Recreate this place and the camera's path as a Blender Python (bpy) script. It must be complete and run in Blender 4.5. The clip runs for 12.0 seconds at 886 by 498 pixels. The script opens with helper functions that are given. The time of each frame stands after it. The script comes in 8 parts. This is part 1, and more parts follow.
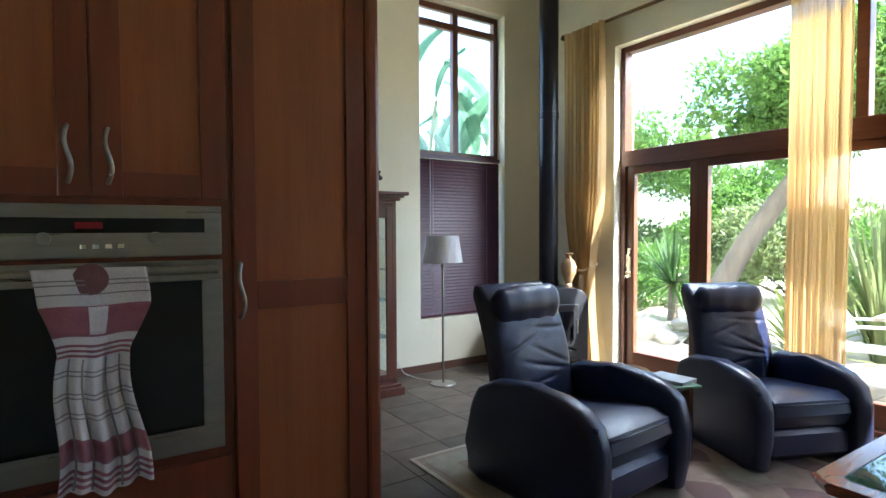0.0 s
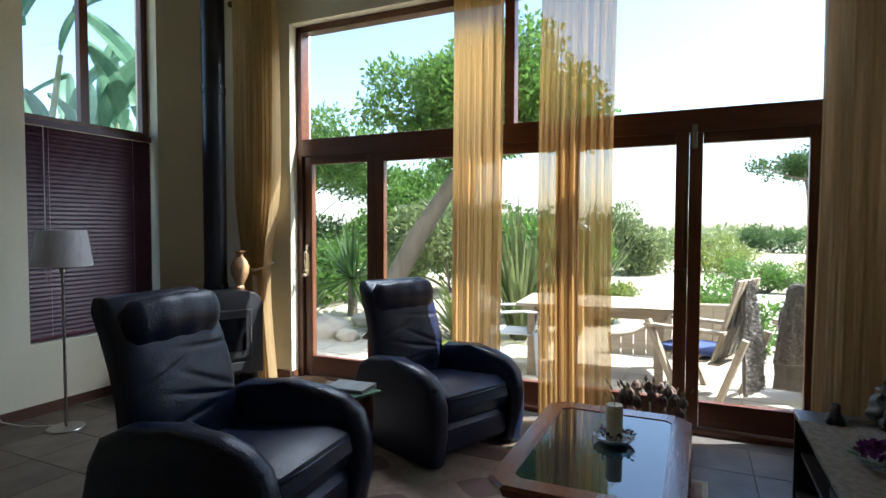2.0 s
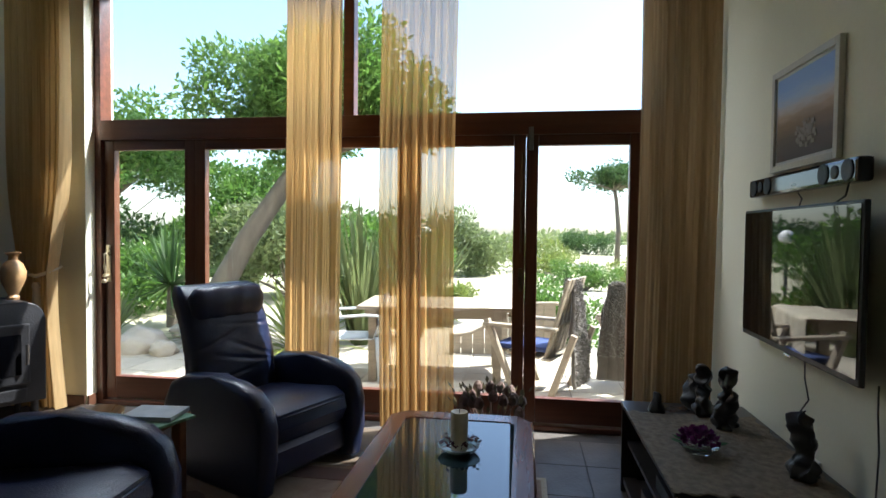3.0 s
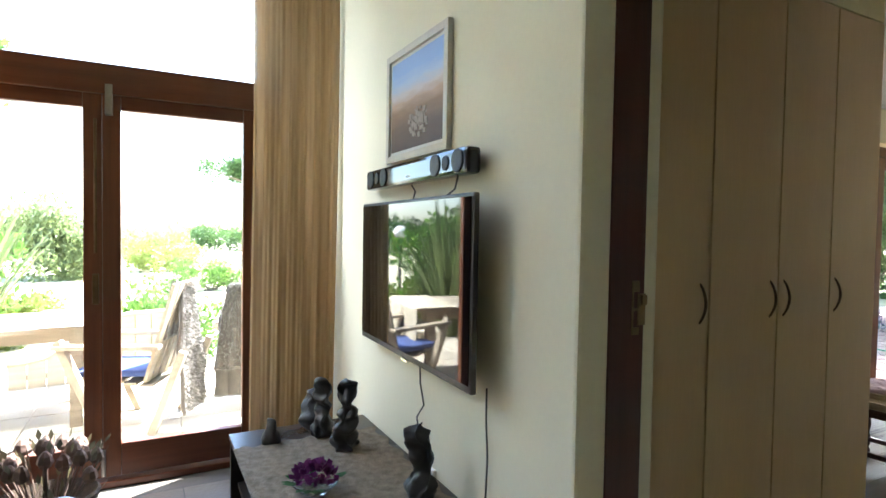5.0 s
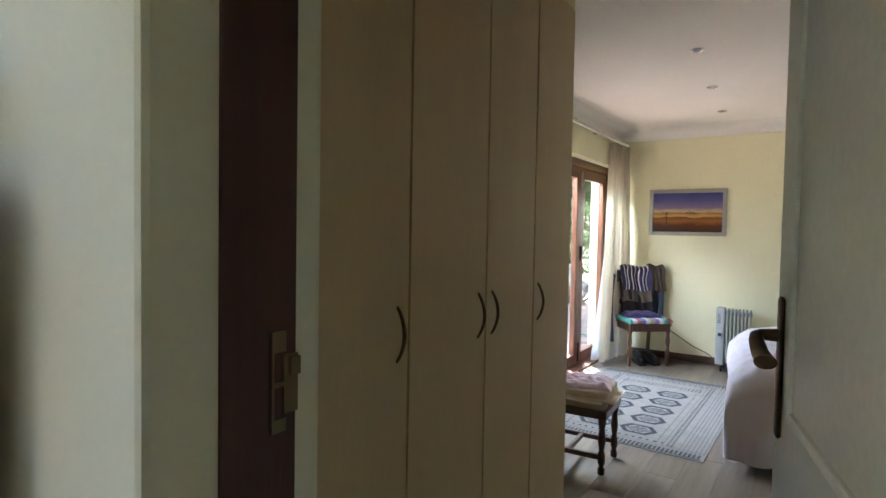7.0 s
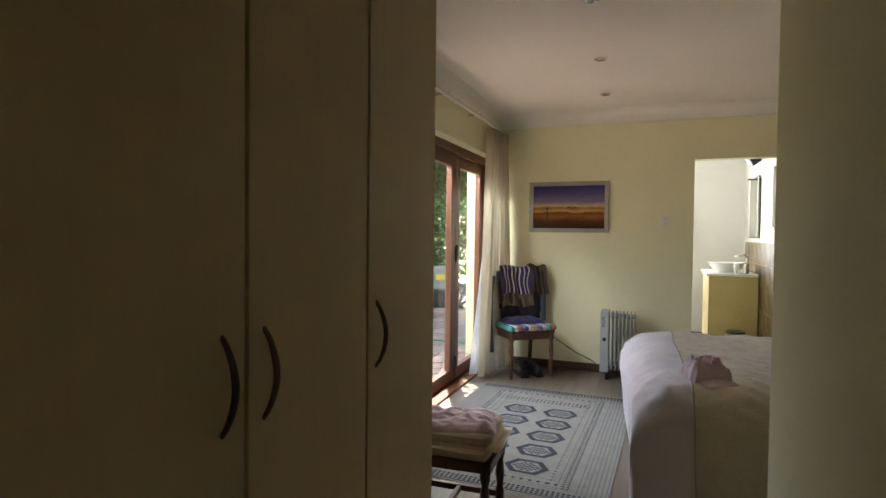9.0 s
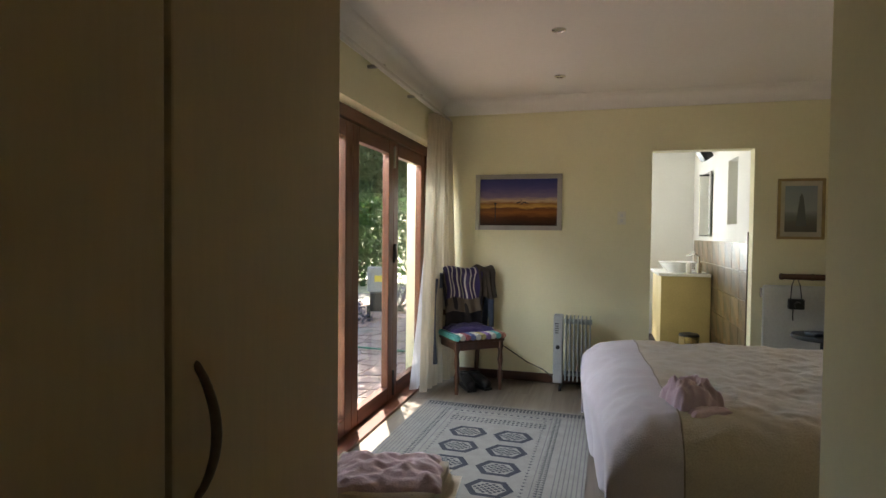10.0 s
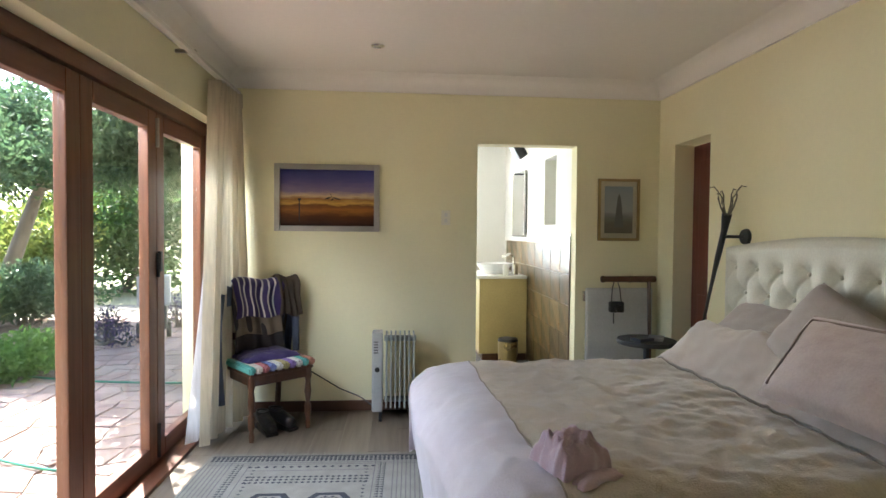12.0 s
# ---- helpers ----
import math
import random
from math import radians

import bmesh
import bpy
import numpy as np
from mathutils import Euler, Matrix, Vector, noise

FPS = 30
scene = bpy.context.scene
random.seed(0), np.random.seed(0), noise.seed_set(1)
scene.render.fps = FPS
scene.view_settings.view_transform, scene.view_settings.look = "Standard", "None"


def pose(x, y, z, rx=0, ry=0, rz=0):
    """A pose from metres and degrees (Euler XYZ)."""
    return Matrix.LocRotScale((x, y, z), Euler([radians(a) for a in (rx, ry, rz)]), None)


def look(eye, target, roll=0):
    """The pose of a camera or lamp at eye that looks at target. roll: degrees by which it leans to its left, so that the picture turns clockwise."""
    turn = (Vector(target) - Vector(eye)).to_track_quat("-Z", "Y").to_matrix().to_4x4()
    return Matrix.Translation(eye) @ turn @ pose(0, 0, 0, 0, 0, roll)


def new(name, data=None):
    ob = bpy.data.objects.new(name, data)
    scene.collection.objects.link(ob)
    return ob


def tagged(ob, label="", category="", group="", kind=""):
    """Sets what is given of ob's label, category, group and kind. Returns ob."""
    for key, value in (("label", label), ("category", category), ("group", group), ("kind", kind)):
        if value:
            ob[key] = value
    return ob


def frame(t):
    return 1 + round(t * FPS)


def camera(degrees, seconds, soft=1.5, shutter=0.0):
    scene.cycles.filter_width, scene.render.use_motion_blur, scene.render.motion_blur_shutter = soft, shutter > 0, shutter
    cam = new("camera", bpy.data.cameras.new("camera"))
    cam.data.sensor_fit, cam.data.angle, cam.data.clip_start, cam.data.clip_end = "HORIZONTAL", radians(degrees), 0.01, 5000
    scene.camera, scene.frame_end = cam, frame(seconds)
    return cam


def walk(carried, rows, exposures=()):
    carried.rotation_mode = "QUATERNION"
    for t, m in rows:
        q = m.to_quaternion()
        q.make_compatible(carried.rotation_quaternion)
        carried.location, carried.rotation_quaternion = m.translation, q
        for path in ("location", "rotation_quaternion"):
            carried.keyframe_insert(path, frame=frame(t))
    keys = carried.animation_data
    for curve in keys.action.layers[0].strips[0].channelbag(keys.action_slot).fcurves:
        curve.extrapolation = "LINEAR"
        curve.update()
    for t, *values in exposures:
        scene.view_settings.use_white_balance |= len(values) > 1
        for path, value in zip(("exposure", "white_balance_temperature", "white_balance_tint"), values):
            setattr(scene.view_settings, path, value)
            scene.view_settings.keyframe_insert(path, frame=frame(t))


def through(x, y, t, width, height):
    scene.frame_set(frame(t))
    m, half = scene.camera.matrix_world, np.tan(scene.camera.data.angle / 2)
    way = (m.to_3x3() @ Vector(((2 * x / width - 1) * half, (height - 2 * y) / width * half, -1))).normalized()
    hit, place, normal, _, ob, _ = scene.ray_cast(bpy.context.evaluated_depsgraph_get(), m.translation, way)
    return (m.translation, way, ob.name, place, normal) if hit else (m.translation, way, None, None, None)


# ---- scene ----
cam = camera(77.25, 12.0)
# seconds, eye, then yaw, pitch and lean in degrees
PATH = [
    (0, 0.185, 0.139, 1.448, -33.74, -1.91, -0.24),
    (0.5, 0.287, 0.282, 1.455, -40.57, -2.11, -0.20),
    (1, 0.365, 0.341, 1.456, -49.36, -2.15, 0.02),
    (1.5, 0.520, 0.372, 1.436, -57.25, -2.19, 0.06),
    (2, 0.645, 0.432, 1.424, -65.52, -2.21, 0.13),
    (2.5, 0.776, 0.468, 1.413, -72.70, -1.99, 0.29),
    (3, 0.886, 0.491, 1.393, -81.74, -1.78, 0.61),
    (4.8, 1.385, 0.296, 1.383, -114.10, -1.72, 1.00),
    (5, 1.424, 0.267, 1.393, -118.00, -1.82, 0.95),
    (5.5, 1.540, 0.124, 1.392, -127.23, -1.85, 0.84),
    (6, 1.645, -0.043, 1.405, -134.04, -1.96, 0.88),
    (6.5, 1.766, -0.191, 1.409, -140.25, -1.92, 0.88),
    (7, 1.859, -0.357, 1.418, -146.48, -1.99, 0.98),
    (9, 2.155, -1.25, 1.369, -158.85, -1.56, 0.64),
    (9.5, 2.222, -1.535, 1.335, -161.6, -1.34, 0.78),
    (10, 2.325, -1.825, 1.358, -164.8, -1.59, 0.63),
    (10.5, 2.387, -2.139, 1.369, -169.42, -1.82, 0.58),
    (11, 2.406, -2.374, 1.369, -174.13, -1.75, 0.59),
    (11.5, 2.429, -2.546, 1.378, -179.25, -1.73, 0.53),
    (12, 2.475, -2.634, 1.390, -184.80, -1.61, 0.49),
]
EXPOSURE = [(0, 3.1, 5750), (0.5, 2.5, 5700), (1.2, 2.05, 5650), (2.5, 1.6, 6000), (3.2, 1.75, 6000), (4.7, 3.4, 5950), (5, 3.65, 5950), (6, 3.55, 5950), (7, 3.5, 5750), (9, 2.65, 6600), (10.5, 2.3, 6450), (12, 2.9, 6250)]
walk(cam, [(t, pose(x, y, z, 90 + pitch, -lean, yaw)) for t, x, y, z, yaw, pitch, lean in PATH], EXPOSURE)

# ---- daylight ----
SUN_DIR = Vector((1.0, -2.0, 3.4)).normalized()
world = bpy.data.worlds.new("daylight")
scene.world = world
world.use_nodes = True
wn = world.node_tree
wn.nodes.clear()
sky = wn.nodes.new("ShaderNodeTexSky")
sky.sky_type = "NISHITA"
sky.sun_disc = False
sky.sun_elevation = math.asin(SUN_DIR.z)
sky.sun_rotation = math.atan2(SUN_DIR.x, SUN_DIR.y)
sky.dust_density = 1.5
sky.altitude = 20
wbg = wn.nodes.new("ShaderNodeBackground")
wbg.inputs["Strength"].default_value = 0.15
wout = wn.nodes.new("ShaderNodeOutputWorld")
wn.links.new(sky.outputs[0], wbg.inputs["Color"])
wn.links.new(wbg.outputs[0], wout.inputs["Surface"])

sun = new("sun", bpy.data.lights.new("sun", "SUN"))
sun.data.energy, sun.data.angle, sun.data.color = 5.0, radians(0.5), (1.0, 0.95, 0.87)
sun.matrix_world = look(SUN_DIR * 30, (0, 0, 0))


def fill_lamp(name, centre, target, width, height, watts):
    """Adds an area lamp that stands in for daylight at an opening."""
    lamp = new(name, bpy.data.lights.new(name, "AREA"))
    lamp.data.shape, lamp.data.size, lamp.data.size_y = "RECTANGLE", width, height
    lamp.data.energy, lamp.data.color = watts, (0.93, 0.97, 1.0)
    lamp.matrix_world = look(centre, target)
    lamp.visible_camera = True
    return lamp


# ---- making meshes ----
def M4(x=0, y=0, z=0, rz=0):
    return pose(x, y, z, 0, 0, rz)


def box(bm, x0, x1, y0, y1, z0, z1, bevel=0.0):
    m = Matrix.Translation(((x0 + x1) / 2, (y0 + y1) / 2, (z0 + z1) / 2)) @ Matrix.Diagonal((abs(x1 - x0), abs(y1 - y0), abs(z1 - z0), 1))
    made = bmesh.ops.create_cube(bm, size=1, matrix=m)["verts"]
    if bevel:
        edges = {e for v in made for e in v.link_edges}
        bmesh.ops.bevel(bm, geom=list(edges), offset=bevel, segments=2, profile=0.6, affect="EDGES")
    return bm


def rod(bm, p, q, r0, r1=None, seg=12):
    p, q = Vector(p), Vector(q)
    r1 = r0 if r1 is None else r1
    d = q - p
    m = Matrix.Translation((p + q) / 2) @ d.to_track_quat("Z", "Y").to_matrix().to_4x4()
    bmesh.ops.create_cone(bm, cap_ends=True, segments=seg, radius1=r0, radius2=r1, depth=d.length, matrix=m)
    return bm


def lathe(bm, profile, seg=20, at=(0, 0, 0), squash=(1, 1)):
    rings = []
    for r, z in profile:
        rings.append([bm.verts.new((at[0] + squash[0] * r * math.cos(2 * math.pi * k / seg), at[1] + squash[1] * r * math.sin(2 * math.pi * k / seg), at[2] + z)) for k in range(seg)])
    for a, b in zip(rings, rings[1:]):
        for k in range(seg):
            bm.faces.new((a[k], a[(k + 1) % seg], b[(k + 1) % seg], b[k]))
    bm.faces.new(list(reversed(rings[0])))
    bm.faces.new(rings[-1])
    return bm


def tube(bm, pts, radius, seg=8, flat=1.0, ref=None):
    pts = [Vector(p) for p in pts]
    rings = []
    for i, p in enumerate(pts):
        d = (pts[min(i + 1, len(pts) - 1)] - pts[max(i - 1, 0)]).normalized()
        side = d.cross(ref or ((0, 0, 1) if abs(d.z) < 0.95 else (1, 0, 0))).normalized()
        up = side.cross(d)
        r = radius(i / (len(pts) - 1)) if callable(radius) else radius
        rings.append([bm.verts.new(p + r * (math.cos(2 * math.pi * k / seg) * side + flat * math.sin(2 * math.pi * k / seg) * up)) for k in range(seg)])
    for a, b in zip(rings, rings[1:]):
        for k in range(seg):
            bm.faces.new((a[k], a[(k + 1) % seg], b[(k + 1) % seg], b[k]))
    bm.faces.new(rings[0])
    bm.faces.new(rings[-1])
    return bm


def sheet(bm, fn, nu, nv):
    grid = [[bm.verts.new(fn(u / nu, v / nv)) for v in range(nv + 1)] for u in range(nu + 1)]
    for a, b in zip(grid, grid[1:]):
        for v in range(nv):
            bm.faces.new((a[v], b[v], b[v + 1], a[v + 1]))
    return bm


def extrude_outline(bm, outline, x0, x1, bevel=0.0):
    """A solid whose side view (y, z) is the outline, from x0 to x1."""
    a = [bm.verts.new((x0, y, z)) for y, z in outline]
    b = [bm.verts.new((x1, y, z)) for y, z in outline]
    made = [bm.faces.new(a), bm.faces.new(list(reversed(b)))]
    n = len(a)
    for k in range(n):
        bm.faces.new((a[k], b[k], b[(k + 1) % n], a[(k + 1) % n]))
    if bevel:
        edges = {e for f in made for e in f.edges}
        bmesh.ops.bevel(bm, geom=list(edges), offset=bevel, segments=3, profile=0.55, affect="EDGES")
    return bm


def finish(bm, smooth):
    bmesh.ops.recalc_face_normals(bm, faces=bm.faces)
    if smooth:
        for f in bm.faces:
            f.smooth = True


def part(name, bm, material, parent=None, label="", smooth=False, m=None):
    finish(bm, smooth)
    mesh = bpy.data.meshes.new(name)
    bm.to_mesh(mesh)
    bm.free()
    mesh.materials.append(material)
    ob = new(name, mesh)
    if parent:
        ob.parent = parent
    if m is not None:
        ob.matrix_basis = m
    if label:
        ob["label"] = label
    if smooth and smooth != "all":
        mod = ob.modifiers.new("edges", "EDGE_SPLIT")
        mod.split_angle = radians(38)
    return ob


def thing(name, label, category, m=None, group=""):
    ob = new(name)
    ob.empty_display_size = 0.1
    if m is not None:
        ob.matrix_basis = m
    return tagged(ob, label, category, group, "thing")


def structure(name, bm, material, label, category, smooth=False):
    return tagged(part(name, bm, material, None, "", smooth), label, category, "", "structure")


def piece(name, mesh, parent, m):
    ob = new(name, mesh)
    ob.parent = parent
    ob.matrix_basis = m
    return ob


def mesh_of(name, bm, material, smooth=False):
    finish(bm, smooth)
    mesh = bpy.data.meshes.new(name)
    bm.to_mesh(mesh)
    bm.free()
    mesh.materials.append(material)
    return mesh


# ---- materials ----
def nodes_of(name):
    m = bpy.data.materials.new(name)
    m.use_nodes = True
    t = m.node_tree
    return m, t, t.nodes["Principled BSDF"]


def surface(name, base, other=None, rough=0.6, metal=0.0, scale=6.0, fine=80.0, bump=0.15, stretch=(1, 1, 1), amount=0.7, piece_var=0.0, rough_var=0.15, sheen=0.0, coat=0.0, spec=0.5, grain=0.12):
    """A surface with two scales of colour change, fine relief and uneven gloss."""
    m, t, p = nodes_of(name)
    other = other or tuple(c * 0.78 for c in base)
    N, L = t.nodes.new, t.links.new
    co = N("ShaderNodeTexCoord")
    mp = N("ShaderNodeMapping")
    mp.inputs["Scale"].default_value = stretch
    L(co.outputs["Object"], mp.inputs["Vector"])
    big = N("ShaderNodeTexNoise")
    big.inputs["Scale"].default_value, big.inputs["Detail"].default_value = scale, 5
    small = N("ShaderNodeTexNoise")
    small.inputs["Scale"].default_value, small.inputs["Detail"].default_value = fine, 3
    L(mp.outputs[0], big.inputs["Vector"])
    L(mp.outputs[0], small.inputs["Vector"])
    ramp = N("ShaderNodeMapRange")
    ramp.inputs["From Min"].default_value, ramp.inputs["From Max"].default_value = 0.32, 0.68
    ramp.inputs["To Max"].default_value = amount
    L(big.outputs["Fac"], ramp.inputs["Value"])
    mix = N("ShaderNodeMix")
    mix.data_type = "RGBA"
    mix.inputs["A"].default_value, mix.inputs["B"].default_value = (*base, 1), (*other, 1)
    L(ramp.outputs[0], mix.inputs["Factor"])
    hsv = N("ShaderNodeHueSaturation")
    L(mix.outputs["Result"], hsv.inputs["Color"])
    val = N("ShaderNodeMapRange")
    val.inputs["To Min"].default_value, val.inputs["To Max"].default_value = 1 - grain, 1 + grain
    L(small.outputs["Fac"], val.inputs["Value"])
    if piece_var:
        info = N("ShaderNodeObjectInfo")
        pr = N("ShaderNodeMapRange")
        pr.inputs["To Min"].default_value, pr.inputs["To Max"].default_value = 1 - piece_var, 1 + piece_var
        L(info.outputs["Random"], pr.inputs["Value"])
        mul = N("ShaderNodeMath")
        mul.operation = "MULTIPLY"
        L(pr.outputs[0], mul.inputs[0])
        L(val.outputs[0], mul.inputs[1])
        L(mul.outputs[0], hsv.inputs["Value"])
    else:
        L(val.outputs[0], hsv.inputs["Value"])
    L(hsv.outputs["Color"], p.inputs["Base Color"])
    rr = N("ShaderNodeMapRange")
    rr.inputs["To Min"].default_value, rr.inputs["To Max"].default_value = max(0.02, rough - rough_var), min(1, rough + rough_var)
    L(big.outputs["Fac"], rr.inputs["Value"])
    L(rr.outputs[0], p.inputs["Roughness"])
    p.inputs["Metallic"].default_value = metal
    p.inputs["Specular IOR Level"].default_value = spec
    p.inputs["Sheen Weight"].default_value = sheen
    p.inputs["Coat Weight"].default_value = coat
    p.inputs["Coat Roughness"].default_value = 0.12
    if bump:
        b = N("ShaderNodeBump")
        b.inputs["Strength"].default_value, b.inputs["Distance"].default_value = bump, 0.01
        L(small.outputs["Fac"], b.inputs["Height"])
        L(b.outputs[0], p.inputs["Normal"])
    return m


def wood(name, base, other, along="z", rough=0.4, coat=0.15, piece_var=0.0):
    s = {"x": (0.6, 9, 9), "y": (9, 0.6, 9), "z": (9, 9, 0.6)}[along]
    return surface(name, base, other, rough, 0, 2.2, 14, 0.08, s, 0.9, piece_var, 0.1, 0, coat)


def plain(name, base, rough=0.5, metal=0.0, transmission=0.0, ior=1.45, alpha=1.0):
    m, t, p = nodes_of(name)
    p.inputs["Base Color"].default_value = (*base, 1)
    p.inputs["Roughness"].default_value, p.inputs["Metallic"].default_value = rough, metal
    p.inputs["Transmission Weight"].default_value, p.inputs["IOR"].default_value = transmission, ior
    return m


def pane_glass(name, tint=(0.97, 0.99, 0.98), gloss=0.9):
    m = bpy.data.materials.new(name)
    m.use_nodes = True
    t = m.node_tree
    t.nodes.clear()
    N, L = t.nodes.new, t.links.new
    tr, gl, fr, mix, out = N("ShaderNodeBsdfTransparent"), N("ShaderNodeBsdfGlossy"), N("ShaderNodeLayerWeight"), N("ShaderNodeMixShader"), N("ShaderNodeOutputMaterial")
    tr.inputs["Color"].default_value = (*tint, 1)
    gl.inputs["Roughness"].default_value = 0.01
    gl.inputs["Color"].default_value = (gloss, gloss, gloss, 1)
    pw, sc = N("ShaderNodeMath"), N("ShaderNodeMath")
    pw.operation, sc.operation = "POWER", "MULTIPLY_ADD"
    fr.inputs["Blend"].default_value = 0.5
    L(fr.outputs["Facing"], pw.inputs[0])
    pw.inputs[1].default_value = 5.0
    L(pw.outputs[0], sc.inputs[0])
    sc.inputs[1].default_value, sc.inputs[2].default_value = 0.5, 0.025
    L(sc.outputs[0], mix.inputs[0])
    L(tr.outputs[0], mix.inputs[1])
    L(gl.outputs[0], mix.inputs[2])
    L(mix.outputs[0], out.inputs["Surface"])
    return m


def cloth_through(name, base, through, clear):
    """Thin woven cloth: diffuse, light through it, and gaps in the weave."""
    m = bpy.data.materials.new(name)
    m.use_nodes = True
    t = m.node_tree
    t.nodes.clear()
    N, L = t.nodes.new, t.links.new
    co, ns, hs = N("ShaderNodeTexCoord"), N("ShaderNodeTexNoise"), N("ShaderNodeHueSaturation")
    mp = N("ShaderNodeMapping")
    mp.inputs["Scale"].default_value = (30, 30, 0.8)
    L(co.outputs["Object"], mp.inputs["Vector"])
    L(mp.outputs[0], ns.inputs["Vector"])
    ns.inputs["Scale"].default_value = 2.0
    vr = N("ShaderNodeMapRange")
    vr.inputs["To Min"].default_value, vr.inputs["To Max"].default_value = 0.75, 1.2
    L(ns.outputs["Fac"], vr.inputs["Value"])
    hs.inputs["Color"].default_value = (*base, 1)
    L(vr.outputs[0], hs.inputs["Value"])
    df, tl, tr = N("ShaderNodeBsdfDiffuse"), N("ShaderNodeBsdfTranslucent"), N("ShaderNodeBsdfTransparent")
    m1, m2, out = N("ShaderNodeMixShader"), N("ShaderNodeMixShader"), N("ShaderNodeOutputMaterial")
    L(hs.outputs[0], df.inputs["Color"])
    L(hs.outputs[0], tl.inputs["Color"])
    tr.inputs["Color"].default_value = (1, 0.92, 0.78, 1)
    m1.inputs[0].default_value, m2.inputs[0].default_value = through, clear
    L(df.outputs[0], m1.inputs[1])
    L(tl.outputs[0], m1.inputs[2])
    L(m1.outputs[0], m2.inputs[1])
    L(tr.outputs[0], m2.inputs[2])
    L(m2.outputs[0], out.inputs["Surface"])
    return m


def leaf_material(name, base, other, island=True):
    m, t, p = nodes_of(name)
    N, L = t.nodes.new, t.links.new
    geo, mix, tl, ms = N("ShaderNodeNewGeometry"), N("ShaderNodeMix"), N("ShaderNodeBsdfTranslucent"), N("ShaderNodeMixShader")
    mix.data_type = "RGBA"
    mix.inputs["A"].default_value, mix.inputs["B"].default_value = (*base, 1), (*other, 1)
    L(geo.outputs["Random Per Island"], mix.inputs["Factor"])
    L(mix.outputs["Result"], p.inputs["Base Color"])
    p.inputs["Roughness"].default_value = 0.45
    L(mix.outputs["Result"], tl.inputs["Color"])
    ms.inputs[0].default_value = 0.55
    L(p.outputs[0], ms.inputs[1])
    L(tl.outputs[0], ms.inputs[2])
    L(ms.outputs[0], t.nodes["Material Output"].inputs["Surface"])
    return m


PLASTER = surface("cream_plaster", (0.80, 0.78, 0.62), (0.76, 0.735, 0.57), 0.85, 0, 2.0, 45, 0.06, grain=0.03)
PLASTER_BED = surface("yellow_plaster", (0.79, 0.745, 0.505), (0.75, 0.705, 0.47), 0.85, 0, 2.0, 45, 0.06, grain=0.03)
WHITE_WALL = surface("white_wall", (0.8, 0.79, 0.75), None, 0.8, 0, 2, 45, 0.06, amount=0.2, grain=0.03)
CEIL = surface("ceiling_white", (0.82, 0.79, 0.74), (0.78, 0.75, 0.69), 0.8, 0, 1.2, 30, 0.05, grain=0.03)
MERANTI = wood("red_hardwood", (0.165, 0.056, 0.022), (0.09, 0.029, 0.012), "z", 0.42, 0.12)
MERANTI_Y = wood("red_hardwood_rail", (0.14, 0.045, 0.021), (0.08, 0.025, 0.012), "y", 0.42, 0.12)
CHERRY = wood("cherry_front", (0.20, 0.045, 0.018), (0.14, 0.03, 0.012), "z", 0.33, 0.3)
CHERRY_PANEL = wood("cherry_panel", (0.31, 0.095, 0.03), (0.24, 0.066, 0.02), "z", 0.36, 0.25)
DARKWOOD = wood("dark_walnut", (0.10, 0.045, 0.022), (0.05, 0.022, 0.012), "z", 0.4, 0.2)
OLDWOOD = wood("grey_weathered_wood", (0.36, 0.30, 0.225), (0.25, 0.205, 0.15), "y", 0.7, 0)
GLASS = pane_glass("window_glass")
STEEL = surface("brushed_steel", (0.36, 0.35, 0.33), (0.30, 0.29, 0.27), 0.32, 1.0, 3, 60, 0.03, (1, 20, 20))
CHROME = plain("chrome", (0.75, 0.74, 0.72), 0.15, 1.0)
BRONZE = surface("old_bronze", (0.16, 0.11, 0.06), (0.09, 0.06, 0.035), 0.4, 0.9, 20, 90, 0.1)
BLACKGLASS = plain("black_glass", (0.008, 0.008, 0.009), 0.06)
BLACKMETAL = surface("black_cast_iron", (0.018, 0.019, 0.022), (0.03, 0.03, 0.033), 0.5, 0.2, 8, 90, 0.2)
BLACKPLASTIC = surface("black_plastic", (0.015, 0.015, 0.016), None, 0.4, 0, 8, 90, 0.05)
LEATHER = surface("navy_leather", (0.010, 0.017, 0.050), (0.014, 0.022, 0.062), 0.29, 0, 5, 130, 0.25, amount=0.5, rough_var=0.04)
WARDROBE = surface("beige_melamine", (0.64, 0.485, 0.285), (0.605, 0.455, 0.262), 0.48, 0, 1.5, 30, 0.03, (1, 4, 0.4), grain=0.06)

# ---- the shell ----
EX, EXO = 4.72, 5.02          # living room's east wall, inside and outside
NY, NYO = 4.90, 5.18          # its north wall
TVY, DOORY = -0.69, -0.97     # wall between living room and bedroom
BX, BXO = 3.76, 4.05          # bedroom's east wall
WX = 0.36                     # its west wall
SY, SYO = -6.97, -7.10        # its south wall
HIGH, LOW = 4.5, 2.60         # ceilings

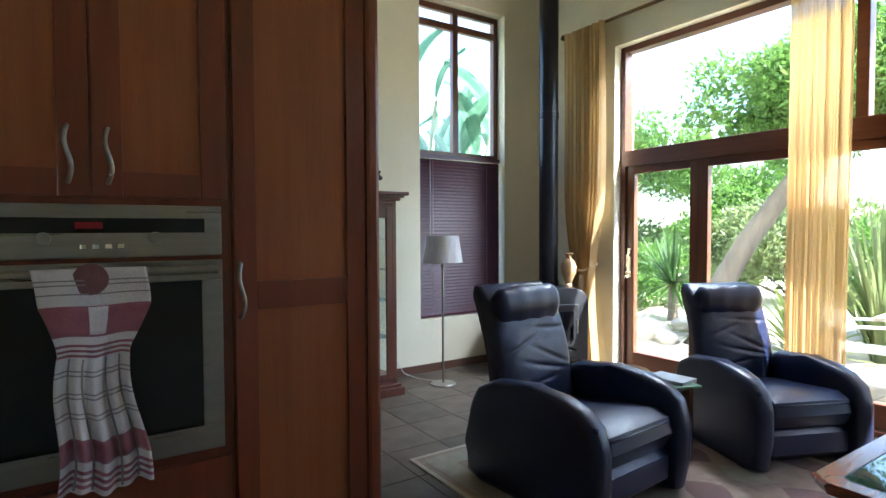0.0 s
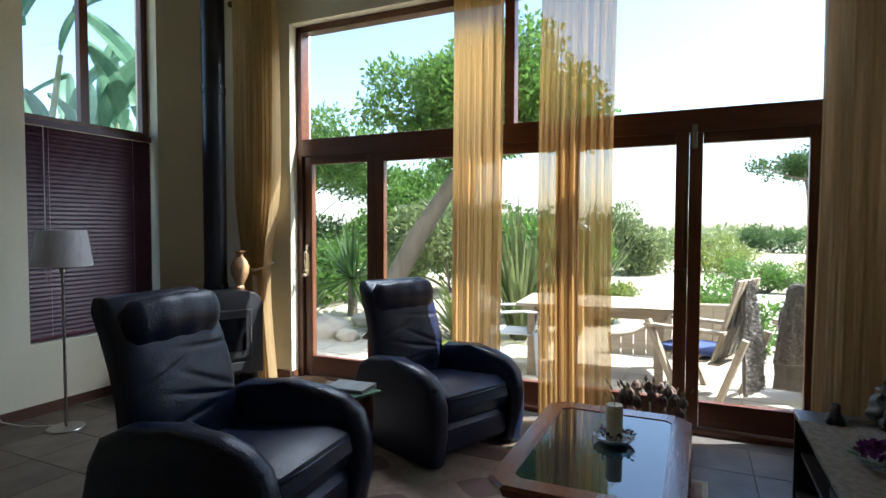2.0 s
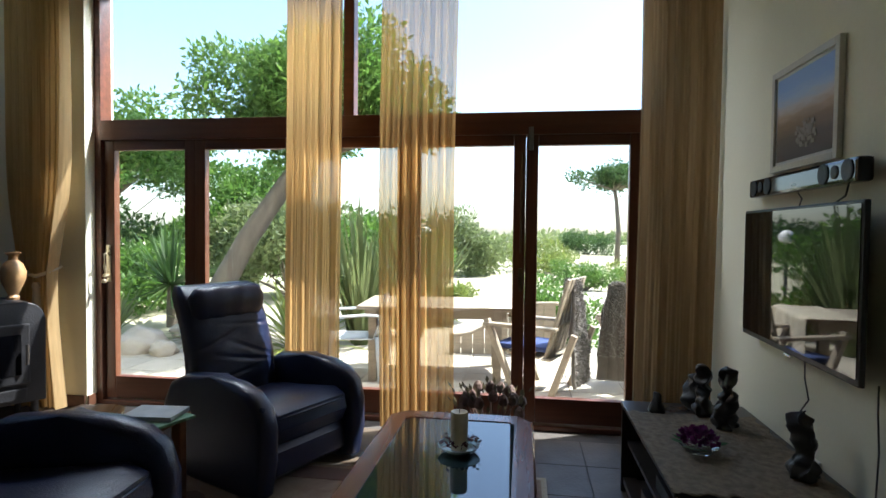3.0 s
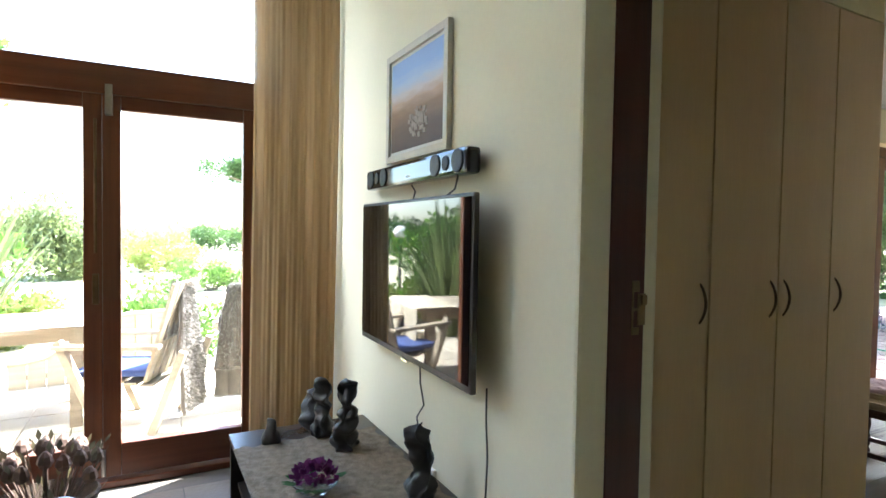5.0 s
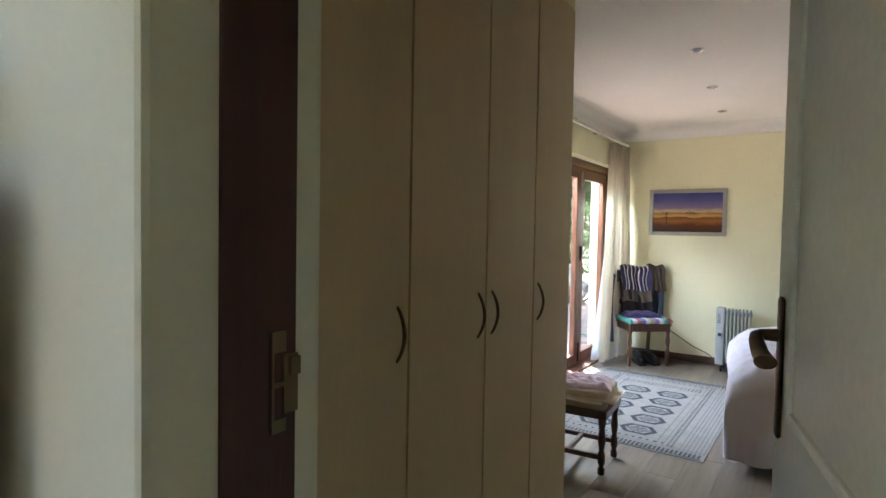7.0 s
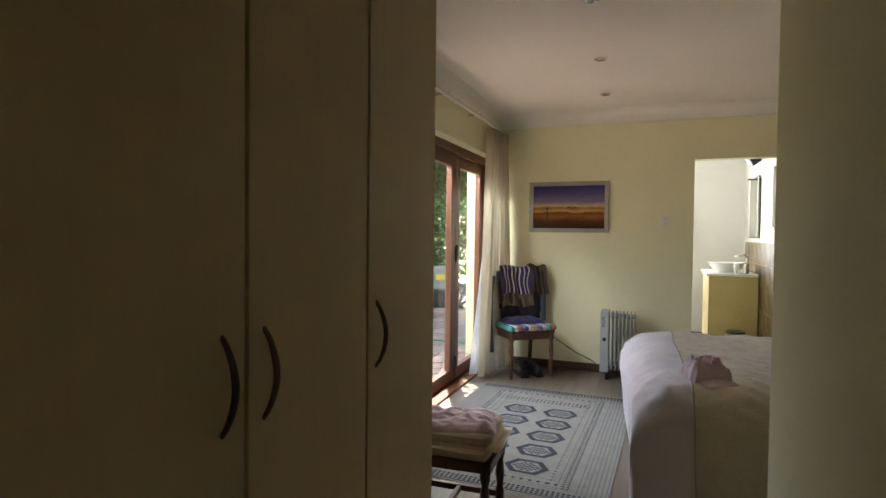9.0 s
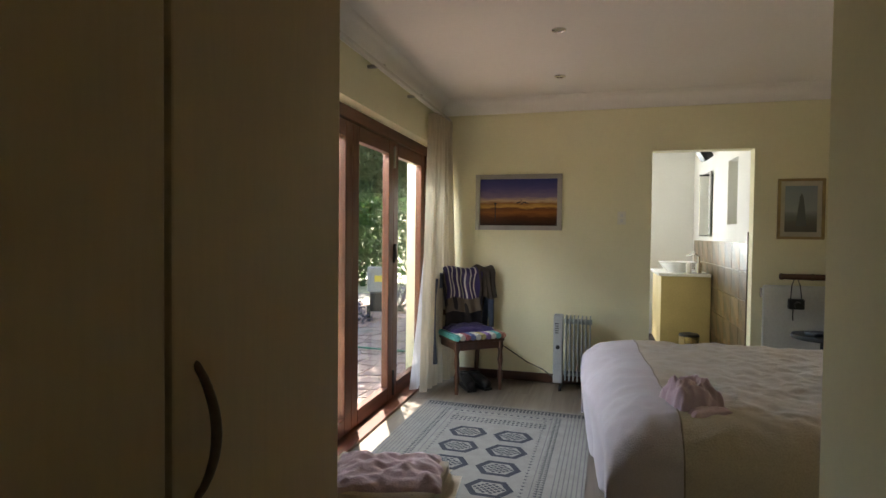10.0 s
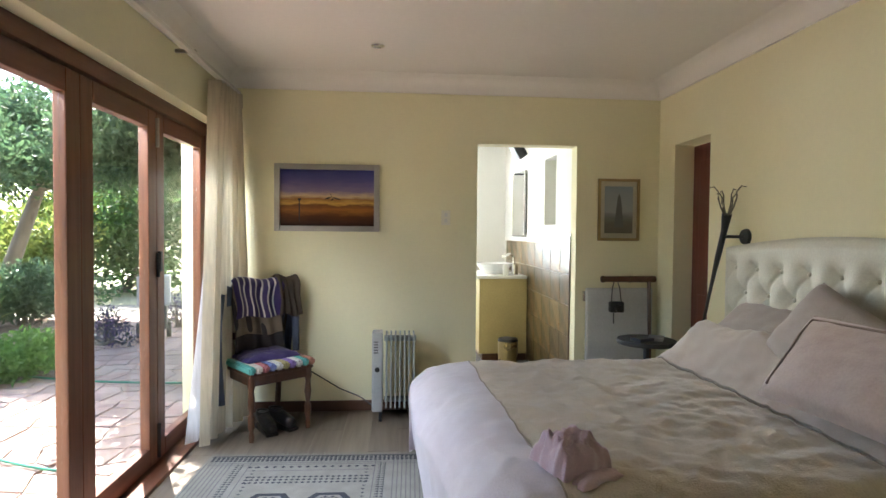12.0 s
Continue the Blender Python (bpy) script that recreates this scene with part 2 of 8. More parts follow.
bm = bmesh.new()
box(bm, EX, EXO, 3.83, NYO, 0, HIGH)
box(bm, EX, EXO, DOORY, -0.38, 0, HIGH)
box(bm, EX, EXO, -0.38, 3.83, 3.27, HIGH)
structure("wall_east", bm, PLASTER, "cream plastered wall around the tall garden window", "wall")
bm = bmesh.new()
box(bm, -3.0, 3.09, NY, NYO, 0, HIGH)
box(bm, 4.19, EX, NY, NYO, 0, HIGH)
box(bm, 3.09, 4.19, NY, NYO, 0, 0.54)
box(bm, 3.09, 4.19, NY, NYO, 3.80, HIGH)
structure("wall_north", bm, PLASTER, "cream plastered wall with a narrow tall window", "wall")
bm = bmesh.new()
box(bm, 2.49, EX, DOORY, TVY, 0, HIGH, 0.012)
structure("wall_television", bm, PLASTER, "cream plastered wall with rounded edge beside the doorway", "wall")
bm = bmesh.new()
box(bm, -3.0, -2.0, DOORY, TVY, 0, HIGH)
box(bm, -1.4, 1.70, DOORY, TVY, 0, HIGH)
box(bm, -2.0, -1.4, DOORY, TVY, 0, 0.95)
box(bm, -2.0, -1.4, DOORY, TVY, 2.0, HIGH)
box(bm, 1.70, 2.49, DOORY, TVY, 2.06, HIGH)
structure("wall_kitchen", bm, PLASTER, "cream plastered kitchen wall with an added narrow window opening", "wall")
bm = bmesh.new()
box(bm, -3.25, -3.0, DOORY, NYO, 0, HIGH)
structure("wall_west", bm, PLASTER, "plain cream plastered wall", "wall")
# window out of view, added with its opening to let in more daylight
win6 = thing("window_6", "unseen red hardwood window added to light the kitchen side", "window")
win6["kind"] = "structure"
bm = bmesh.new()
for x0, x1, z0, z1 in ((-2.0, -1.94, 0.95, 2.0), (-1.46, -1.4, 0.95, 2.0), (-1.94, -1.46, 0.95, 1.02), (-1.94, -1.46, 1.93, 2.0)):
    box(bm, x0, x1, -0.88, -0.80, z0, z1, 0.004)
part("window_frame", bm, MERANTI, win6)
for x0, x1 in ((-1.94, -1.46),):
    part("pane", box(bmesh.new(), x0, x1, -0.843, -0.837, 1.02, 1.93), GLASS, win6).visible_shadow = False
bm = bmesh.new()
box(bm, -3.25, EXO, DOORY, NYO, HIGH, HIGH + 0.12)
structure("ceiling", bm, CEIL, "white painted high ceiling", "ceiling")
bm = bmesh.new()
box(bm, -3.6, EXO + 0.12, DOORY - 0.2, NYO + 0.4, HIGH + 0.12, HIGH + 0.3)
structure("roof", bm, CEIL, "plain flat roof slab", "roof")

bm = bmesh.new()
box(bm, 1.45, 1.70, -1.78, DOORY, 0, LOW)
box(bm, 1.45, 1.805, -3.30, -1.78, 0, LOW, 0.006)
box(bm, 0.1, 1.45, -3.30, -3.05, 0, LOW)
structure("wall_passage", bm, PLASTER_BED, "cream wall along the short passage", "wall")
bm = bmesh.new()
box(bm, 0.10, WX, -6.24, -3.05, 0, LOW)
box(bm, 0.10, WX, SYO, -6.72, 0, LOW)
box(bm, 0.10, WX, -6.72, -6.24, 2.08, LOW)
structure("wall_bed", bm, PLASTER_BED, "yellow-cream wall behind the bed with a door recess", "wall")
bm = bmesh.new()
box(bm, 0.10, 1.043, SYO, SY, 0, LOW)
box(bm, 1.843, BXO, SYO, SY, 0, LOW)
box(bm, 1.043, 1.843, SYO, SY, 2.095, LOW)
structure("wall_south", bm, PLASTER_BED, "yellow-cream wall with an opening to the bathroom", "wall")
bm = bmesh.new()
box(bm, BX, BXO, -4.42, DOORY, 0, LOW)
box(bm, BX, BXO, SY, -6.93, 0, LOW)
box(bm, BX, BXO, -6.93, -4.42, 2.17, LOW)
structure("wall_bedroom_east", bm, PLASTER_BED, "yellow-cream wall around the folding garden doors", "wall")
bm = bmesh.new()
box(bm, BXO, 4.085, -7.10, -6.96, 0, LOW)
structure("wall_outside", bm, PLASTER_BED, "sunlit cream outside wall beside the bedroom doors", "wall")
bm = bmesh.new()
box(bm, 0.1, BXO, -10.2, DOORY, LOW, LOW + 0.1)
structure("ceiling_bedroom", bm, CEIL, "white painted bedroom ceiling with recessed lights", "ceiling")
# eave out of view, sized to keep the sun to a narrow floor strip
bm = bmesh.new()
box(bm, -0.2, 4.42, -10.4, DOORY, LOW + 0.1, LOW + 0.25)
structure("roof_bedroom", bm, CEIL, "low roof slab with an unseen short eave limiting the sun", "roof")


def cove(bm, a, b, inward, size=0.125):
    """Curved plaster cornice from a to b, its room side towards inward."""
    a, b, n = Vector(a), Vector(b), Vector(inward)
    prof = [(0, 0), (0.02, 0), (0.022, 0.03)] + [(0.022 + (size - 0.04) * (1 - math.cos(k * math.pi / 12)), 0.03 + (size - 0.04) * math.sin(k * math.pi / 12)) for k in range(1, 7)] + [(size, size), (0, size)]
    ra = [bm.verts.new(a + n * u + Vector((0, 0, v - size))) for u, v in prof]
    rb = [bm.verts.new(b + n * u + Vector((0, 0, v - size))) for u, v in prof]
    for k in range(len(prof)):
        bm.faces.new((ra[k], ra[(k + 1) % len(prof)], rb[(k + 1) % len(prof)], rb[k]))


bm = bmesh.new()
cove(bm, (WX, SY, LOW - 0.002), (BX, SY, LOW - 0.002), (0, 1, 0))
cove(bm, (BX, SY, LOW - 0.002), (BX, -2.8, LOW - 0.002), (-1, 0, 0))
cove(bm, (WX, -3.3, LOW - 0.002), (WX, SY, LOW - 0.002), (1, 0, 0))
structure("cornice", bm, CEIL, "white coved plaster cornice", "cornice", True)

SKIRT = wood("brown_skirting", (0.11, 0.05, 0.028), (0.07, 0.03, 0.018), "x", 0.45, 0.1)
bm = bmesh.new()
box(bm, 2.6, 4.66, NY - 0.016, NY - 0.001, 0.004, 0.09, 0.003)
box(bm, EX - 0.016, EX - 0.001, 3.84, NY - 0.02, 0.004, 0.09, 0.003)
box(bm, EX, 4.80, 3.812, 3.828, 0.004, 0.09, 0.003)
structure("baseboard", bm, SKIRT, "low brown wooden baseboard", "baseboard")
bm = bmesh.new()
box(bm, 1.85, BX, SY + 0.001, SY + 0.016, 0.004, 0.085, 0.003)
box(bm, WX, 1.04, SY + 0.001, SY + 0.016, 0.004, 0.085, 0.003)
structure("baseboard_bedroom", bm, SKIRT, "dark brown wooden baseboard", "baseboard")

# ---- floors ----
SCREED = surface("floor_grout", (0.09, 0.08, 0.07), None, 0.9, 0, 10, 80, 0.2)
SLATE = surface("slate_tile", (0.118, 0.092, 0.066), (0.074, 0.058, 0.042), 0.5, 0, 5, 50, 0.25, piece_var=0.2)
LAMINATE = wood("pale_laminate", (0.185, 0.148, 0.112), (0.135, 0.108, 0.082), "y", 0.38, 0.1, 0.1)
bm = bmesh.new()
box(bm, -3.0, EXO, DOORY, NY, -0.15, -0.004)
floor_living = structure("floor", bm, SCREED, "grey-brown slate tile floor", "floor")
bm = bmesh.new()
box(bm, 0.1, BXO, -10.2, DOORY, -0.15, -0.006)
floor_bed = structure("floor_bedroom", bm, SCREED, "pale wood-look laminate floor", "floor")

# ---- the tall garden window ----
FX = 4.876


def stile(bm, y0, y1, z0, z1, x=FX, t=0.045, bevel=0.006):
    box(bm, x - t, x + t, y0, y1, z0, z1, bevel)


win = thing("window_1", "tall red hardwood window wall with glazed folding doors below a transom", "window")
win["kind"] = "structure"
bm = bmesh.new()
stile(bm, 3.775, 3.83, 0, 3.27, t=0.06)
stile(bm, -0.38, -0.315, 0, 3.27, t=0.06)
stile(bm, -0.315, 3.775, 3.21, 3.27, t=0.06)
stile(bm, -0.315, 3.775, 2.079, 2.235, t=0.065)
stile(bm, 1.73, 1.81, 2.235, 3.21, t=0.05)
stile(bm, -0.315, 3.775, 0.0, 0.035, t=0.07)
part("window_frame", bm, MERANTI_Y, win, smooth=False)
for y0, y1 in ((1.81, 3.775), (-0.315, 1.73)):
    bm = bmesh.new()
    box(bm, FX - 0.003, FX + 0.003, y0, y1, 2.235, 3.21)
    part("pane", bm, GLASS, win).visible_shadow = False
EDGES = [3.77, 3.0, 2.16, 1.32, 0.48, -0.31]
for k in range(5):
    y1, y0 = EDGES[k] - 0.0008, EDGES[k + 1] + 0.0008
    leaf = part("door_leaf", box(bmesh.new(), FX - 0.03, FX + 0.03, y1 - 0.085, y1, 0.045, 2.08, 0.006), MERANTI, win, "glazed red hardwood folding door leaf")
    part("stile", box(bmesh.new(), FX - 0.03, FX + 0.03, y0, y0 + 0.085, 0.045, 2.08, 0.006), MERANTI, leaf)
    part("top_rail", box(bmesh.new(), FX - 0.03, FX + 0.03, y0 + 0.086, y1 - 0.086, 2.005, 2.08, 0.006), MERANTI_Y, leaf)
    part("bottom_rail", box(bmesh.new(), FX - 0.03, FX + 0.03, y0 + 0.086, y1 - 0.086, 0.045, 0.22, 0.006), MERANTI_Y, leaf)
    g = part("pane", box(bmesh.new(), FX - 0.003, FX + 0.003, y0 + 0.086, y1 - 0.086, 0.22, 2.005), GLASS, leaf)
    g.visible_shadow = False
    if k == 0:
        bm = bmesh.new()
        tube(bm, [(FX - 0.035, 3.735, 1.20), (FX - 0.08, 3.735, 1.19), (FX - 0.085, 3.73, 1.10), (FX - 0.075, 3.725, 1.03)], 0.009)
        box(bm, FX - 0.042, FX - 0.031, 3.715, 3.75, 0.97, 1.26, 0.003)
        rod(bm, (FX - 0.09, 3.732, 1.02), (FX - 0.03, 3.732, 1.02), 0.014)
        lathe(bm, [(0.0, -0.02), (0.018, -0.012), (0.02, 0.0), (0.012, 0.015), (0, 0.018)], 10, (FX - 0.09, 3.73, 0.98))
        part("door_handle", bm, surface("white_brass", (0.7, 0.6, 0.42), None, 0.3, 0.8), leaf, "brass lever handle with keys", True)
bm = bmesh.new()
box(bm, FX - 0.07, FX - 0.032, 0.43, 0.465, 1.97, 2.13, 0.006)
part("bolt_plate", bm, STEEL, win, "steel bolt plate at the head")
bm = bmesh.new()
rod(bm, (FX - 0.04, 0.51, 1.25), (FX - 0.04, 0.51, 1.95), 0.007)
box(bm, FX - 0.055, FX - 0.031, 0.495, 0.525, 0.98, 1.14, 0.005)
part("espagnolette", bm, BRONZE, win)
part("hinge", rod(bmesh.new(), (FX - 0.045, 0.476, 0.06), (FX - 0.045, 0.476, 0.2), 0.011), STEEL, win)

# added lamp, hidden above the window head, to brighten the living room
fill_lamp("garden_fill", (5.27, 2.7, 3.60), (3.0, 2.7, 0.2), 2.0, 0.34, 42)

# ---- narrow window ----
win2 = thing("window_2", "narrow dark red window with a fanlight above a venetian blind", "window")
win2["kind"] = "structure"
WYP = 5.05
bm = bmesh.new()
for x0, x1, z0, z1 in ((3.09, 3.15, 0.54, 3.80), (4.13, 4.19, 0.54, 3.80), (3.15, 4.13, 0.54, 0.60), (3.15, 4.13, 3.74, 3.80), (3.15, 4.13, 3.56, 3.63), (3.15, 4.13, 2.20, 2.28), (3.58, 3.65, 2.28, 3.56), (3.58, 3.65, 3.63, 3.74)):
    box(bm, x0, x1, WYP - 0.03, WYP + 0.03, z0, z1, 0.004)
part("window_frame", bm, MERANTI, win2)
for x0, x1, z0, z1 in ((3.15, 3.58, 2.28, 3.56), (3.65, 4.13, 2.28, 3.56), (3.15, 3.58, 3.63, 3.74), (3.65, 4.13, 3.63, 3.74), (3.15, 4.13, 0.6, 2.2)):
    part("pane", box(bmesh.new(), x0, x1, WYP - 0.003, WYP + 0.003, z0, z1), GLASS, win2).visible_shadow = False
blind = thing("venetian_blind", "plum-brown venetian blind closed over the lower window", "blind")
BLIND = surface("plum_slat", (0.085, 0.024, 0.042), (0.062, 0.018, 0.032), 0.4, 0, 5, 60, 0.04)
part("head_rail", box(bmesh.new(), 3.10, 4.17, 4.955, 5.0, 2.19, 2.235, 0.004), BLIND, blind)
part("bottom_rail", box(bmesh.new(), 3.10, 4.16, 4.955, 4.99, 0.555, 0.58, 0.003), BLIND, blind)
bm = bmesh.new()
vs = [bm.verts.new(p) for p in ((-0.53, -0.012, -0.0200), (0.53, -0.012, -0.0200), (0.53, -0.004, 0.002), (-0.53, -0.004, 0.002), (0.53, 0.010, 0.0200), (-0.53, 0.010, 0.0200))]
bm.faces.new((vs[0], vs[1], vs[2], vs[3]))
bm.faces.new((vs[3], vs[2], vs[4], vs[5]))
slat = mesh_of("slat", bm, BLIND)
for k in range(46):
    piece("slat", slat, blind, M4(3.632, 4.975, 0.60 + k * 0.0348))
for x in (3.28, 3.98):
    part("cord", rod(bmesh.new(), (x, 4.952, 0.57), (x, 4.952, 2.19), 0.0022, seg=6), plain("blind_cord", (0.3, 0.2, 0.2), 0.7), blind)
part("wand", rod(bmesh.new(), (3.24, 4.945, 1.0), (3.24, 4.945, 2.19), 0.004, seg=6), plain("wand_grey", (0.45, 0.4, 0.42), 0.4), blind)

# ---- bedroom folding doors ----
DX = 3.905
win3 = thing("window_3", "red hardwood glazed folding doors opening to the paved garden", "window")
win3["kind"] = "structure"
bm = bmesh.new()
box(bm, DX - 0.05, DX + 0.05, -6.93, -4.42, 2.09, 2.17, 0.005)
box(bm, DX - 0.05, DX + 0.05, -6.93, -6.86, 0, 2.09, 0.005)
box(bm, DX - 0.05, DX + 0.05, -4.49, -4.42, 0, 2.09, 0.005)
box(bm, DX - 0.145, DX + 0.06, -6.93, -4.42, -0.004, 0.02, 0.004)
part("window_frame", bm, MERANTI_Y, win3)
DE = [-4.495, -5.235, -6.02, -6.855]
for k in range(3):
    y1, y0 = DE[k] - 0.0008, DE[k + 1] + 0.0008
    leaf = part("door_leaf", box(bmesh.new(), DX - 0.028, DX + 0.028, y1 - 0.105, y1, 0.025, 2.085, 0.006), MERANTI, win3, "glazed red hardwood folding door leaf")
    part("stile", box(bmesh.new(), DX - 0.028, DX + 0.028, y0, y0 + 0.105, 0.025, 2.085, 0.006), MERANTI, leaf)
    part("top_rail", box(bmesh.new(), DX - 0.028, DX + 0.028, y0 + 0.106, y1 - 0.106, 1.98, 2.085, 0.006), MERANTI_Y, leaf)
    part("bottom_rail", box(bmesh.new(), DX - 0.028, DX + 0.028, y0 + 0.106, y1 - 0.106, 0.025, 0.135, 0.006), MERANTI_Y, leaf)
    part("pane", box(bmesh.new(), DX - 0.003, DX + 0.003, y0 + 0.106, y1 - 0.106, 0.135, 1.98), GLASS, leaf).visible_shadow = False
for z0, z1 in ((1.88, 2.05), (1.12, 1.26), (0.05, 0.25)):
    part("hinge", rod(bmesh.new(), (DX - 0.033, -6.02, z0), (DX - 0.033, -6.02, z1), 0.012), STEEL if z0 > 1.5 else BLACKMETAL, win3)
part("floor_bolt", box(bmesh.new(), DX - 0.045, DX - 0.029, -6.06, -6.03, 1.15, 1.27, 0.003), BLACKMETAL, win3)

# added lamp, hidden under the eave, to brighten the bedroom
fill_lamp("terrace_fill", (4.40, -5.66, 2.42), (2.0, -5.5, 2.35), 2.4, 0.34, 32)

# ---- doorway and its open leaf ----
dark = thing("door_1", "dark red door frame with brass strike plate", "door frame")
dark["kind"] = "structure"
bm = bmesh.new()
box(bm, 2.484, 2.4945, -0.915, -0.79, 0, 2.055, 0.003)
box(bm, 1.702, 1.725, -0.915, -0.80, 0, 2.055, 0.004)
box(bm, 1.725, 2.484, -0.915, -0.80, 2.03, 2.055, 0.004)
part("door_frame", bm, wood("dark_red_frame", (0.085, 0.022, 0.016), (0.05, 0.013, 0.011), "z", 0.4, 0.25), dark)
bm = bmesh.new()
for y0, y1, z0, z1 in ((-0.893, -0.868, 1.240, 1.270), (-0.893, -0.868, 1.125, 1.145), (-0.893, -0.868, 1.19, 1.197), (-0.872, -0.868, 1.145, 1.19), (-0.872, -0.868, 1.197, 1.24), (-0.915, -0.889, 1.150, 1.235)):
    box(bm, 2.4795, 2.4838, y0, y1, z0, z1, 0.0008)
box(bm, 2.472, 2.4797, -0.914, -0.896, 1.205, 1.232, 0.002)
part("strike_plate", bm, surface("worn_brass", (0.26, 0.20, 0.12), (0.18, 0.13, 0.07), 0.35, 0.8, 20, 80, 0.1), dark, "tarnished brass strike plate")
leafM = pose(1.722, -0.925, 0, 0, 0, -90 + 12.5)
leaf = thing("door_2", "open cream-white painted panel door with bronze lever", "door", leafM)
leaf["kind"] = "structure"
WHITEPAINT = surface("cream_gloss_paint", (0.72, 0.70, 0.55), (0.68, 0.66, 0.51), 0.4, 0, 2, 50, 0.06)
bm = bmesh.new()
box(bm, 0, 0.77, -0.02, 0.02, 0.01, 2.02, 0.003)
part("slab", bm, WHITEPAINT, leaf)
bm = bmesh.new()
for z0, z1 in ((0.2, 0.92), (1.08, 1.86)):
    for x0, x1, a, b in ((0.11, 0.13, z0, z1), (0.62, 0.64, z0, z1), (0.13, 0.62, z0, z0 + 0.02), (0.13, 0.62, z1 - 0.02, z1)):
        box(bm, x0, x1, 0.018, 0.028, a, b, 0.004)
part("moulding", bm, WHITEPAINT, leaf)
bm = bmesh.new()
tube(bm, [(0.721, 0.0235, z) for z in (1.022, 1.028, 1.04, 1.28, 1.292, 1.298)], lambda u: 0.022 if 0.1 < u < 0.9 else 0.012, 12, 0.25, Vector((0, 1, 0)))
rod(bm, (0.721, 0.022, 1.222), (0.721, 0.062, 1.222), 0.013, 0.011, 16)
tube(bm, [(0.723, 0.060, 1.224), (0.715, 0.066, 1.222), (0.70, 0.068, 1.212), (0.66, 0.067, 1.196), (0.62, 0.066, 1.190), (0.612, 0.066, 1.189)], lambda u: 0.010 + 0.010 * u, 12, 0.7)
part("door_handle", bm, BRONZE, leaf, "bronze lever on a long plate", True)

# door in the recess behind the bed
rd = thing("door_3", "dark red-brown wooden door deep in a wall recess", "door")
rd["kind"] = "structure"
bm = bmesh.new()
box(bm, 0.17, 0.21, -6.718, -6.242, 0.005, 2.07, 0.004)
REDDOOR = wood("red_brown_door", (0.16, 0.04, 0.025), (0.10, 0.024, 0.016), "z", 0.4, 0.3)
part("slab", bm, REDDOOR, rd)
for z0, z1 in ((0.15, 0.95), (1.08, 1.95)):
    part("panel", box(bmesh.new(), 0.208, 0.218, -6.62, -6.33, z0, z1, 0.006), REDDOOR, rd)

# ---- bathroom ----
bm = bmesh.new()
box(bm, 0.88, 1.02, -10.0, SYO, 0, 1.48)
box(bm, 0.88, 1.02, -10.0, SYO, 2.12, LOW)
box(bm, 0.88, 1.02, -7.62, SYO, 1.48, 2.12)
box(bm, 0.88, 1.02, -10.0, -8.02, 1.48, 2.12)
structure("wall_bath_west", bm, WHITE_WALL, "white bathroom wall with a small window recess", "wall")
bm = bmesh.new()
box(bm, 0.88, 3.2, -10.2, -10.0, 0, 1.0)
box(bm, 0.88, 1.9, -10.2, -10.0, 1.0, LOW)
box(bm, 2.9, 3.2, -10.2, -10.0, 1.0, LOW)
box(bm, 1.9, 2.9, -10.2, -10.0, 2.1, LOW)
structure("wall_bath_south", bm, WHITE_WALL, "white bathroom wall with a bright window", "wall")
bm = bmesh.new()
box(bm, 3.2, 3.35, -10.2, SYO, 0, LOW)
structure("wall_bath_east", bm, WHITE_WALL, "white bathroom wall", "wall")
part_window = thing("window_4", "bright bathroom window with a wooden frame", "window")
part_window["kind"] = "structure"
bm = bmesh.new()
for x0, x1, z0, z1 in ((1.9, 1.96, 1.0, 2.1), (2.84, 2.9, 1.0, 2.1), (1.96, 2.84, 1.0, 1.06), (1.96, 2.84, 2.04, 2.1), (2.37, 2.43, 1.06, 2.04)):
    box(bm, x0, x1, -10.08, -10.02, z0, z1, 0.004)
part("window_frame", bm, MERANTI, part_window)
part("pane", box(bmesh.new(), 1.96, 2.84, -10.055, -10.05, 1.06, 2.04), GLASS, part_window).visible_shadow = False
# added lamp behind the pane to brighten the bathroom
fill_lamp("bath_fill", (2.4, -10.14, 1.55), (2.0, -7, 1.2), 0.85, 0.95, 16)
small = thing("window_5", "small recessed bathroom window with a brown frame", "window")
small["kind"] = "structure"
part("window_frame", box(bmesh.new(), 0.885, 0.93, -7.66, -7.62, 1.485, 2.115, 0.004), MERANTI, small)
part("pane", box(bmesh.new(), 0.90, 0.906, -8.018, -7.66, 1.485, 2.115), surface("frosted_glass", (0.75, 0.78, 0.76), None, 0.3), small)

bm = bmesh.new()
for x in (1.0435, 1.8345):
    box(bm, x, x + 0.008, SYO - 0.012, SYO + 0.004, 0.0, 1.40 if x < 1.5 else 2.09, 0.001)
structure("trim_bath_opening", bm, DARKWOOD, "thin dark edging strip at the bathroom opening", "trim")

# ---- kitchen tall unit ----
KY = 1.978


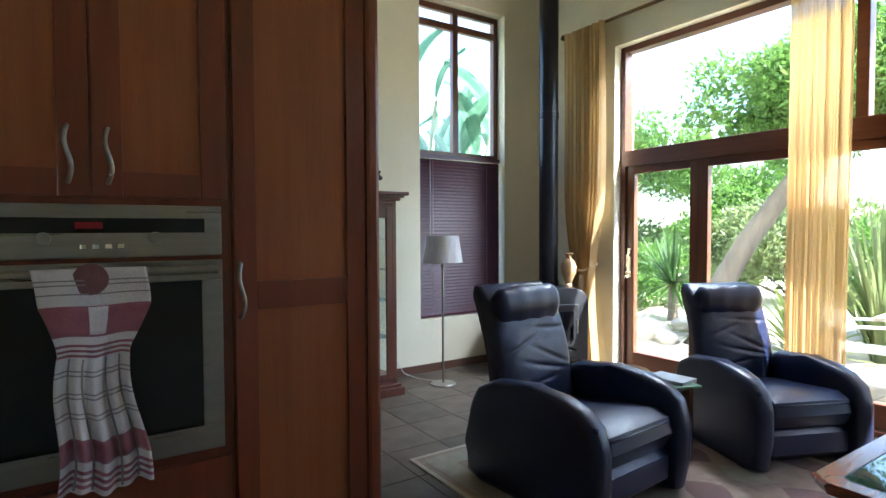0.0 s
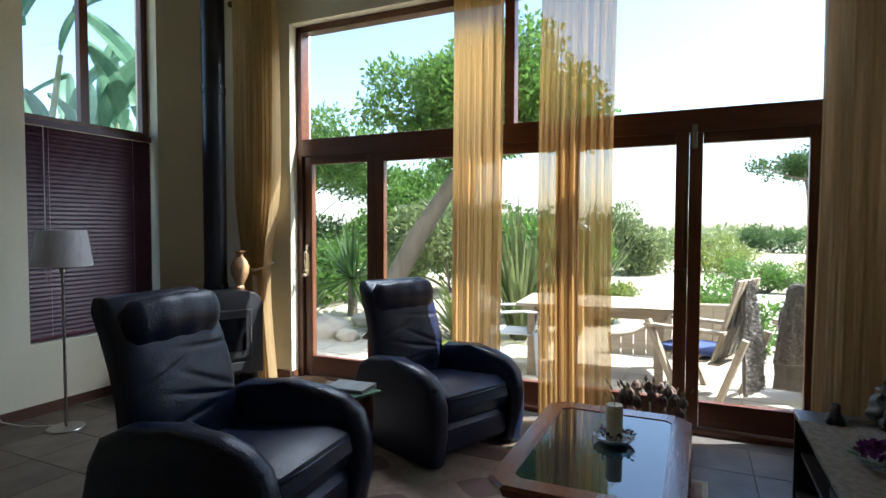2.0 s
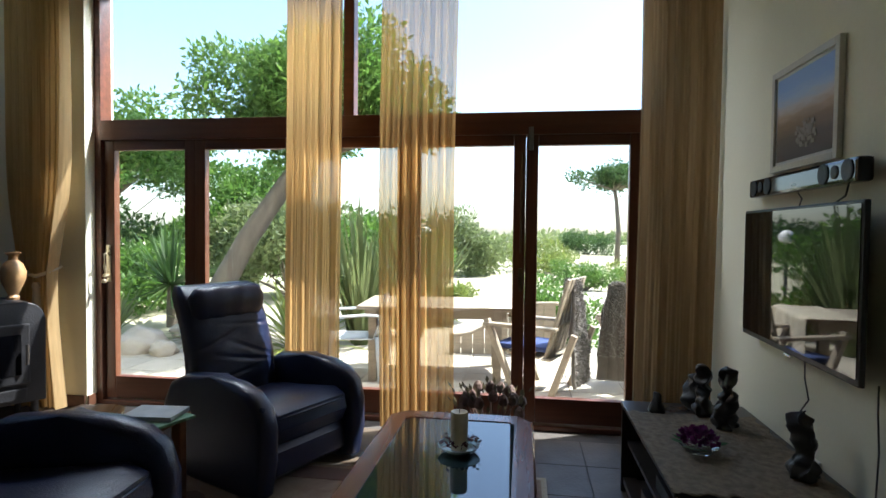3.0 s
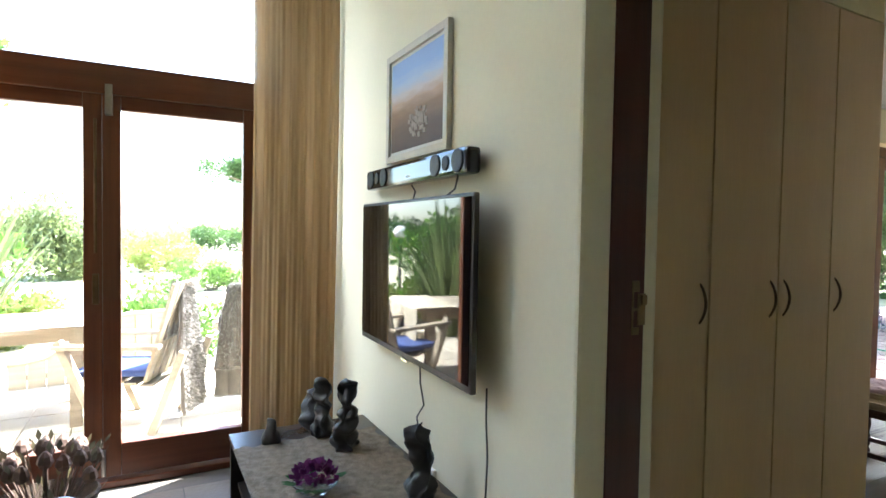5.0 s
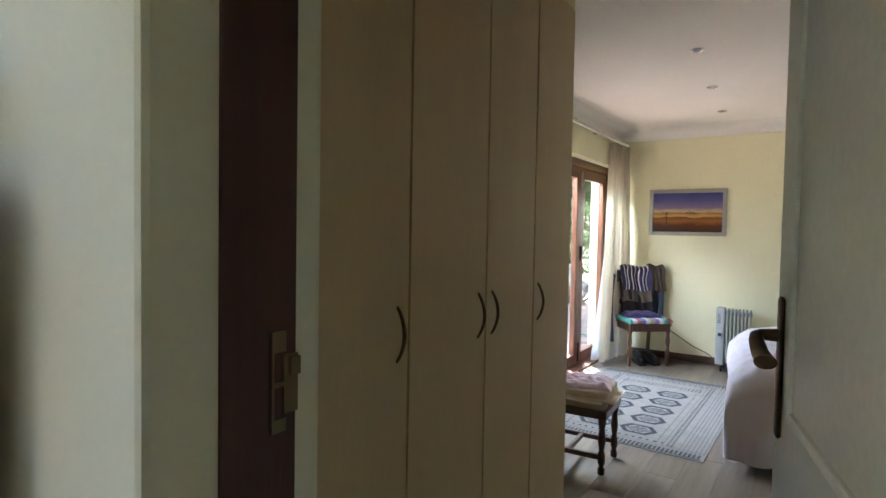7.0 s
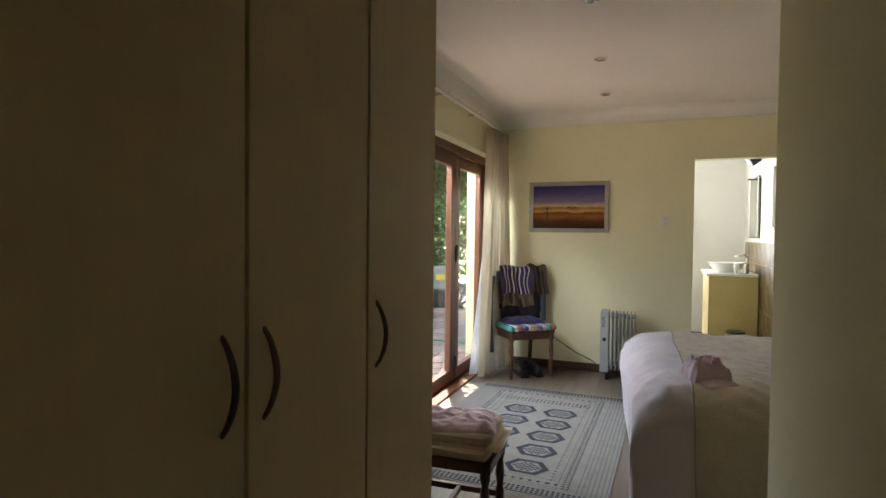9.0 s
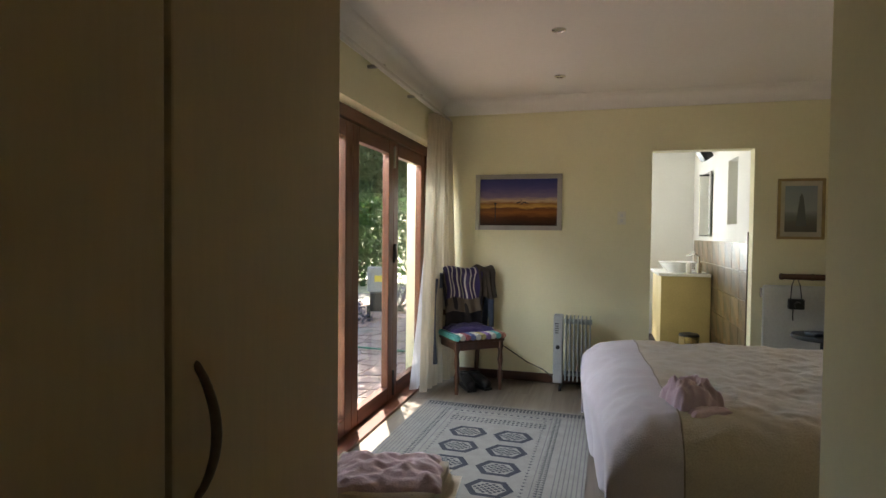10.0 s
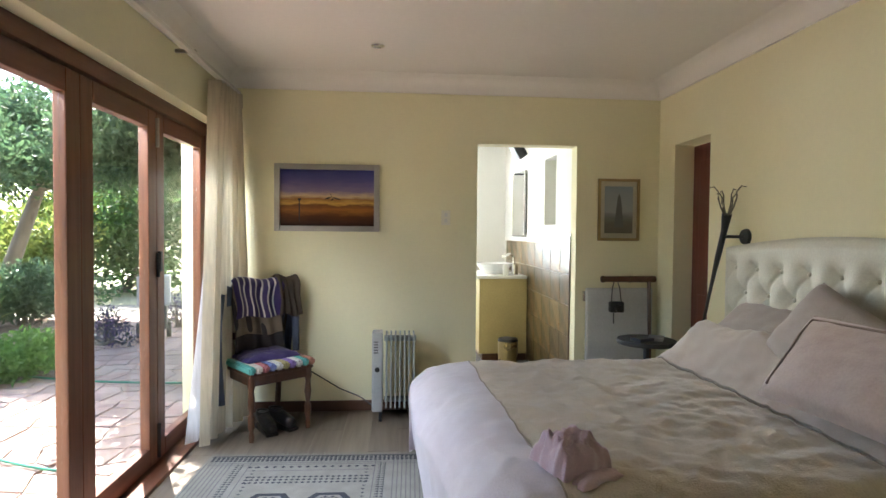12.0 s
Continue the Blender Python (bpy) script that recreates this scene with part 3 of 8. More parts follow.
def framed_door(parent, x0, x1, z0, z1, y=KY, rail=0.075, mid=None, label=""):
    """A framed cabinet door with a sunk panel."""
    d = part("door", box(bmesh.new(), x0 + 0.004, x1 - 0.004, y - 0.008, y - 0.001, z0 + 0.004, z1 - 0.004), CHERRY, parent, label)
    for a, b in ((x0, x0 + rail), (x1 - rail, x1)):
        part("stile", box(bmesh.new(), a, b, y - 0.022, y - 0.008, z0, z1, 0.003), CHERRY, d)
    for a, b in ((z0, z0 + rail), (z1 - rail, z1)) + (((mid, mid + 0.09),) if mid else ()):
        part("rail", box(bmesh.new(), x0 + rail, x1 - rail, y - 0.022, y - 0.008, a, b, 0.003), CHERRY, d)
    spans = [(z0 + rail, mid), (mid + 0.09, z1 - rail)] if mid else [(z0 + rail, z1 - rail)]
    for a, b in spans:
        part("panel", box(bmesh.new(), x0 + rail, x1 - rail, y - 0.012, y - 0.008, a, b), CHERRY_PANEL, d)
    return d


def wavy_handle(parent, x, z0, z1, y=KY - 0.022):
    n = 10
    pts = [(x, y, z0)] + [(x + 0.008 * math.sin(2 * math.pi * k / n), y - 0.03 * math.sin(math.pi * (k + 0.6) / (n + 1.2)) ** 0.5, z0 + (z1 - z0) * k / n) for k in range(n + 1)] + [(x, y, z1)]
    return part("handle", tube(bmesh.new(), pts, 0.0065, 8, 1.0, (1, 0, 0)), STEEL, parent, "wavy satin steel handle", "all")


unit = thing("oven_cabinet", "tall cherry-wood kitchen cabinet holding a built-in oven", "cabinet")
bm = bmesh.new()
box(bm, -0.12, 0.60, KY, 2.58, 0.10, 2.40)
part("body", bm, CHERRY, unit)
part("plinth", box(bmesh.new(), -0.12, 0.60, KY + 0.04, 2.58, 0, 0.10), CHERRY, unit)
d = framed_door(unit, -0.105, 0.228, 1.545, 2.36, label="framed cherry door")
wavy_handle(d, 0.178, 1.585, 1.735)
d = framed_door(unit, 0.233, 0.588, 1.545, 2.36)
wavy_handle(d, 0.272, 1.585, 1.735)
part("drawer_front", box(bmesh.new(), -0.105, 0.588, KY - 0.022, KY, 0.12, 0.74, 0.003), CHERRY, unit)
oven = thing("oven", "stainless steel built-in oven with black glass door", "oven")
bm = bmesh.new()
box(bm, -0.09, 0.570, KY - 0.026, KY - 0.001, 1.375, 1.525, 0.004)
panel = part("control_panel", bm, STEEL, oven)
part("display", box(bmesh.new(), 0.02, 0.52, KY - 0.0285, KY - 0.026, 1.445, 1.487), BLACKGLASS, panel)
glow = plain("red_digits", (0.3, 0.01, 0.01), 0.4)
part("digits", box(bmesh.new(), 0.19, 0.255, KY - 0.0295, KY - 0.0286, 1.457, 1.475), glow, panel)
for x in (0.12, 0.385):
    part("knob", rod(bmesh.new(), (x, KY - 0.026, 1.43), (x, KY - 0.052, 1.43), 0.018, 0.015, 16), STEEL, panel, smooth=True)
for k in range(4):
    part("button", box(bmesh.new(), 0.20 + 0.03 * k, 0.218 + 0.03 * k, KY - 0.029, KY - 0.0262, 1.40, 1.414, 0.002), CHROME, panel)
part("maker_mark", box(bmesh.new(), 0.47, 0.53, KY - 0.0272, KY - 0.0262, 1.503, 1.509), plain("grey_print", (0.2, 0.2, 0.2), 0.5), panel)
door = part("door", box(bmesh.new(), -0.088, 0.568, KY - 0.016, KY - 0.001, 0.777, 1.36), BLACKMETAL, oven, "steel-framed black glass oven door")
for x0, x1, z0, z1 in ((-0.09, 0.570, 0.775, 0.85), (-0.09, 0.570, 1.30, 1.362), (-0.09, -0.01, 0.85, 1.30), (0.51, 0.570, 0.85, 1.30)):
    part("frame_rail", box(bmesh.new(), x0, x1, KY - 0.028, KY - 0.016, z0, z1, 0.003), STEEL, door)
part("window", box(bmesh.new(), -0.0105, 0.5105, KY - 0.024, KY - 0.016, 0.8495, 1.3005), BLACKGLASS, door)
bm = bmesh.new()
rod(bm, (-0.07, KY - 0.075, 1.335), (0.545, KY - 0.075, 1.335), 0.013, seg=16)
for x in (-0.05, 0.53):
    rod(bm, (x, KY - 0.075, 1.335), (x, KY - 0.026, 1.335), 0.009)
part("handle", bm, STEEL, door, "round steel bar handle", True)

pantry = thing("pantry_cabinet", "tall cherry-wood pantry cabinet at the end of the kitchen", "cabinet")
part("body", box(bmesh.new(), 0.602, 1.06, KY, 2.58, 0.10, 2.40), CHERRY, pantry)
part("plinth", box(bmesh.new(), 0.602, 1.10, KY + 0.04, 2.56, 0, 0.10), CHERRY, pantry)
d = framed_door(pantry, 0.608, 1.061, 0.12, 2.36, rail=0.07, mid=1.195, label="tall framed cherry door")
wavy_handle(d, 0.624, 1.175, 1.345)
part("end_panel", box(bmesh.new(), 1.064, 1.118, KY - 0.03, 2.60, 0.0, 2.41, 0.014), CHERRY, pantry, "rounded cherry end post")

# small dress-shaped towel hanging on the oven handle
TOWEL = surface("white_cotton", (0.70, 0.66, 0.70), (0.62, 0.56, 0.62), 0.9, 0, 20, 150, 0.3, sheen=0.3)
MAUVE = surface("mauve_cotton", (0.28, 0.09, 0.13), (0.36, 0.14, 0.19), 0.9, 0, 20, 150, 0.3, sheen=0.3)
GREYLINE = surface("grey_thread", (0.30, 0.28, 0.31), None, 0.9, 0, 20, 150, 0.2)
towel = thing("dish_towel", "white and mauve checked dress-shaped towel hanging on the oven handle", "towel")


def towel_at(u, v):
    """u across, v down."""
    z = 1.352 - 0.60 * v
    cx = 0.222 + 0.02 * v
    if v < 0.17:
        half = 0.130 - 0.005 * v
    elif v < 0.36:
        half = 0.128 - 0.045 * ((v - 0.17) / 0.19)
    else:
        half = 0.082 + 0.03 * ((v - 0.36) / 0.64) ** 1.3
    fold = 0.0 if v < 0.33 else 0.016 * ((v - 0.33) / 0.67) ** 0.6
    y = KY - 0.095 - 0.01 * v - fold * math.sin(u * 26 + 1.5 * v) - 0.006 * math.sin(u * 7)
    return Vector((cx + (u - 0.5) * 2 * half + 0.01 * math.sin(9 * v), y, z + 0.012 * math.sin(u * 9) * v))


def towel_band(name, v0, v1, mat, u0=0.0, u1=1.0, lift=0.0, nv=6):
    bm = sheet(bmesh.new(), lambda u, v: towel_at(u0 + (u1 - u0) * u, v0 + (v1 - v0) * v) + Vector((0, -lift, 0)), 40, nv)
    ob = part(name, bm, mat, towel, smooth="all")
    so = ob.modifiers.new("thick", "SOLIDIFY")
    so.thickness = 0.002
    return ob


towel_band("body", 0, 1, TOWEL, nv=40)
towel_band("yoke", 0.165, 0.30, MAUVE, 0.0, 1.0, 0.003)
towel_band("bow", 0.17, 0.29, TOWEL, 0.42, 0.60, 0.005)
for v in (0.335, 0.358, 0.38):
    towel_band("stripe", v, v + 0.011, MAUVE, 0, 1, 0.003, 1)
for v in (0.05, 0.07, 0.11, 0.45, 0.47, 0.55, 0.57, 0.64, 0.66):
    towel_band("stripe", v, v + 0.006, GREYLINE, 0, 1, 0.003, 1)
for v0, v1 in ((0.76, 0.86), (0.90, 0.915), (0.93, 0.945), (0.96, 0.975)):
    towel_band("hem_band", v0, v1, MAUVE, 0, 1, 0.003, 4)
for u in (0.16, 0.34, 0.66, 0.84):
    towel_band("check", 0.40, 0.99, GREYLINE, u, u + 0.02, 0.0035, 30)
bm = lathe(bmesh.new(), [(0.0, 0.0), (0.040, 0.0), (0.042, 0.003), (0.0, 0.0035)], 24)
part("neck_patch", bm, surface("neck_mauve", (0.22, 0.10, 0.11), None, 0.9, 0, 20, 120, 0.3), towel, "round mauve neck patch", m=pose(0.222, KY - 0.0985, 1.322, 90, 0, 0) @ Matrix.Diagonal((1, 1, 1, 1)))

# ---- display cabinet ----
cab = thing("display_cabinet", "glazed red-brown display cabinet full of glassware", "cabinet", M4(0, 0, 0))
CX0, CX1, CY0, CY1 = 1.80, 2.55, 4.42, 4.88
CAB = wood("mahogany", (0.13, 0.04, 0.02), (0.08, 0.022, 0.012), "z", 0.35, 0.4)
bm = bmesh.new()
box(bm, CX0 + 0.02, CX1 - 0.02, CY1 - 0.02, CY1, 0.12, 1.68)
box(bm, CX0 + 0.02, CX1 - 0.02, CY0 + 0.02, CY1, 0.12, 0.17)
box(bm, CX0 + 0.02, CX1 - 0.02, CY0 + 0.02, CY1, 1.60, 1.68)
box(bm, CX1 - 0.04, CX1, CY0, CY0 + 0.04, 0.10, 1.68, 0.004)
box(bm, CX0, CX0 + 0.04, CY0, CY0 + 0.04, 0.10, 1.68, 0.004)
box(bm, CX1 - 0.04, CX1, CY1 - 0.06, CY1, 0.10, 1.68, 0.004)
box(bm, CX0, CX0 + 0.04, CY1 - 0.06, CY1, 0.10, 1.68, 0.004)
part("carcass", bm, CAB, cab)
bm = bmesh.new()
for k, (g, z0, z1) in enumerate(((0.0, 1.68, 1.71), (0.03, 1.71, 1.735), (0.055, 1.735, 1.755), (0.085, 1.755, 1.785))):
    box(bm, CX0 - g, CX1 + g, CY0 - g, CY1, z0, z1, 0.006)
part("cornice", bm, CAB, cab, "stepped moulded cornice")
bm = bmesh.new()
for g, z0, z1 in ((0.05, 0.0, 0.07), (0.03, 0.07, 0.10), (0.0, 0.10, 0.13)):
    box(bm, CX0 - g, CX1 + g, CY0 - g, CY1, z0, z1, 0.006)
part("plinth", bm, CAB, cab)
bm = bmesh.new()
box(bm, CX0 + 0.042, CX0 + 0.09, CY0 - 0.004, CY0 + 0.016, 0.14, 1.67, 0.004)
box(bm, CX1 - 0.10, CX1 - 0.042, CY0 - 0.004, CY0 + 0.016, 0.14, 1.67, 0.004)
box(bm, CX0 + 0.09, CX1 - 0.10, CY0 - 0.004, CY0 + 0.016, 0.14, 0.19, 0.004)
box(bm, CX0 + 0.09, CX1 - 0.10, CY0 - 0.004, CY0 + 0.016, 1.56, 1.67, 0.004)
cdoor = part("door", bm, CAB, cab)
part("pane", box(bmesh.new(), CX0 + 0.09, CX1 - 0.10, CY0 + 0.004, CY0 + 0.008, 0.19, 1.56), GLASS, cdoor).visible_shadow = False
part("side_pane", box(bmesh.new(), CX1 - 0.02, CX1 - 0.016, CY0 + 0.04, CY1 - 0.06, 0.17, 1.60), GLASS, cab).visible_shadow = False
part("mirror_back", box(bmesh.new(), CX0 + 0.04, CX1 - 0.04, CY1 - 0.026, CY1 - 0.021, 0.18, 1.60), plain("mirror", (0.7, 0.72, 0.72), 0.03, 1.0), cab)
SHELFGLASS = surface("green_edge_glass", (0.45, 0.58, 0.56), None, 0.15, 0, 2, 20, 0, spec=0.8)
TUMBLER = plain("clear_crystal", (0.86, 0.92, 0.93), 0.05, 0, 0.85, 1.4)
rng = random.Random(4)
for z in (0.50, 0.83, 1.10, 1.37):
    part("shelf", box(bmesh.new(), CX0 + 0.03, CX1 - 0.03, CY0 + 0.03, CY1 - 0.03, z, z + 0.008), SHELFGLASS, cab, "glass shelf")
gob = mesh_of("wine_glass", lathe(bmesh.new(), [(0.0, 0), (0.032, 0.0), (0.03, 0.004), (0.005, 0.01), (0.004, 0.07), (0.03, 0.09), (0.037, 0.12), (0.033, 0.16), (0.030, 0.16), (0.033, 0.12), (0.0, 0.088)], 12), TUMBLER, True)
tum = mesh_of("tumbler", lathe(bmesh.new(), [(0, 0), (0.03, 0), (0.036, 0.1), (0.033, 0.1), (0.028, 0.008), (0, 0.008)], 12), TUMBLER, True)
dish = mesh_of("glass_plate", lathe(bmesh.new(), [(0, 0), (0.05, 0), (0.11, 0.02), (0.108, 0.024), (0.05, 0.006), (0, 0.006)], 16), TUMBLER, True)
for z, kind, nm, label, n in ((1.379, tum, "tumbler", "clear crystal tumbler on a glass shelf", 9), (1.109, tum, "tumbler", "clear crystal tumbler on a glass shelf", 9), (0.839, gob, "wine_glass", "clear stemmed wine glass on a glass shelf", 8), (0.509, gob, "wine_glass", "clear stemmed wine glass on a glass shelf", 8)):
    for k in range(n):
        g = new(nm, kind)
        g.matrix_basis = M4(CX0 + 0.10 + 0.55 * (k % 5) / 4.6 + rng.uniform(-0.01, 0.01), CY0 + 0.12 + 0.14 * (k // 5) + rng.uniform(-0.02, 0.02), z)
        tagged(g, label, "glass", "glasses in the display cabinet", "thing")
for k in range(3):
    g = new("glass_plate", dish)
    g.matrix_basis = M4(CX0 + 0.2 + 0.17 * k, CY0 + 0.25, 0.172 + 0.115, 0) @ pose(0, 0, 0, -75, 0, 0)
    tagged(g, "pressed glass plate standing in the cabinet", "plate", "plates in the display cabinet", "thing")
g = tagged(part("orange_bowl", lathe(bmesh.new(), [(0, 0), (0.025, 0), (0.045, 0.035), (0.04, 0.07), (0.036, 0.07), (0.04, 0.035), (0, 0.008)], 14), surface("orange_glass", (0.45, 0.10, 0.04), None, 0.15), smooth=True), "small round orange glass bowl", "bowl", "", "thing")
g.matrix_basis = M4(CX1 - 0.16, CY0 + 0.13, 0.509)
CLAY = surface("dark_clay", (0.06, 0.04, 0.032), (0.035, 0.025, 0.022), 0.55, 0, 12, 70, 0.3)
for x, prof, label in ((2.06, [(0, 0), (0.045, 0), (0.06, 0.06), (0.05, 0.12), (0.022, 0.16), (0.026, 0.19), (0, 0.19)], "dark glazed clay jug on the cabinet top"), (2.16, [(0, 0), (0.035, 0), (0.05, 0.08), (0.035, 0.15), (0.03, 0.17), (0, 0.17)], "dark clay vase on the cabinet top"), (1.95, [(0, 0), (0.05, 0), (0.065, 0.05), (0.06, 0.1), (0, 0.12)], "squat dark clay pot on the cabinet top")):
    g = tagged(part("clay_vessel", lathe(bmesh.new(), prof, 14), CLAY, smooth=True), label, "vase", "", "thing")
    g.matrix_basis = M4(x, 4.55, 1.786)
jug = thing("cow_figurine", "dark brown ceramic cow figure on the cabinet top", "figurine", M4(2.33, 4.52, 1.786))
bm = bmesh.new()
tube(bm, [(-0.09, 0, 0.095), (-0.06, 0, 0.105), (0, 0, 0.105), (0.06, 0, 0.11), (0.09, 0, 0.10)], lambda u: 0.02 + 0.03 * math.sin(math.pi * min(1, u * 0.9 + 0.1)), 10)
for x, y in ((-0.055, -0.025), (-0.055, 0.025), (0.05, -0.025), (0.05, 0.025)):
    rod(bm, (x, y, 0.09), (x, y, 0), 0.016, 0.014, 8)
tube(bm, [(0.07, 0, 0.125), (0.10, 0, 0.14), (0.13, 0, 0.12)], lambda u: 0.034 - 0.014 * u, 8)
tube(bm, [(0.085, -0.03, 0.16), (0.09, -0.055, 0.175), (0.09, 0, 0.19), (0.09, 0.055, 0.175), (0.085, 0.03, 0.16)], 0.007, 6)
part("body", bm, CLAY, jug, smooth=True)

# ---- floor lamp ----
lamp = thing("floor_lamp", "slim steel floor lamp with a white drum shade", "floor lamp", M4(3.06, 4.45, 0))
part("base", lathe(bmesh.new(), [(0, 0), (0.12, 0), (0.12, 0.008), (0.115, 0.014), (0.02, 0.018), (0, 0.018)], 32), STEEL, lamp, smooth=True)
part("pole", rod(bmesh.new(), (0, 0, 0.016), (0, 0, 1.20), 0.010), STEEL, lamp, smooth=True)
part("collar", lathe(bmesh.new(), [(0, 1.10), (0.018, 1.10), (0.018, 1.13), (0, 1.13)], 12), STEEL, lamp, smooth=True)
bm = lathe(bmesh.new(), [(0.187, 1.15), (0.150, 1.40), (0.148, 1.40), (0.185, 1.15)], 40)
for f in [f for f in bm.faces if len(f.verts) > 4]:
    bm.faces.remove(f)
part("shade", bm, cloth_through("white_shade", (0.78, 0.78, 0.80), 0.45, 0.0), lamp, "white fabric drum shade", True)
cable = thing("lamp_cable", "white lamp cable lying on the floor by the wall", "cable")
part("wire", tube(bmesh.new(), [(3.06, 4.57, 0.006), (2.95, 4.72, 0.008), (2.86, 4.84, 0.05), (2.80, 4.875, 0.16), (2.76, 4.88, 0.12), (2.74, 4.86, 0.01)], 0.004, 6), plain("cable_white", (0.6, 0.6, 0.58), 0.5), cable, smooth=True)

# ---- wood stove ----
stove = thing("wood_stove", "black cast-iron wood stove with rounded top and window", "stove", M4(4.22, 4.22, 0, -28))
outline = [(-0.24, 0.18)] + [(-0.24 + 0.0, 0.70)] + [(-0.24 + 0.14 * (1 - math.cos(a * math.pi / 12)), 0.72 + 0.15 * math.sin(a * math.pi / 12)) for a in range(1, 7)] + [(0.24 - 0.14 * (1 - math.cos(a * math.pi / 12)), 0.72 + 0.15 * math.sin(a * math.pi / 12)) for a in range(6, 0, -1)] + [(0.24, 0.70), (0.24, 0.18)]
wide = [(-0.32, 0.16), (-0.32, 0.74)] + [(-0.32 + 0.13 * (1 - math.cos(a * math.pi / 12)), 0.74 + 0.13 * math.sin(a * math.pi / 12)) for a in range(1, 7)] + [(0.32 - 0.13 * (1 - math.cos(a * math.pi / 12)), 0.74 + 0.13 * math.sin(a * math.pi / 12)) for a in range(6, 0, -1)] + [(0.32, 0.74), (0.32, 0.16)]
bm = extrude_outline(bmesh.new(), wide, -0.22, 0.22, 0.012)
bmesh.ops.rotate(bm, verts=bm.verts, cent=(0, 0, 0), matrix=Matrix.Rotation(radians(-90), 3, "Z"))
part("body", bm, BLACKMETAL, stove, smooth=True)
part("door_frame", box(bmesh.new(), -0.22, 0.22, -0.245, -0.218, 0.30, 0.72, 0.012), BLACKMETAL, stove)
part("window", box(bmesh.new(), -0.165, 0.165, -0.249, -0.2455, 0.37, 0.65), BLACKGLASS, stove)
part("handle", rod(bmesh.new(), (0.19, -0.28, 0.44), (0.19, -0.28, 0.58), 0.010), STEEL, stove, smooth=True)
part("ash_drawer", box(bmesh.new(), -0.2, 0.2, -0.24, -0.218, 0.19, 0.27, 0.008), BLACKMETAL, stove)
for x in (-0.26, 0.26):
    for y in (-0.17, 0.17):
        part("leg", rod(bmesh.new(), (x, y, 0.17), (x, y, 0), 0.028, 0.02), BLACKMETAL, stove)
pipe = part("flue_pipe", lathe(bmesh.new(), [(0.085, 0.865), (0.105, 0.87), (0.105, 0.92), (0.098, 0.925), (0.098, 2.6), (0.104, 2.605), (0.104, 2.66), (0.098, 2.665), (0.098, 4.49), (0, 4.49)], 28), surface("black_flue", (0.02, 0.022, 0.03), (0.03, 0.032, 0.04), 0.33, 0.5, 6, 40, 0.05), smooth=True)
pipe.matrix_basis = M4(4.325, 4.35, 0)
tagged(pipe, "black enamelled flue pipe rising from the stove", "flue pipe", "", "thing")
vase = tagged(part("amphora_vase", lathe(bmesh.new(), [(0, 0), (0.04, 0.0), (0.042, 0.02), (0.03, 0.035), (0.075, 0.14), (0.082, 0.2), (0.06, 0.26), (0.03, 0.29), (0.028, 0.32), (0.05, 0.34), (0.04, 0.345), (0, 0.345)], 24), surface("tan_terracotta", (0.42, 0.26, 0.12), (0.20, 0.10, 0.05), 0.5, 0, 7, 60, 0.15), smooth=True), "tan and brown two-handled pottery vase on the stove top", "vase", "", "thing")
vase.matrix_basis = M4(4.40, 4.14, 0.868)

# ---- curtains ----
SHEER = cloth_through("gold_sheer", (0.60, 0.36, 0.13), 0.6, 0.28)
SHEER_FULL = cloth_through("gold_sheer_gathered", (0.60, 0.38, 0.15), 0.6, 0.08)
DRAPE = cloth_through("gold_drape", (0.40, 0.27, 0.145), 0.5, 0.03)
# brighter, clearer copy of the drape: sunlight put into the left curtain's colour
DRAPE_SUN = cloth_through("gold_drape_sunlit", (0.66, 0.50, 0.27), 0.55, 0.12)
rodT = thing("curtain_pole", "dark metal curtain pole over the garden window", "curtain pole")
part("pole", rod(bmesh.new(), (4.665, -0.66, 3.53), (4.665, 4.45, 3.53), 0.016, seg=14), BRONZE, rodT, smooth=True)
part("finial", lathe(bmesh.new(), [(0, 0), (0.02, 0.0), (0.032, 0.025), (0.02, 0.05), (0, 0.055)], 14), BRONZE, rodT, smooth=True, m=pose(4.665, 4.45, 3.53, -90, 0, 0))
for y in (4.38, 1.75, -0.5):
    part("bracket", rod(bmesh.new(), (4.665, y, 3.53), (EX, y, 3.53), 0.010), BRONZE, rodT)


def curtain(name, y0, y1, mat, label, z0=0.03, z1=3.52, folds=7, depth=0.045, x=4.62, tie=None, lean=0.0, seed=0, slant=0.0):
    root = thing(name, label, "curtain", group="gold curtains at the garden window")
    r = random.Random(seed)
    ph = [r.uniform(0, 6) for _ in range(4)]

    def fn(u, v):
        z = z0 + (z1 - z0) * v
        w = 1.0
        c = (y0 + y1) / 2
        if tie:
            zt, narrow, shift = tie
            k = math.exp(-((z - zt) / 0.55) ** 2) if z > zt else math.exp(-((z - zt) / 0.9) ** 2)
            w, c = 1 - (1 - narrow) * k, c + shift * k
        uu = u + 0.02 * math.sin(5 * v + ph[0])
        y = c + (uu - 0.5) * (y1 - y0) * w + lean * (1 - v)
        swell = 0.6 + 0.4 * math.sin(2 * math.pi * 0.9 * u + ph[0])
        d = depth * (0.75 + 0.25 * math.sin(3 * v + ph[1])) * (swell * math.sin(2 * math.pi * folds * u + ph[2] + 0.5 * math.sin(4 * u + v)) + 0.4 * math.sin(2 * math.pi * folds * 1.7 * u + ph[3] + v) + 0.16 * math.sin(2 * math.pi * folds * 4.3 * u + ph[1] + 1.5 * v))
        return Vector((x + slant * (1 - u) + d * (0.7 + 0.3 * w), y, z))

    ob = part("cloth", sheet(bmesh.new(), fn, 180, 36), mat, root, smooth="all")
    return root


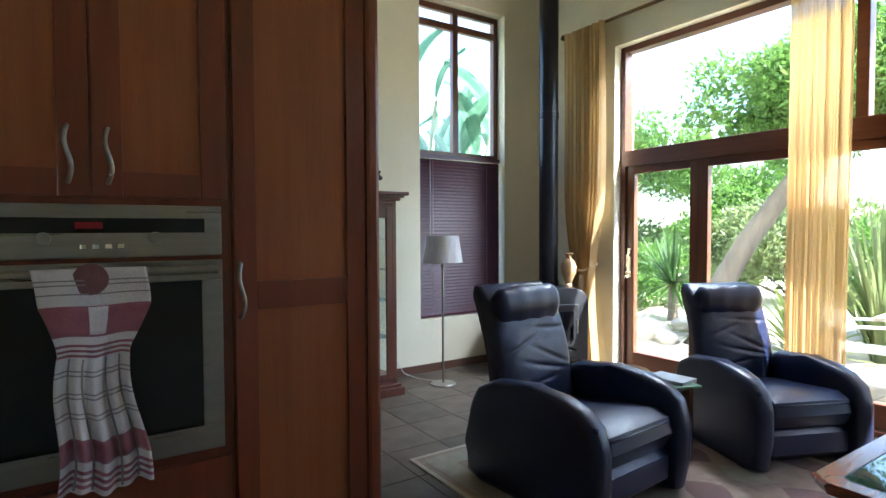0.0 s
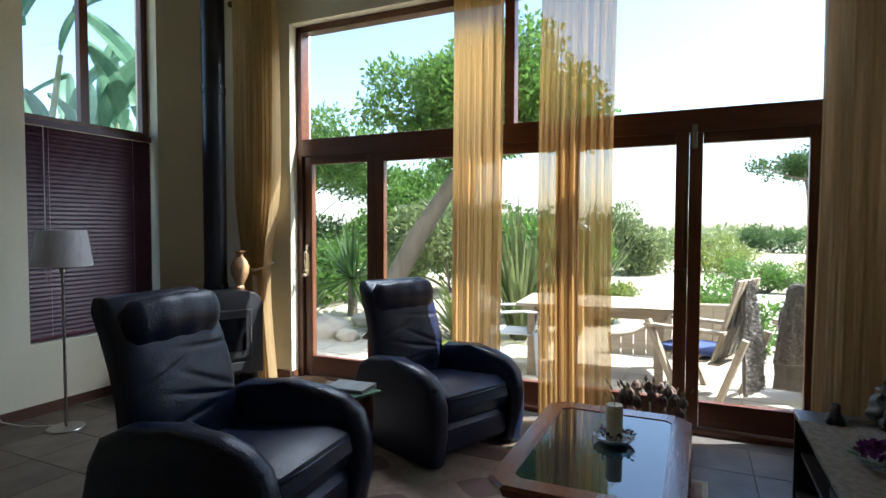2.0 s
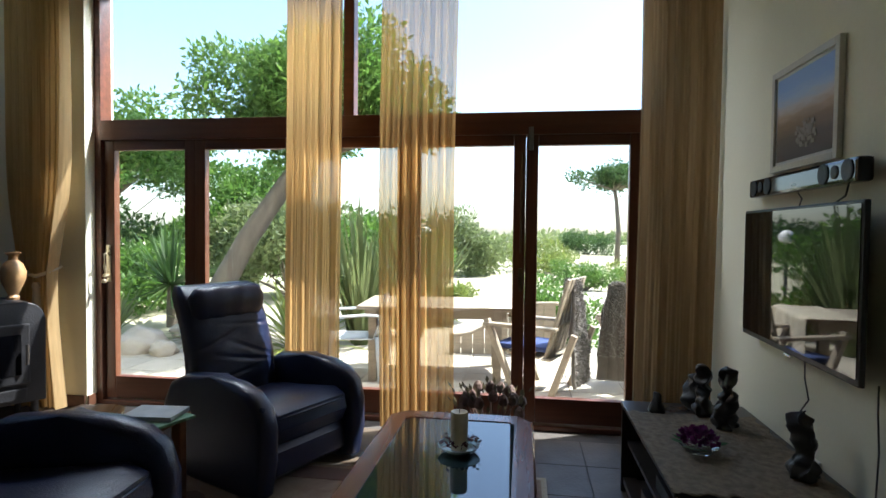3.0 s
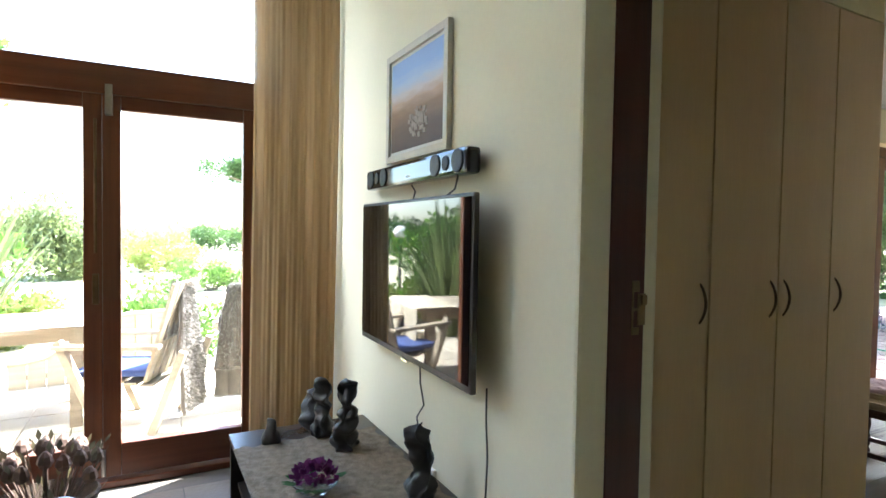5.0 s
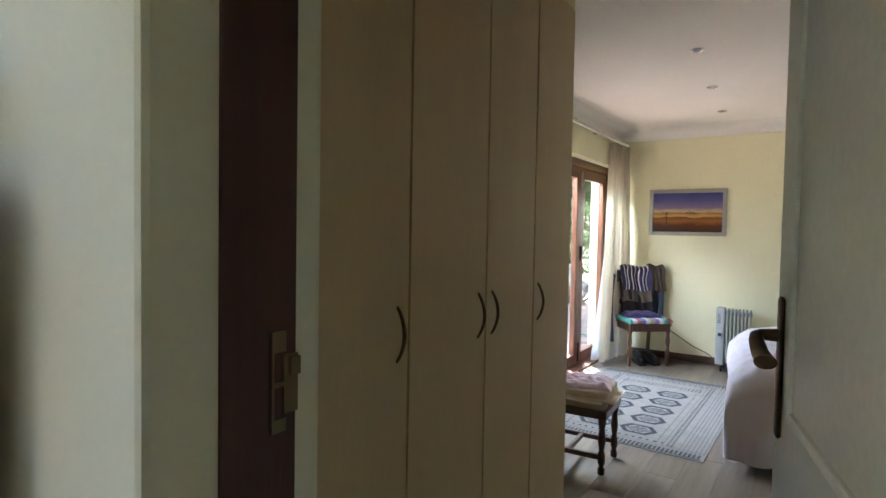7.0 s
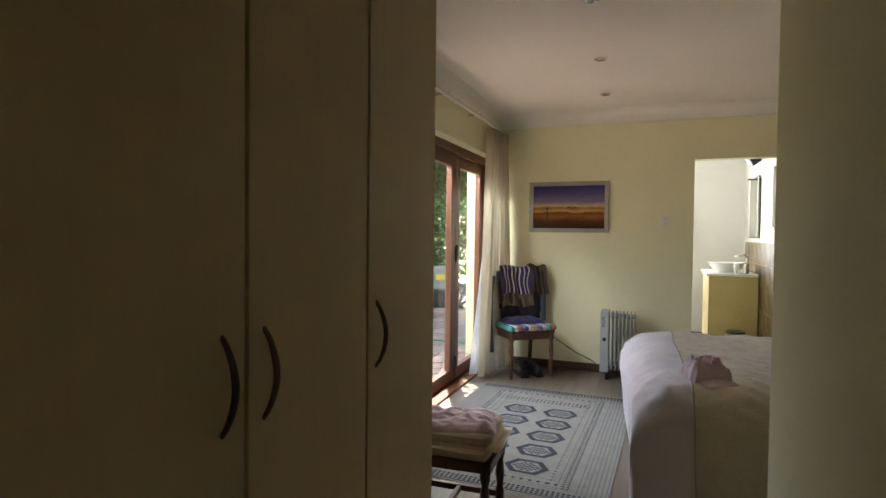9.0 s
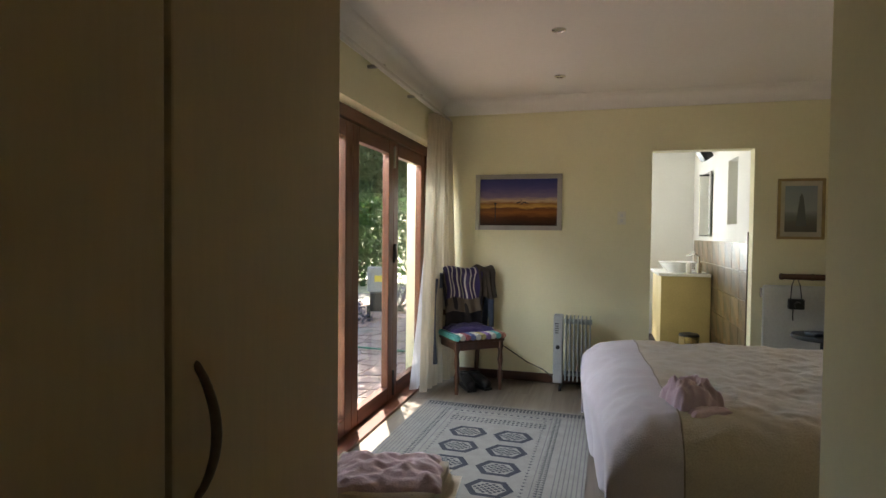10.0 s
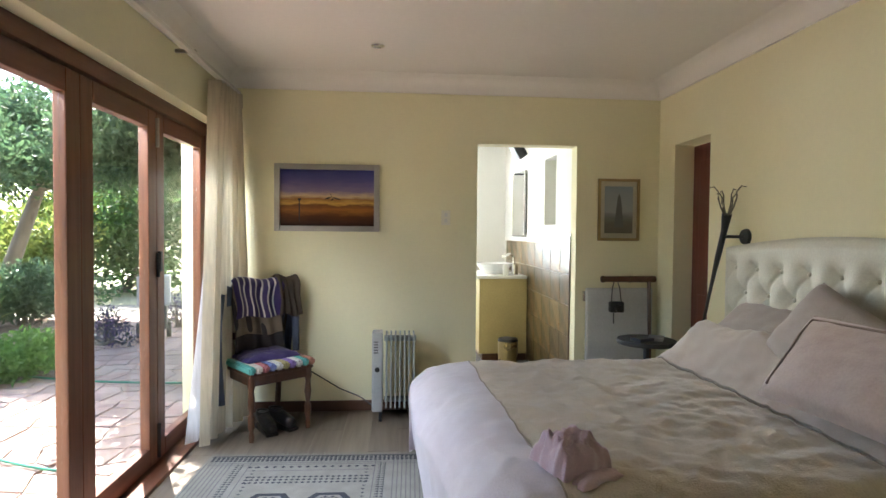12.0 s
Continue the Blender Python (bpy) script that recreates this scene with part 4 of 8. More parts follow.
curtain("curtain", 1.75, 2.15, SHEER_FULL, "sheer gold curtain hanging gathered to the floor", folds=5, seed=1, depth=0.03)
curtain("curtain", 0.95, 1.47, SHEER, "sheer gold curtain hanging gathered to the floor", folds=8, seed=2, depth=0.03)
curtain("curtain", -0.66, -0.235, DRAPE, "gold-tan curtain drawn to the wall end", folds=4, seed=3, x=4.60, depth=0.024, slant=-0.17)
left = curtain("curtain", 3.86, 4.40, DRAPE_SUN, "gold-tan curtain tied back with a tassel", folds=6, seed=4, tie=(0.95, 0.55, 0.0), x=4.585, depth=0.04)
bm = bmesh.new()
lathe(bm, [(0.02, 0.2), (0.03, 0.17), (0.022, 0.15), (0.034, 0.0), (0, 0.0)], 12, (4.55, 4.10, 0.78))
tube(bm, [(4.64, 4.24, 1.07), (4.545, 4.17, 1.04), (4.53, 4.08, 1.03), (4.56, 4.0, 1.06), (4.65, 3.98, 1.1)], 0.014, 8)
part("tie_back", bm, surface("cream_cord", (0.6, 0.55, 0.42), None, 0.8, 0, 30, 120, 0.5), left, "cream cord tie-back with tassel", True)

# ---- recliners ----
def recliner(name, m, label):
    root = thing(name, label, "armchair", m, "navy leather recliners")
    # x across, y towards the back, z up; front at y = -0.50
    seat = [(-0.46, 0.26), (-0.50, 0.34), (-0.48, 0.42), (-0.40, 0.455), (0.05, 0.40), (0.30, 0.38), (0.30, 0.28), (-0.30, 0.24)]
    part("seat", extrude_outline(bmesh.new(), seat, -0.275, 0.275, 0.035), LEATHER, root, smooth=True)
    rest = [(-0.43, 0.06), (-0.475, 0.10), (-0.475, 0.22), (-0.44, 0.255), (-0.36, 0.24), (-0.34, 0.08)]
    part("leg_rest", extrude_outline(bmesh.new(), rest, -0.275, 0.275, 0.03), LEATHER, root, smooth=True)

    def back(u, v, front):
        t = u * 2 - 1
        h = v
        w = 0.285 - 0.012 * h - 0.02 * (max(0, h - 0.88) / 0.12) ** 2
        y = 0.22 + 0.20 * h - 0.05 * math.sin(math.pi * h)
        thick = 0.092 * (1 - 0.6 * (max(0, h - 0.86) / 0.14) ** 2) * (1 - 0.35 * t ** 4)
        z = 0.38 + 0.665 * h
        wr = 0.006 * noise.noise(Vector((t * 2.2 + m[0][3], h * 4, 3))) + 0.003 * noise.noise(Vector((t * 3 + h * 4, h * 14 - t * 3, m[0][3])))
        if front:
            for h0, k, p in ((0.20, 0.06, -0.3), (0.33, -0.10, 0.2), (0.46, -0.20, 0.4), (0.58, 0.16, -0.4), (0.64, -0.05, 0.5)):
                wr += 0.011 * math.exp(-((h - h0 - k * t - 0.02 * t * t) / 0.016) ** 2) * math.exp(-((t - p) / 0.55) ** 2)
        return Vector((t * w, y + (thick * 0.9 + wr if not front else -thick + wr), z))

    bm = bmesh.new()
    nu, nv = 26, 84
    gf = [[bm.verts.new(back(u / nu, v / nv, True)) for v in range(nv + 1)] for u in range(nu + 1)]
    gb = [[bm.verts.new(back(u / nu, v / nv, False)) for v in range(nv + 1)] for u in range(nu + 1)]
    for u in range(nu):
        for v in range(nv):
            bm.faces.new((gf[u][v], gf[u + 1][v], gf[u + 1][v + 1], gf[u][v + 1]))
            bm.faces.new((gb[u][v], gb[u][v + 1], gb[u + 1][v + 1], gb[u + 1][v]))
    for v in range(nv):
        bm.faces.new((gf[0][v], gf[0][v + 1], gb[0][v + 1], gb[0][v]))
        bm.faces.new((gf[nu][v], gb[nu][v], gb[nu][v + 1], gf[nu][v + 1]))
    for u in range(nu):
        bm.faces.new((gf[u][nv], gf[u + 1][nv], gb[u + 1][nv], gb[u][nv]))
        bm.faces.new((gf[u][0], gb[u][0], gb[u + 1][0], gf[u + 1][0]))
    part("backrest", bm, LEATHER, root, smooth="all")
    bm = bmesh.new()
    tube(bm, [(-0.255 + 0.51 * k / 14, 0.280 - 0.012 * math.sin(math.pi * k / 14), 0.935 + 0.006 * math.sin(math.pi * k / 14)) for k in range(15)], lambda u: 0.068 * (0.55 + 0.45 * min(1, 9 * u, 9 * (1 - u)) ** 0.5) * (1 + 0.05 * math.sin(23 * u)), 20, 1.55)
    part("headrest", bm, LEATHER, root, "padded leather head cushion", "all")
    arm = [(-0.50, 0.03), (-0.535, 0.20), (-0.535, 0.38), (-0.50, 0.49), (-0.42, 0.555), (-0.30, 0.59), (-0.10, 0.60), (0.14, 0.58), (0.27, 0.52), (0.33, 0.42), (0.36, 0.20), (0.36, 0.03), (0.25, 0.0), (-0.38, 0.0)]
    for s in (-1, 1):
        x0, x1 = (0.28, 0.40) if s > 0 else (-0.40, -0.28)
        part("armrest", extrude_outline(bmesh.new(), arm, x0, x1, 0.045), LEATHER, root, smooth=True)
    part("piping", tube(bmesh.new(), [(-0.25, -0.485, 0.40), (-0.1, -0.492, 0.402), (0.1, -0.492, 0.402), (0.25, -0.485, 0.40)], 0.006, 6), LEATHER, root, smooth="all")
    return root


recliner("recliner", M4(2.535, 2.41, 0.0, 4) @ Matrix.Scale(1.06, 4), "navy-black leather recliner armchair with head cushion beside a rug")
recliner("recliner", M4(4.03, 2.08, 0.0, -24), "navy-black leather recliner armchair with head cushion by the window")

# ---- side table between the chairs ----
side = thing("side_table", "small wooden side table holding a bowl and magazines", "table", M4(3.17, 2.40, 0))
SIDE = wood("honey_wood", (0.17, 0.075, 0.033), (0.11, 0.048, 0.02), "x", 0.35, 0.3)
part("tabletop", box(bmesh.new(), -0.22, 0.22, -0.30, 0.30, 0.47, 0.50, 0.008), SIDE, side)
part("shelf", box(bmesh.new(), -0.18, 0.18, -0.26, 0.26, 0.16, 0.18, 0.004), SIDE, side)
for x in (-0.18, 0.18):
    for y in (-0.26, 0.26):
        part("leg", box(bmesh.new(), x - 0.025, x + 0.025, y - 0.025, y + 0.025, 0, 0.47, 0.006), SIDE, side)
bowl = tagged(part("wooden_bowl", lathe(bmesh.new(), [(0, 0), (0.06, 0), (0.13, 0.05), (0.135, 0.06), (0.125, 0.058), (0.055, 0.012), (0, 0.012)], 24), wood("bowl_wood", (0.25, 0.13, 0.05), (0.12, 0.06, 0.025), "x", 0.3, 0.4), smooth=True), "shallow turned wooden bowl on the side table", "bowl", "", "thing")
bowl.matrix_basis = M4(3.10, 2.40, 0.501)
r = random.Random(9)
for k, (x, y, w, h, th, col, lab) in enumerate(((3.24, 2.18, 0.21, 0.28, 0.014, (0.10, 0.22, 0.12), "green magazine on the side table"), (3.25, 2.19, 0.17, 0.24, 0.02, (0.35, 0.36, 0.36), "grey book on the side table"), (3.06, 2.59, 0.22, 0.20, 0.006, (0.36, 0.35, 0.32), "folded white newspaper on the side table"))):
    z = 0.501 + (0.015 if k == 1 else 0)
    bm = box(bmesh.new(), -w / 2, w / 2, -h / 2, h / 2, 0, th, 0.002)
    tagged(part("magazine", bm, surface("cover%d" % k, col, None, 0.4, 0, 12, 40, 0.02), m=M4(x, y, z, -20 + 25 * k)), lab, "magazine", "", "thing")

# ---- coffee table ----
ct = thing("coffee_table", "low cherry-wood coffee table with an inset glass top", "table", M4(3.10, 0.785, 0))
CTW = wood("red_table_wood", (0.24, 0.07, 0.03), (0.15, 0.04, 0.018), "x", 0.25, 0.5)


def octagon(hx, hy, c):
    return [(-hx + c, -hy), (hx - c, -hy), (hx, -hy + c), (hx, hy - c), (hx - c, hy), (-hx + c, hy), (-hx, hy - c), (-hx, -hy + c)]


bm = bmesh.new()
outer, inner = octagon(0.54, 0.345, 0.07), octagon(0.455, 0.265, 0.03)
rings = [[bm.verts.new((x, y, z)) for x, y in o] for o, z in ((inner, 0.445), (inner, 0.478), (outer, 0.480), (octagon(0.55, 0.355, 0.07), 0.468), (octagon(0.545, 0.35, 0.07), 0.45), (outer, 0.435))]
for a, b in zip(rings, rings[1:] + rings[:1]):
    for k in range(8):
        bm.faces.new((a[k], a[(k + 1) % 8], b[(k + 1) % 8], b[k]))
part("tabletop", bm, CTW, ct)
bm = bmesh.new()
a = [bm.verts.new((x, y, 0.466)) for x, y in octagon(0.454, 0.264, 0.03)]
b = [bm.verts.new((x, y, 0.474)) for x, y in octagon(0.454, 0.264, 0.03)]
bm.faces.new(a)
bm.faces.new(b)
part("glass_top", bm, plain("dark_table_glass", (0.02, 0.04, 0.046), 0.03, 0, 0.0, 2.0), ct, "blue-green glass inset")
part("apron", box(bmesh.new(), -0.45, 0.45, -0.27, 0.27, 0.33, 0.435, 0.006), CTW, ct)
for x in (-0.42, 0.42):
    for y in (-0.24, 0.24):
        part("leg", lathe(bmesh.new(), [(0, 0), (0.03, 0), (0.035, 0.03), (0.022, 0.08), (0.032, 0.18), (0.024, 0.26), (0.036, 0.3), (0.036, 0.34), (0, 0.34)], 12, (x, y, 0)), CTW, ct, smooth=True)
cdish = tagged(part("candle_dish", lathe(bmesh.new(), [(0, 0.0), (0.04, 0), (0.075, 0.012), (0.09, 0.03), (0.085, 0.032), (0.07, 0.016), (0, 0.008)], 24), plain("crystal_dish", (0.6, 0.7, 0.72), 0.08, 0, 0.6), smooth=True), "clear crystal dish under a candle", "dish", "", "thing")
cdish.matrix_basis = M4(3.17, 0.745, 0.475)
wreath = thing("flower_wreath", "small dark dried-flower ring around a candle", "wreath", M4(3.17, 0.745, 0.49))
bm = bmesh.new()
r = random.Random(3)
for k in range(60):
    an, rr = r.uniform(0, 6.28), r.uniform(0.04, 0.085)
    p = Vector((rr * math.cos(an), rr * math.sin(an), r.uniform(0.012, 0.035)))
    q = p + Vector((r.uniform(-1, 1), r.uniform(-1, 1), r.uniform(-0.1, 1))).normalized() * 0.022
    s = Vector((r.uniform(-1, 1), r.uniform(-1, 1), 0)).normalized() * 0.009
    vs = [bm.verts.new(c) for c in (p, (p + q) / 2 + s, q, (p + q) / 2 - s)]
    bm.faces.new(vs)
part("petals", bm, leaf_material("dark_petals", (0.05, 0.012, 0.03), (0.10, 0.04, 0.03)), wreath)["kind"] = "stuff"
candle = thing("pillar_candle", "cream pillar candle on a crystal dish", "candle", M4(3.17, 0.745, 0.487))
part("wax", lathe(bmesh.new(), [(0, 0), (0.036, 0), (0.037, 0.15), (0.034, 0.156), (0.02, 0.15), (0, 0.148)], 24), surface("cream_wax", (0.72, 0.66, 0.5), None, 0.45, 0, 5, 60, 0.05), candle, smooth=True)
part("wick", rod(bmesh.new(), (0, 0, 0.147), (0.002, 0, 0.165), 0.0015, seg=6), BLACKPLASTIC, candle)

# dried flower basket on the floor by the doors
fb = thing("flower_basket", "basket of dried proteas standing by the garden doors", "flower basket", M4(4.5, 0.68, 0))
part("basket", lathe(bmesh.new(), [(0, 0), (0.14, 0), (0.18, 0.14), (0.17, 0.15), (0.13, 0.02), (0, 0.02)], 20, (0, 0, 0), (1, 1.2)), surface("dark_wicker", (0.08, 0.05, 0.03), (0.04, 0.025, 0.015), 0.8, 0, 60, 150, 0.8), fb, smooth=True)
bm = bmesh.new()
r = random.Random(5)
for k in range(26):
    x, y = r.uniform(-0.15, 0.15), r.uniform(-0.2, 0.2)
    z = 0.22 + 0.16 * (1 - (x * x + y * y) / 0.08) * r.uniform(0.6, 1.1)
    tube(bm, [(x * 0.5, y * 0.5, 0.1), (x, y, z)], 0.004, 5)
    lathe(bm, [(0, -0.03), (0.022, -0.02), (0.034, 0.0), (0.026, 0.03), (0.008, 0.05), (0, 0.05)], 8, (x, y, z))
part("dried_flower", bm, surface("dried_protea", (0.10, 0.075, 0.05), (0.22, 0.13, 0.12), 0.8, 0, 9, 60, 0.3), fb)["kind"] = "stuff"
bm = bmesh.new()
for k in range(70):
    x, y, z = r.uniform(-0.2, 0.2), r.uniform(-0.26, 0.26), r.uniform(0.14, 0.40)
    d = Vector((x, y, 0.4)).normalized() * 0.06
    s = d.cross(Vector((r.uniform(-1, 1), r.uniform(-1, 1), 1))).normalized() * 0.012
    p = Vector((x, y, z))
    bm.faces.new([bm.verts.new(c) for c in (p, p + d / 2 + s, p + d, p + d / 2 - s)])
part("leaves", bm, leaf_material("dry_leaves", (0.06, 0.05, 0.03), (0.12, 0.10, 0.05)), fb)

# ---- television wall ----
pic = thing("framed_photograph", "framed aerial coast photograph in a pale wooden frame", "picture")
FRAME = surface("pale_frame", (0.60, 0.57, 0.48), (0.52, 0.49, 0.40), 0.5, 0, 3, 50, 0.1)


def seascape(name, top, mid, low, z0, z1, axis="X", island=None):
    """A photograph: bands of sky and land with cloudy edges, on the real flat print."""
    m, t, p = nodes_of(name)
    N, L = t.nodes.new, t.links.new
    co, sep, ns, mr, ramp, add = N("ShaderNodeTexCoord"), N("ShaderNodeSeparateXYZ"), N("ShaderNodeTexNoise"), N("ShaderNodeMapRange"), N("ShaderNodeValToRGB"), N("ShaderNodeMath")
    L(co.outputs["Object"], sep.inputs[0])
    mp = N("ShaderNodeMapping")
    mp.inputs["Scale"].default_value = (5, 5, 22)
    L(co.outputs["Object"], mp.inputs["Vector"])
    L(mp.outputs[0], ns.inputs["Vector"])
    ns.inputs["Scale"].default_value, ns.inputs["Detail"].default_value = 2.0, 6
    mr.inputs["From Min"].default_value, mr.inputs["From Max"].default_value = z0, z1
    L(sep.outputs["Z"], mr.inputs["Value"])
    sc = N("ShaderNodeMath")
    sc.operation = "MULTIPLY_ADD"
    sc.inputs[1].default_value, sc.inputs[2].default_value = 0.14, -0.07
    L(ns.outputs["Fac"], sc.inputs[0])
    add.operation = "ADD"
    L(mr.outputs[0], add.inputs[0])
    L(sc.outputs[0], add.inputs[1])
    e = ramp.color_ramp.elements
    e[0].position, e[0].color = 0.0, (*low[0], 1)
    e[1].position, e[1].color = 1.0, (*top[-1], 1)
    for pos, c in list(low[1:]) + list(mid) + list(top[:-1]):
        n = e.new(pos)
        n.color = (*c, 1)
    L(add.outputs[0], ramp.inputs[0])
    L(ramp.outputs[0], p.inputs["Base Color"])
    p.inputs["Roughness"].default_value = 0.45
    p.inputs["Specular IOR Level"].default_value = 0.2
    return m


bm = bmesh.new()
px0, px1, pz0, pz1 = 3.167, 3.735, 1.685, 2.15
for x0, x1, z0, z1 in ((px0, px0 + 0.03, pz0, pz1), (px1 - 0.03, px1, pz0, pz1), (px0 + 0.03, px1 - 0.03, pz0, pz0 + 0.03), (px0 + 0.03, px1 - 0.03, pz1 - 0.03, pz1)):
    box(bm, x0, x1, TVY + 0.001, TVY + 0.024, z0, z1, 0.003)
part("frame", bm, FRAME, pic)
part("mount", box(bmesh.new(), px0 + 0.03, px1 - 0.03, TVY + 0.002, TVY + 0.012, pz0 + 0.03, pz1 - 0.03), surface("mount_card", (0.66, 0.66, 0.62), None, 0.7, 0, 3, 60, 0.02), pic)
COAST = seascape("coast_print", [(0.72, (0.45, 0.55, 0.72)), (0.85, (0.32, 0.45, 0.75)), (0.30, 0.42, 0.72)], [(0.52, (0.50, 0.36, 0.25)), (0.62, (0.60, 0.55, 0.55))], [(0.10, 0.07, 0.06), (0.25, (0.16, 0.11, 0.08)), (0.42, (0.30, 0.20, 0.12))], pz0 + 0.045, pz1 - 0.045)
part("print", box(bmesh.new(), px0 + 0.045, px1 - 0.045, TVY + 0.013, TVY + 0.015, pz0 + 0.045, pz1 - 0.045), COAST, pic)
bm = bmesh.new()
r = random.Random(8)
for k in range(70):
    an, rr = r.uniform(0, 6.28), r.random() ** 0.6
    x, z = 3.42 + 0.085 * rr * math.cos(an), 1.825 + 0.06 * rr * math.sin(an)
    s = r.uniform(0.006, 0.014)
    box(bm, x - s, x + s, TVY + 0.0148, TVY + 0.0154 + 0.00004 * k, z - s * 0.7, z + s * 0.7)
part("town", bm, surface("print_town", (0.33, 0.27, 0.21), (0.20, 0.17, 0.13), 0.5, 0, 60, 120, 0), pic)

bar = thing("soundbar", "long black soundbar with round drivers mounted on the wall", "soundbar", M4(3.385, -0.655, 0, -1.3) @ M4(-3.385, 0.664, 0))
bm = box(bmesh.new(), 2.925, 3.885, TVY + 0.006, TVY + 0.060, 1.577, 1.664, 0.014)
part("body", bm, plain("gloss_black", (0.012, 0.012, 0.013), 0.07), bar)
for x in (2.985, 3.07, 3.15, 3.66, 3.74, 3.82):
    rr = 0.034 if x not in (3.07, 3.74) else 0.02
    drv = part("driver", rod(bmesh.new(), (x, TVY + 0.059, 1.622), (x, TVY + 0.0635, 1.622), rr, rr, 20), BLACKPLASTIC, bar)
    part("rim", lathe(bmesh.new(), [(rr, 0), (rr + 0.005, 0.002), (rr, 0.004)], 20), BLACKMETAL, drv, m=pose(x, TVY + 0.061, 1.622, -90, 0, 0))
part("mark", box(bmesh.new(), 3.37, 3.41, TVY + 0.0605, TVY + 0.0612, 1.600, 1.607), plain("silver_print", (0.6, 0.6, 0.6), 0.3), bar)

tv = thing("television", "flat black television mounted on the wall, reflecting the garden", "television", M4(3.36, -0.61, 0, -1.7) @ M4(-3.36, 0.61, 0))
part("body", box(bmesh.new(), 2.838, 3.887, -0.624, -0.604, 0.90, 1.513, 0.006), BLACKPLASTIC, tv)
part("screen", box(bmesh.new(), 2.852, 3.875, -0.6035, -0.6005, 0.925, 1.500), plain("screen_glass", (0.004, 0.004, 0.005), 0.025, 0, 0, 1.52), tv, "dark glossy screen")
part("bracket", box(bmesh.new(), 3.2, 3.5, TVY + 0.002, -0.624, 1.05, 1.35), BLACKMETAL, tv)
part("sensor", box(bmesh.new(), 3.34, 3.40, -0.618, -0.603, 0.888, 0.90, 0.003), CHROME, tv)
for pts, lab in (([(3.35, -0.665, 0.91), (3.36, -0.672, 0.8), (3.33, -0.675, 0.72), (3.38, -0.67, 0.66), (3.35, -0.67, 0.55), (3.4, -0.66, 0.50)], "thin black television cable hanging down the wall"), ([(2.885, -0.675, 0.9), (2.89, -0.678, 0.8), (2.878, -0.678, 0.68), (2.887, -0.678, 0.52), (2.874, -0.678, 0.36), (2.89, -0.675, 0.2), (2.9, -0.66, 0.05)], "thin grey cable hanging down the wall"), ([(3.44, -0.66, 1.575), (3.43, -0.672, 1.55), (3.44, -0.665, 1.51)], "short black cable between soundbar and television"), ([(3.05, -0.65, 1.575), (3.10, -0.668, 1.54), (3.17, -0.66, 1.51)], "short black cable between soundbar and television")):
    c = thing("cable", lab, "cable")
    part("wire", tube(bmesh.new(), pts, 0.0034, 6), plain("cable_dark", (0.09, 0.09, 0.085), 0.5), c, smooth="all")
for x, z in ((3.36, 0.42), (3.28, 0.42)):
    sock = tagged(part("wall_socket", box(bmesh.new(), x - 0.036, x + 0.036, TVY + 0.001, TVY + 0.014, z, z + 0.075, 0.004), plain("socket_white", (0.75, 0.75, 0.72), 0.4)), "white plastic wall socket", "socket", "", "thing")

ts = thing("media_cabinet", "dark media cabinet with an open front below a cloth", "cabinet", M4(0, 0, 0))
TS = surface("black_lacquer", (0.03, 0.026, 0.024), (0.05, 0.042, 0.036), 0.3, 0, 3, 50, 0.05)
part("top", box(bmesh.new(), 2.90, 3.98, -0.665, -0.045, 0.465, 0.49, 0.005), TS, ts)
part("bottom", box(bmesh.new(), 2.92, 3.96, -0.65, -0.06, 0.05, 0.08), TS, ts)
part("shelf", box(bmesh.new(), 2.92, 3.96, -0.65, -0.08, 0.26, 0.28), TS, ts)
for x in (2.905, 3.953):
    part("side", box(bmesh.new(), x, x + 0.022, -0.66, -0.05, 0.0, 0.465, 0.003), TS, ts)
part("back", box(bmesh.new(), 2.92, 3.96, -0.663, -0.65, 0.08, 0.465), TS, ts)
for x, z, w in ((3.2, 0.281, 0.40), (3.5, 0.081, 0.38)):
    dv = tagged(part("media_player", box(bmesh.new(), x - w / 2, x + w / 2, -0.42, -0.10, z, z + 0.06, 0.004), BLACKPLASTIC), "black media player on the cabinet shelf", "media player", "", "thing")
LACE = surface("lace_runner", (0.27, 0.225, 0.165), (0.13, 0.105, 0.075), 0.9, 0, 30, 110, 0.9)
lace = thing("lace_runner", "beige crocheted runner covering the media cabinet", "table runner")
def lace_at(u, v):
    x = 2.885 + 0.90 * u + 0.012 * math.sin(40 * v)
    y = -0.64 + 0.585 * v + 0.012 * math.sin(36 * u)
    z = 0.494 + 0.003 * math.sin(60 * u) * math.sin(50 * v)
    return Vector((x, y, z))
ob = part("cloth", sheet(bmesh.new(), lace_at, 60, 40), LACE, lace, smooth="all")
ob.modifiers.new("thick", "SOLIDIFY").thickness = 0.004

for k in range(30):
    x0 = 2.885 + 0.03 * k
    piece_bm = lathe(bmesh.new(), [(0.0, 0.0), (0.016, 0.0), (0.017, 0.003), (0.0, 0.0045)], 10, (x0 + 0.015, -0.052, 0.4915))
    part("scallop", piece_bm, LACE, lace)
STONE = surface("black_stone", (0.009, 0.009, 0.010), (0.018, 0.017, 0.017), 0.45, 0, 8, 60, 0.15)
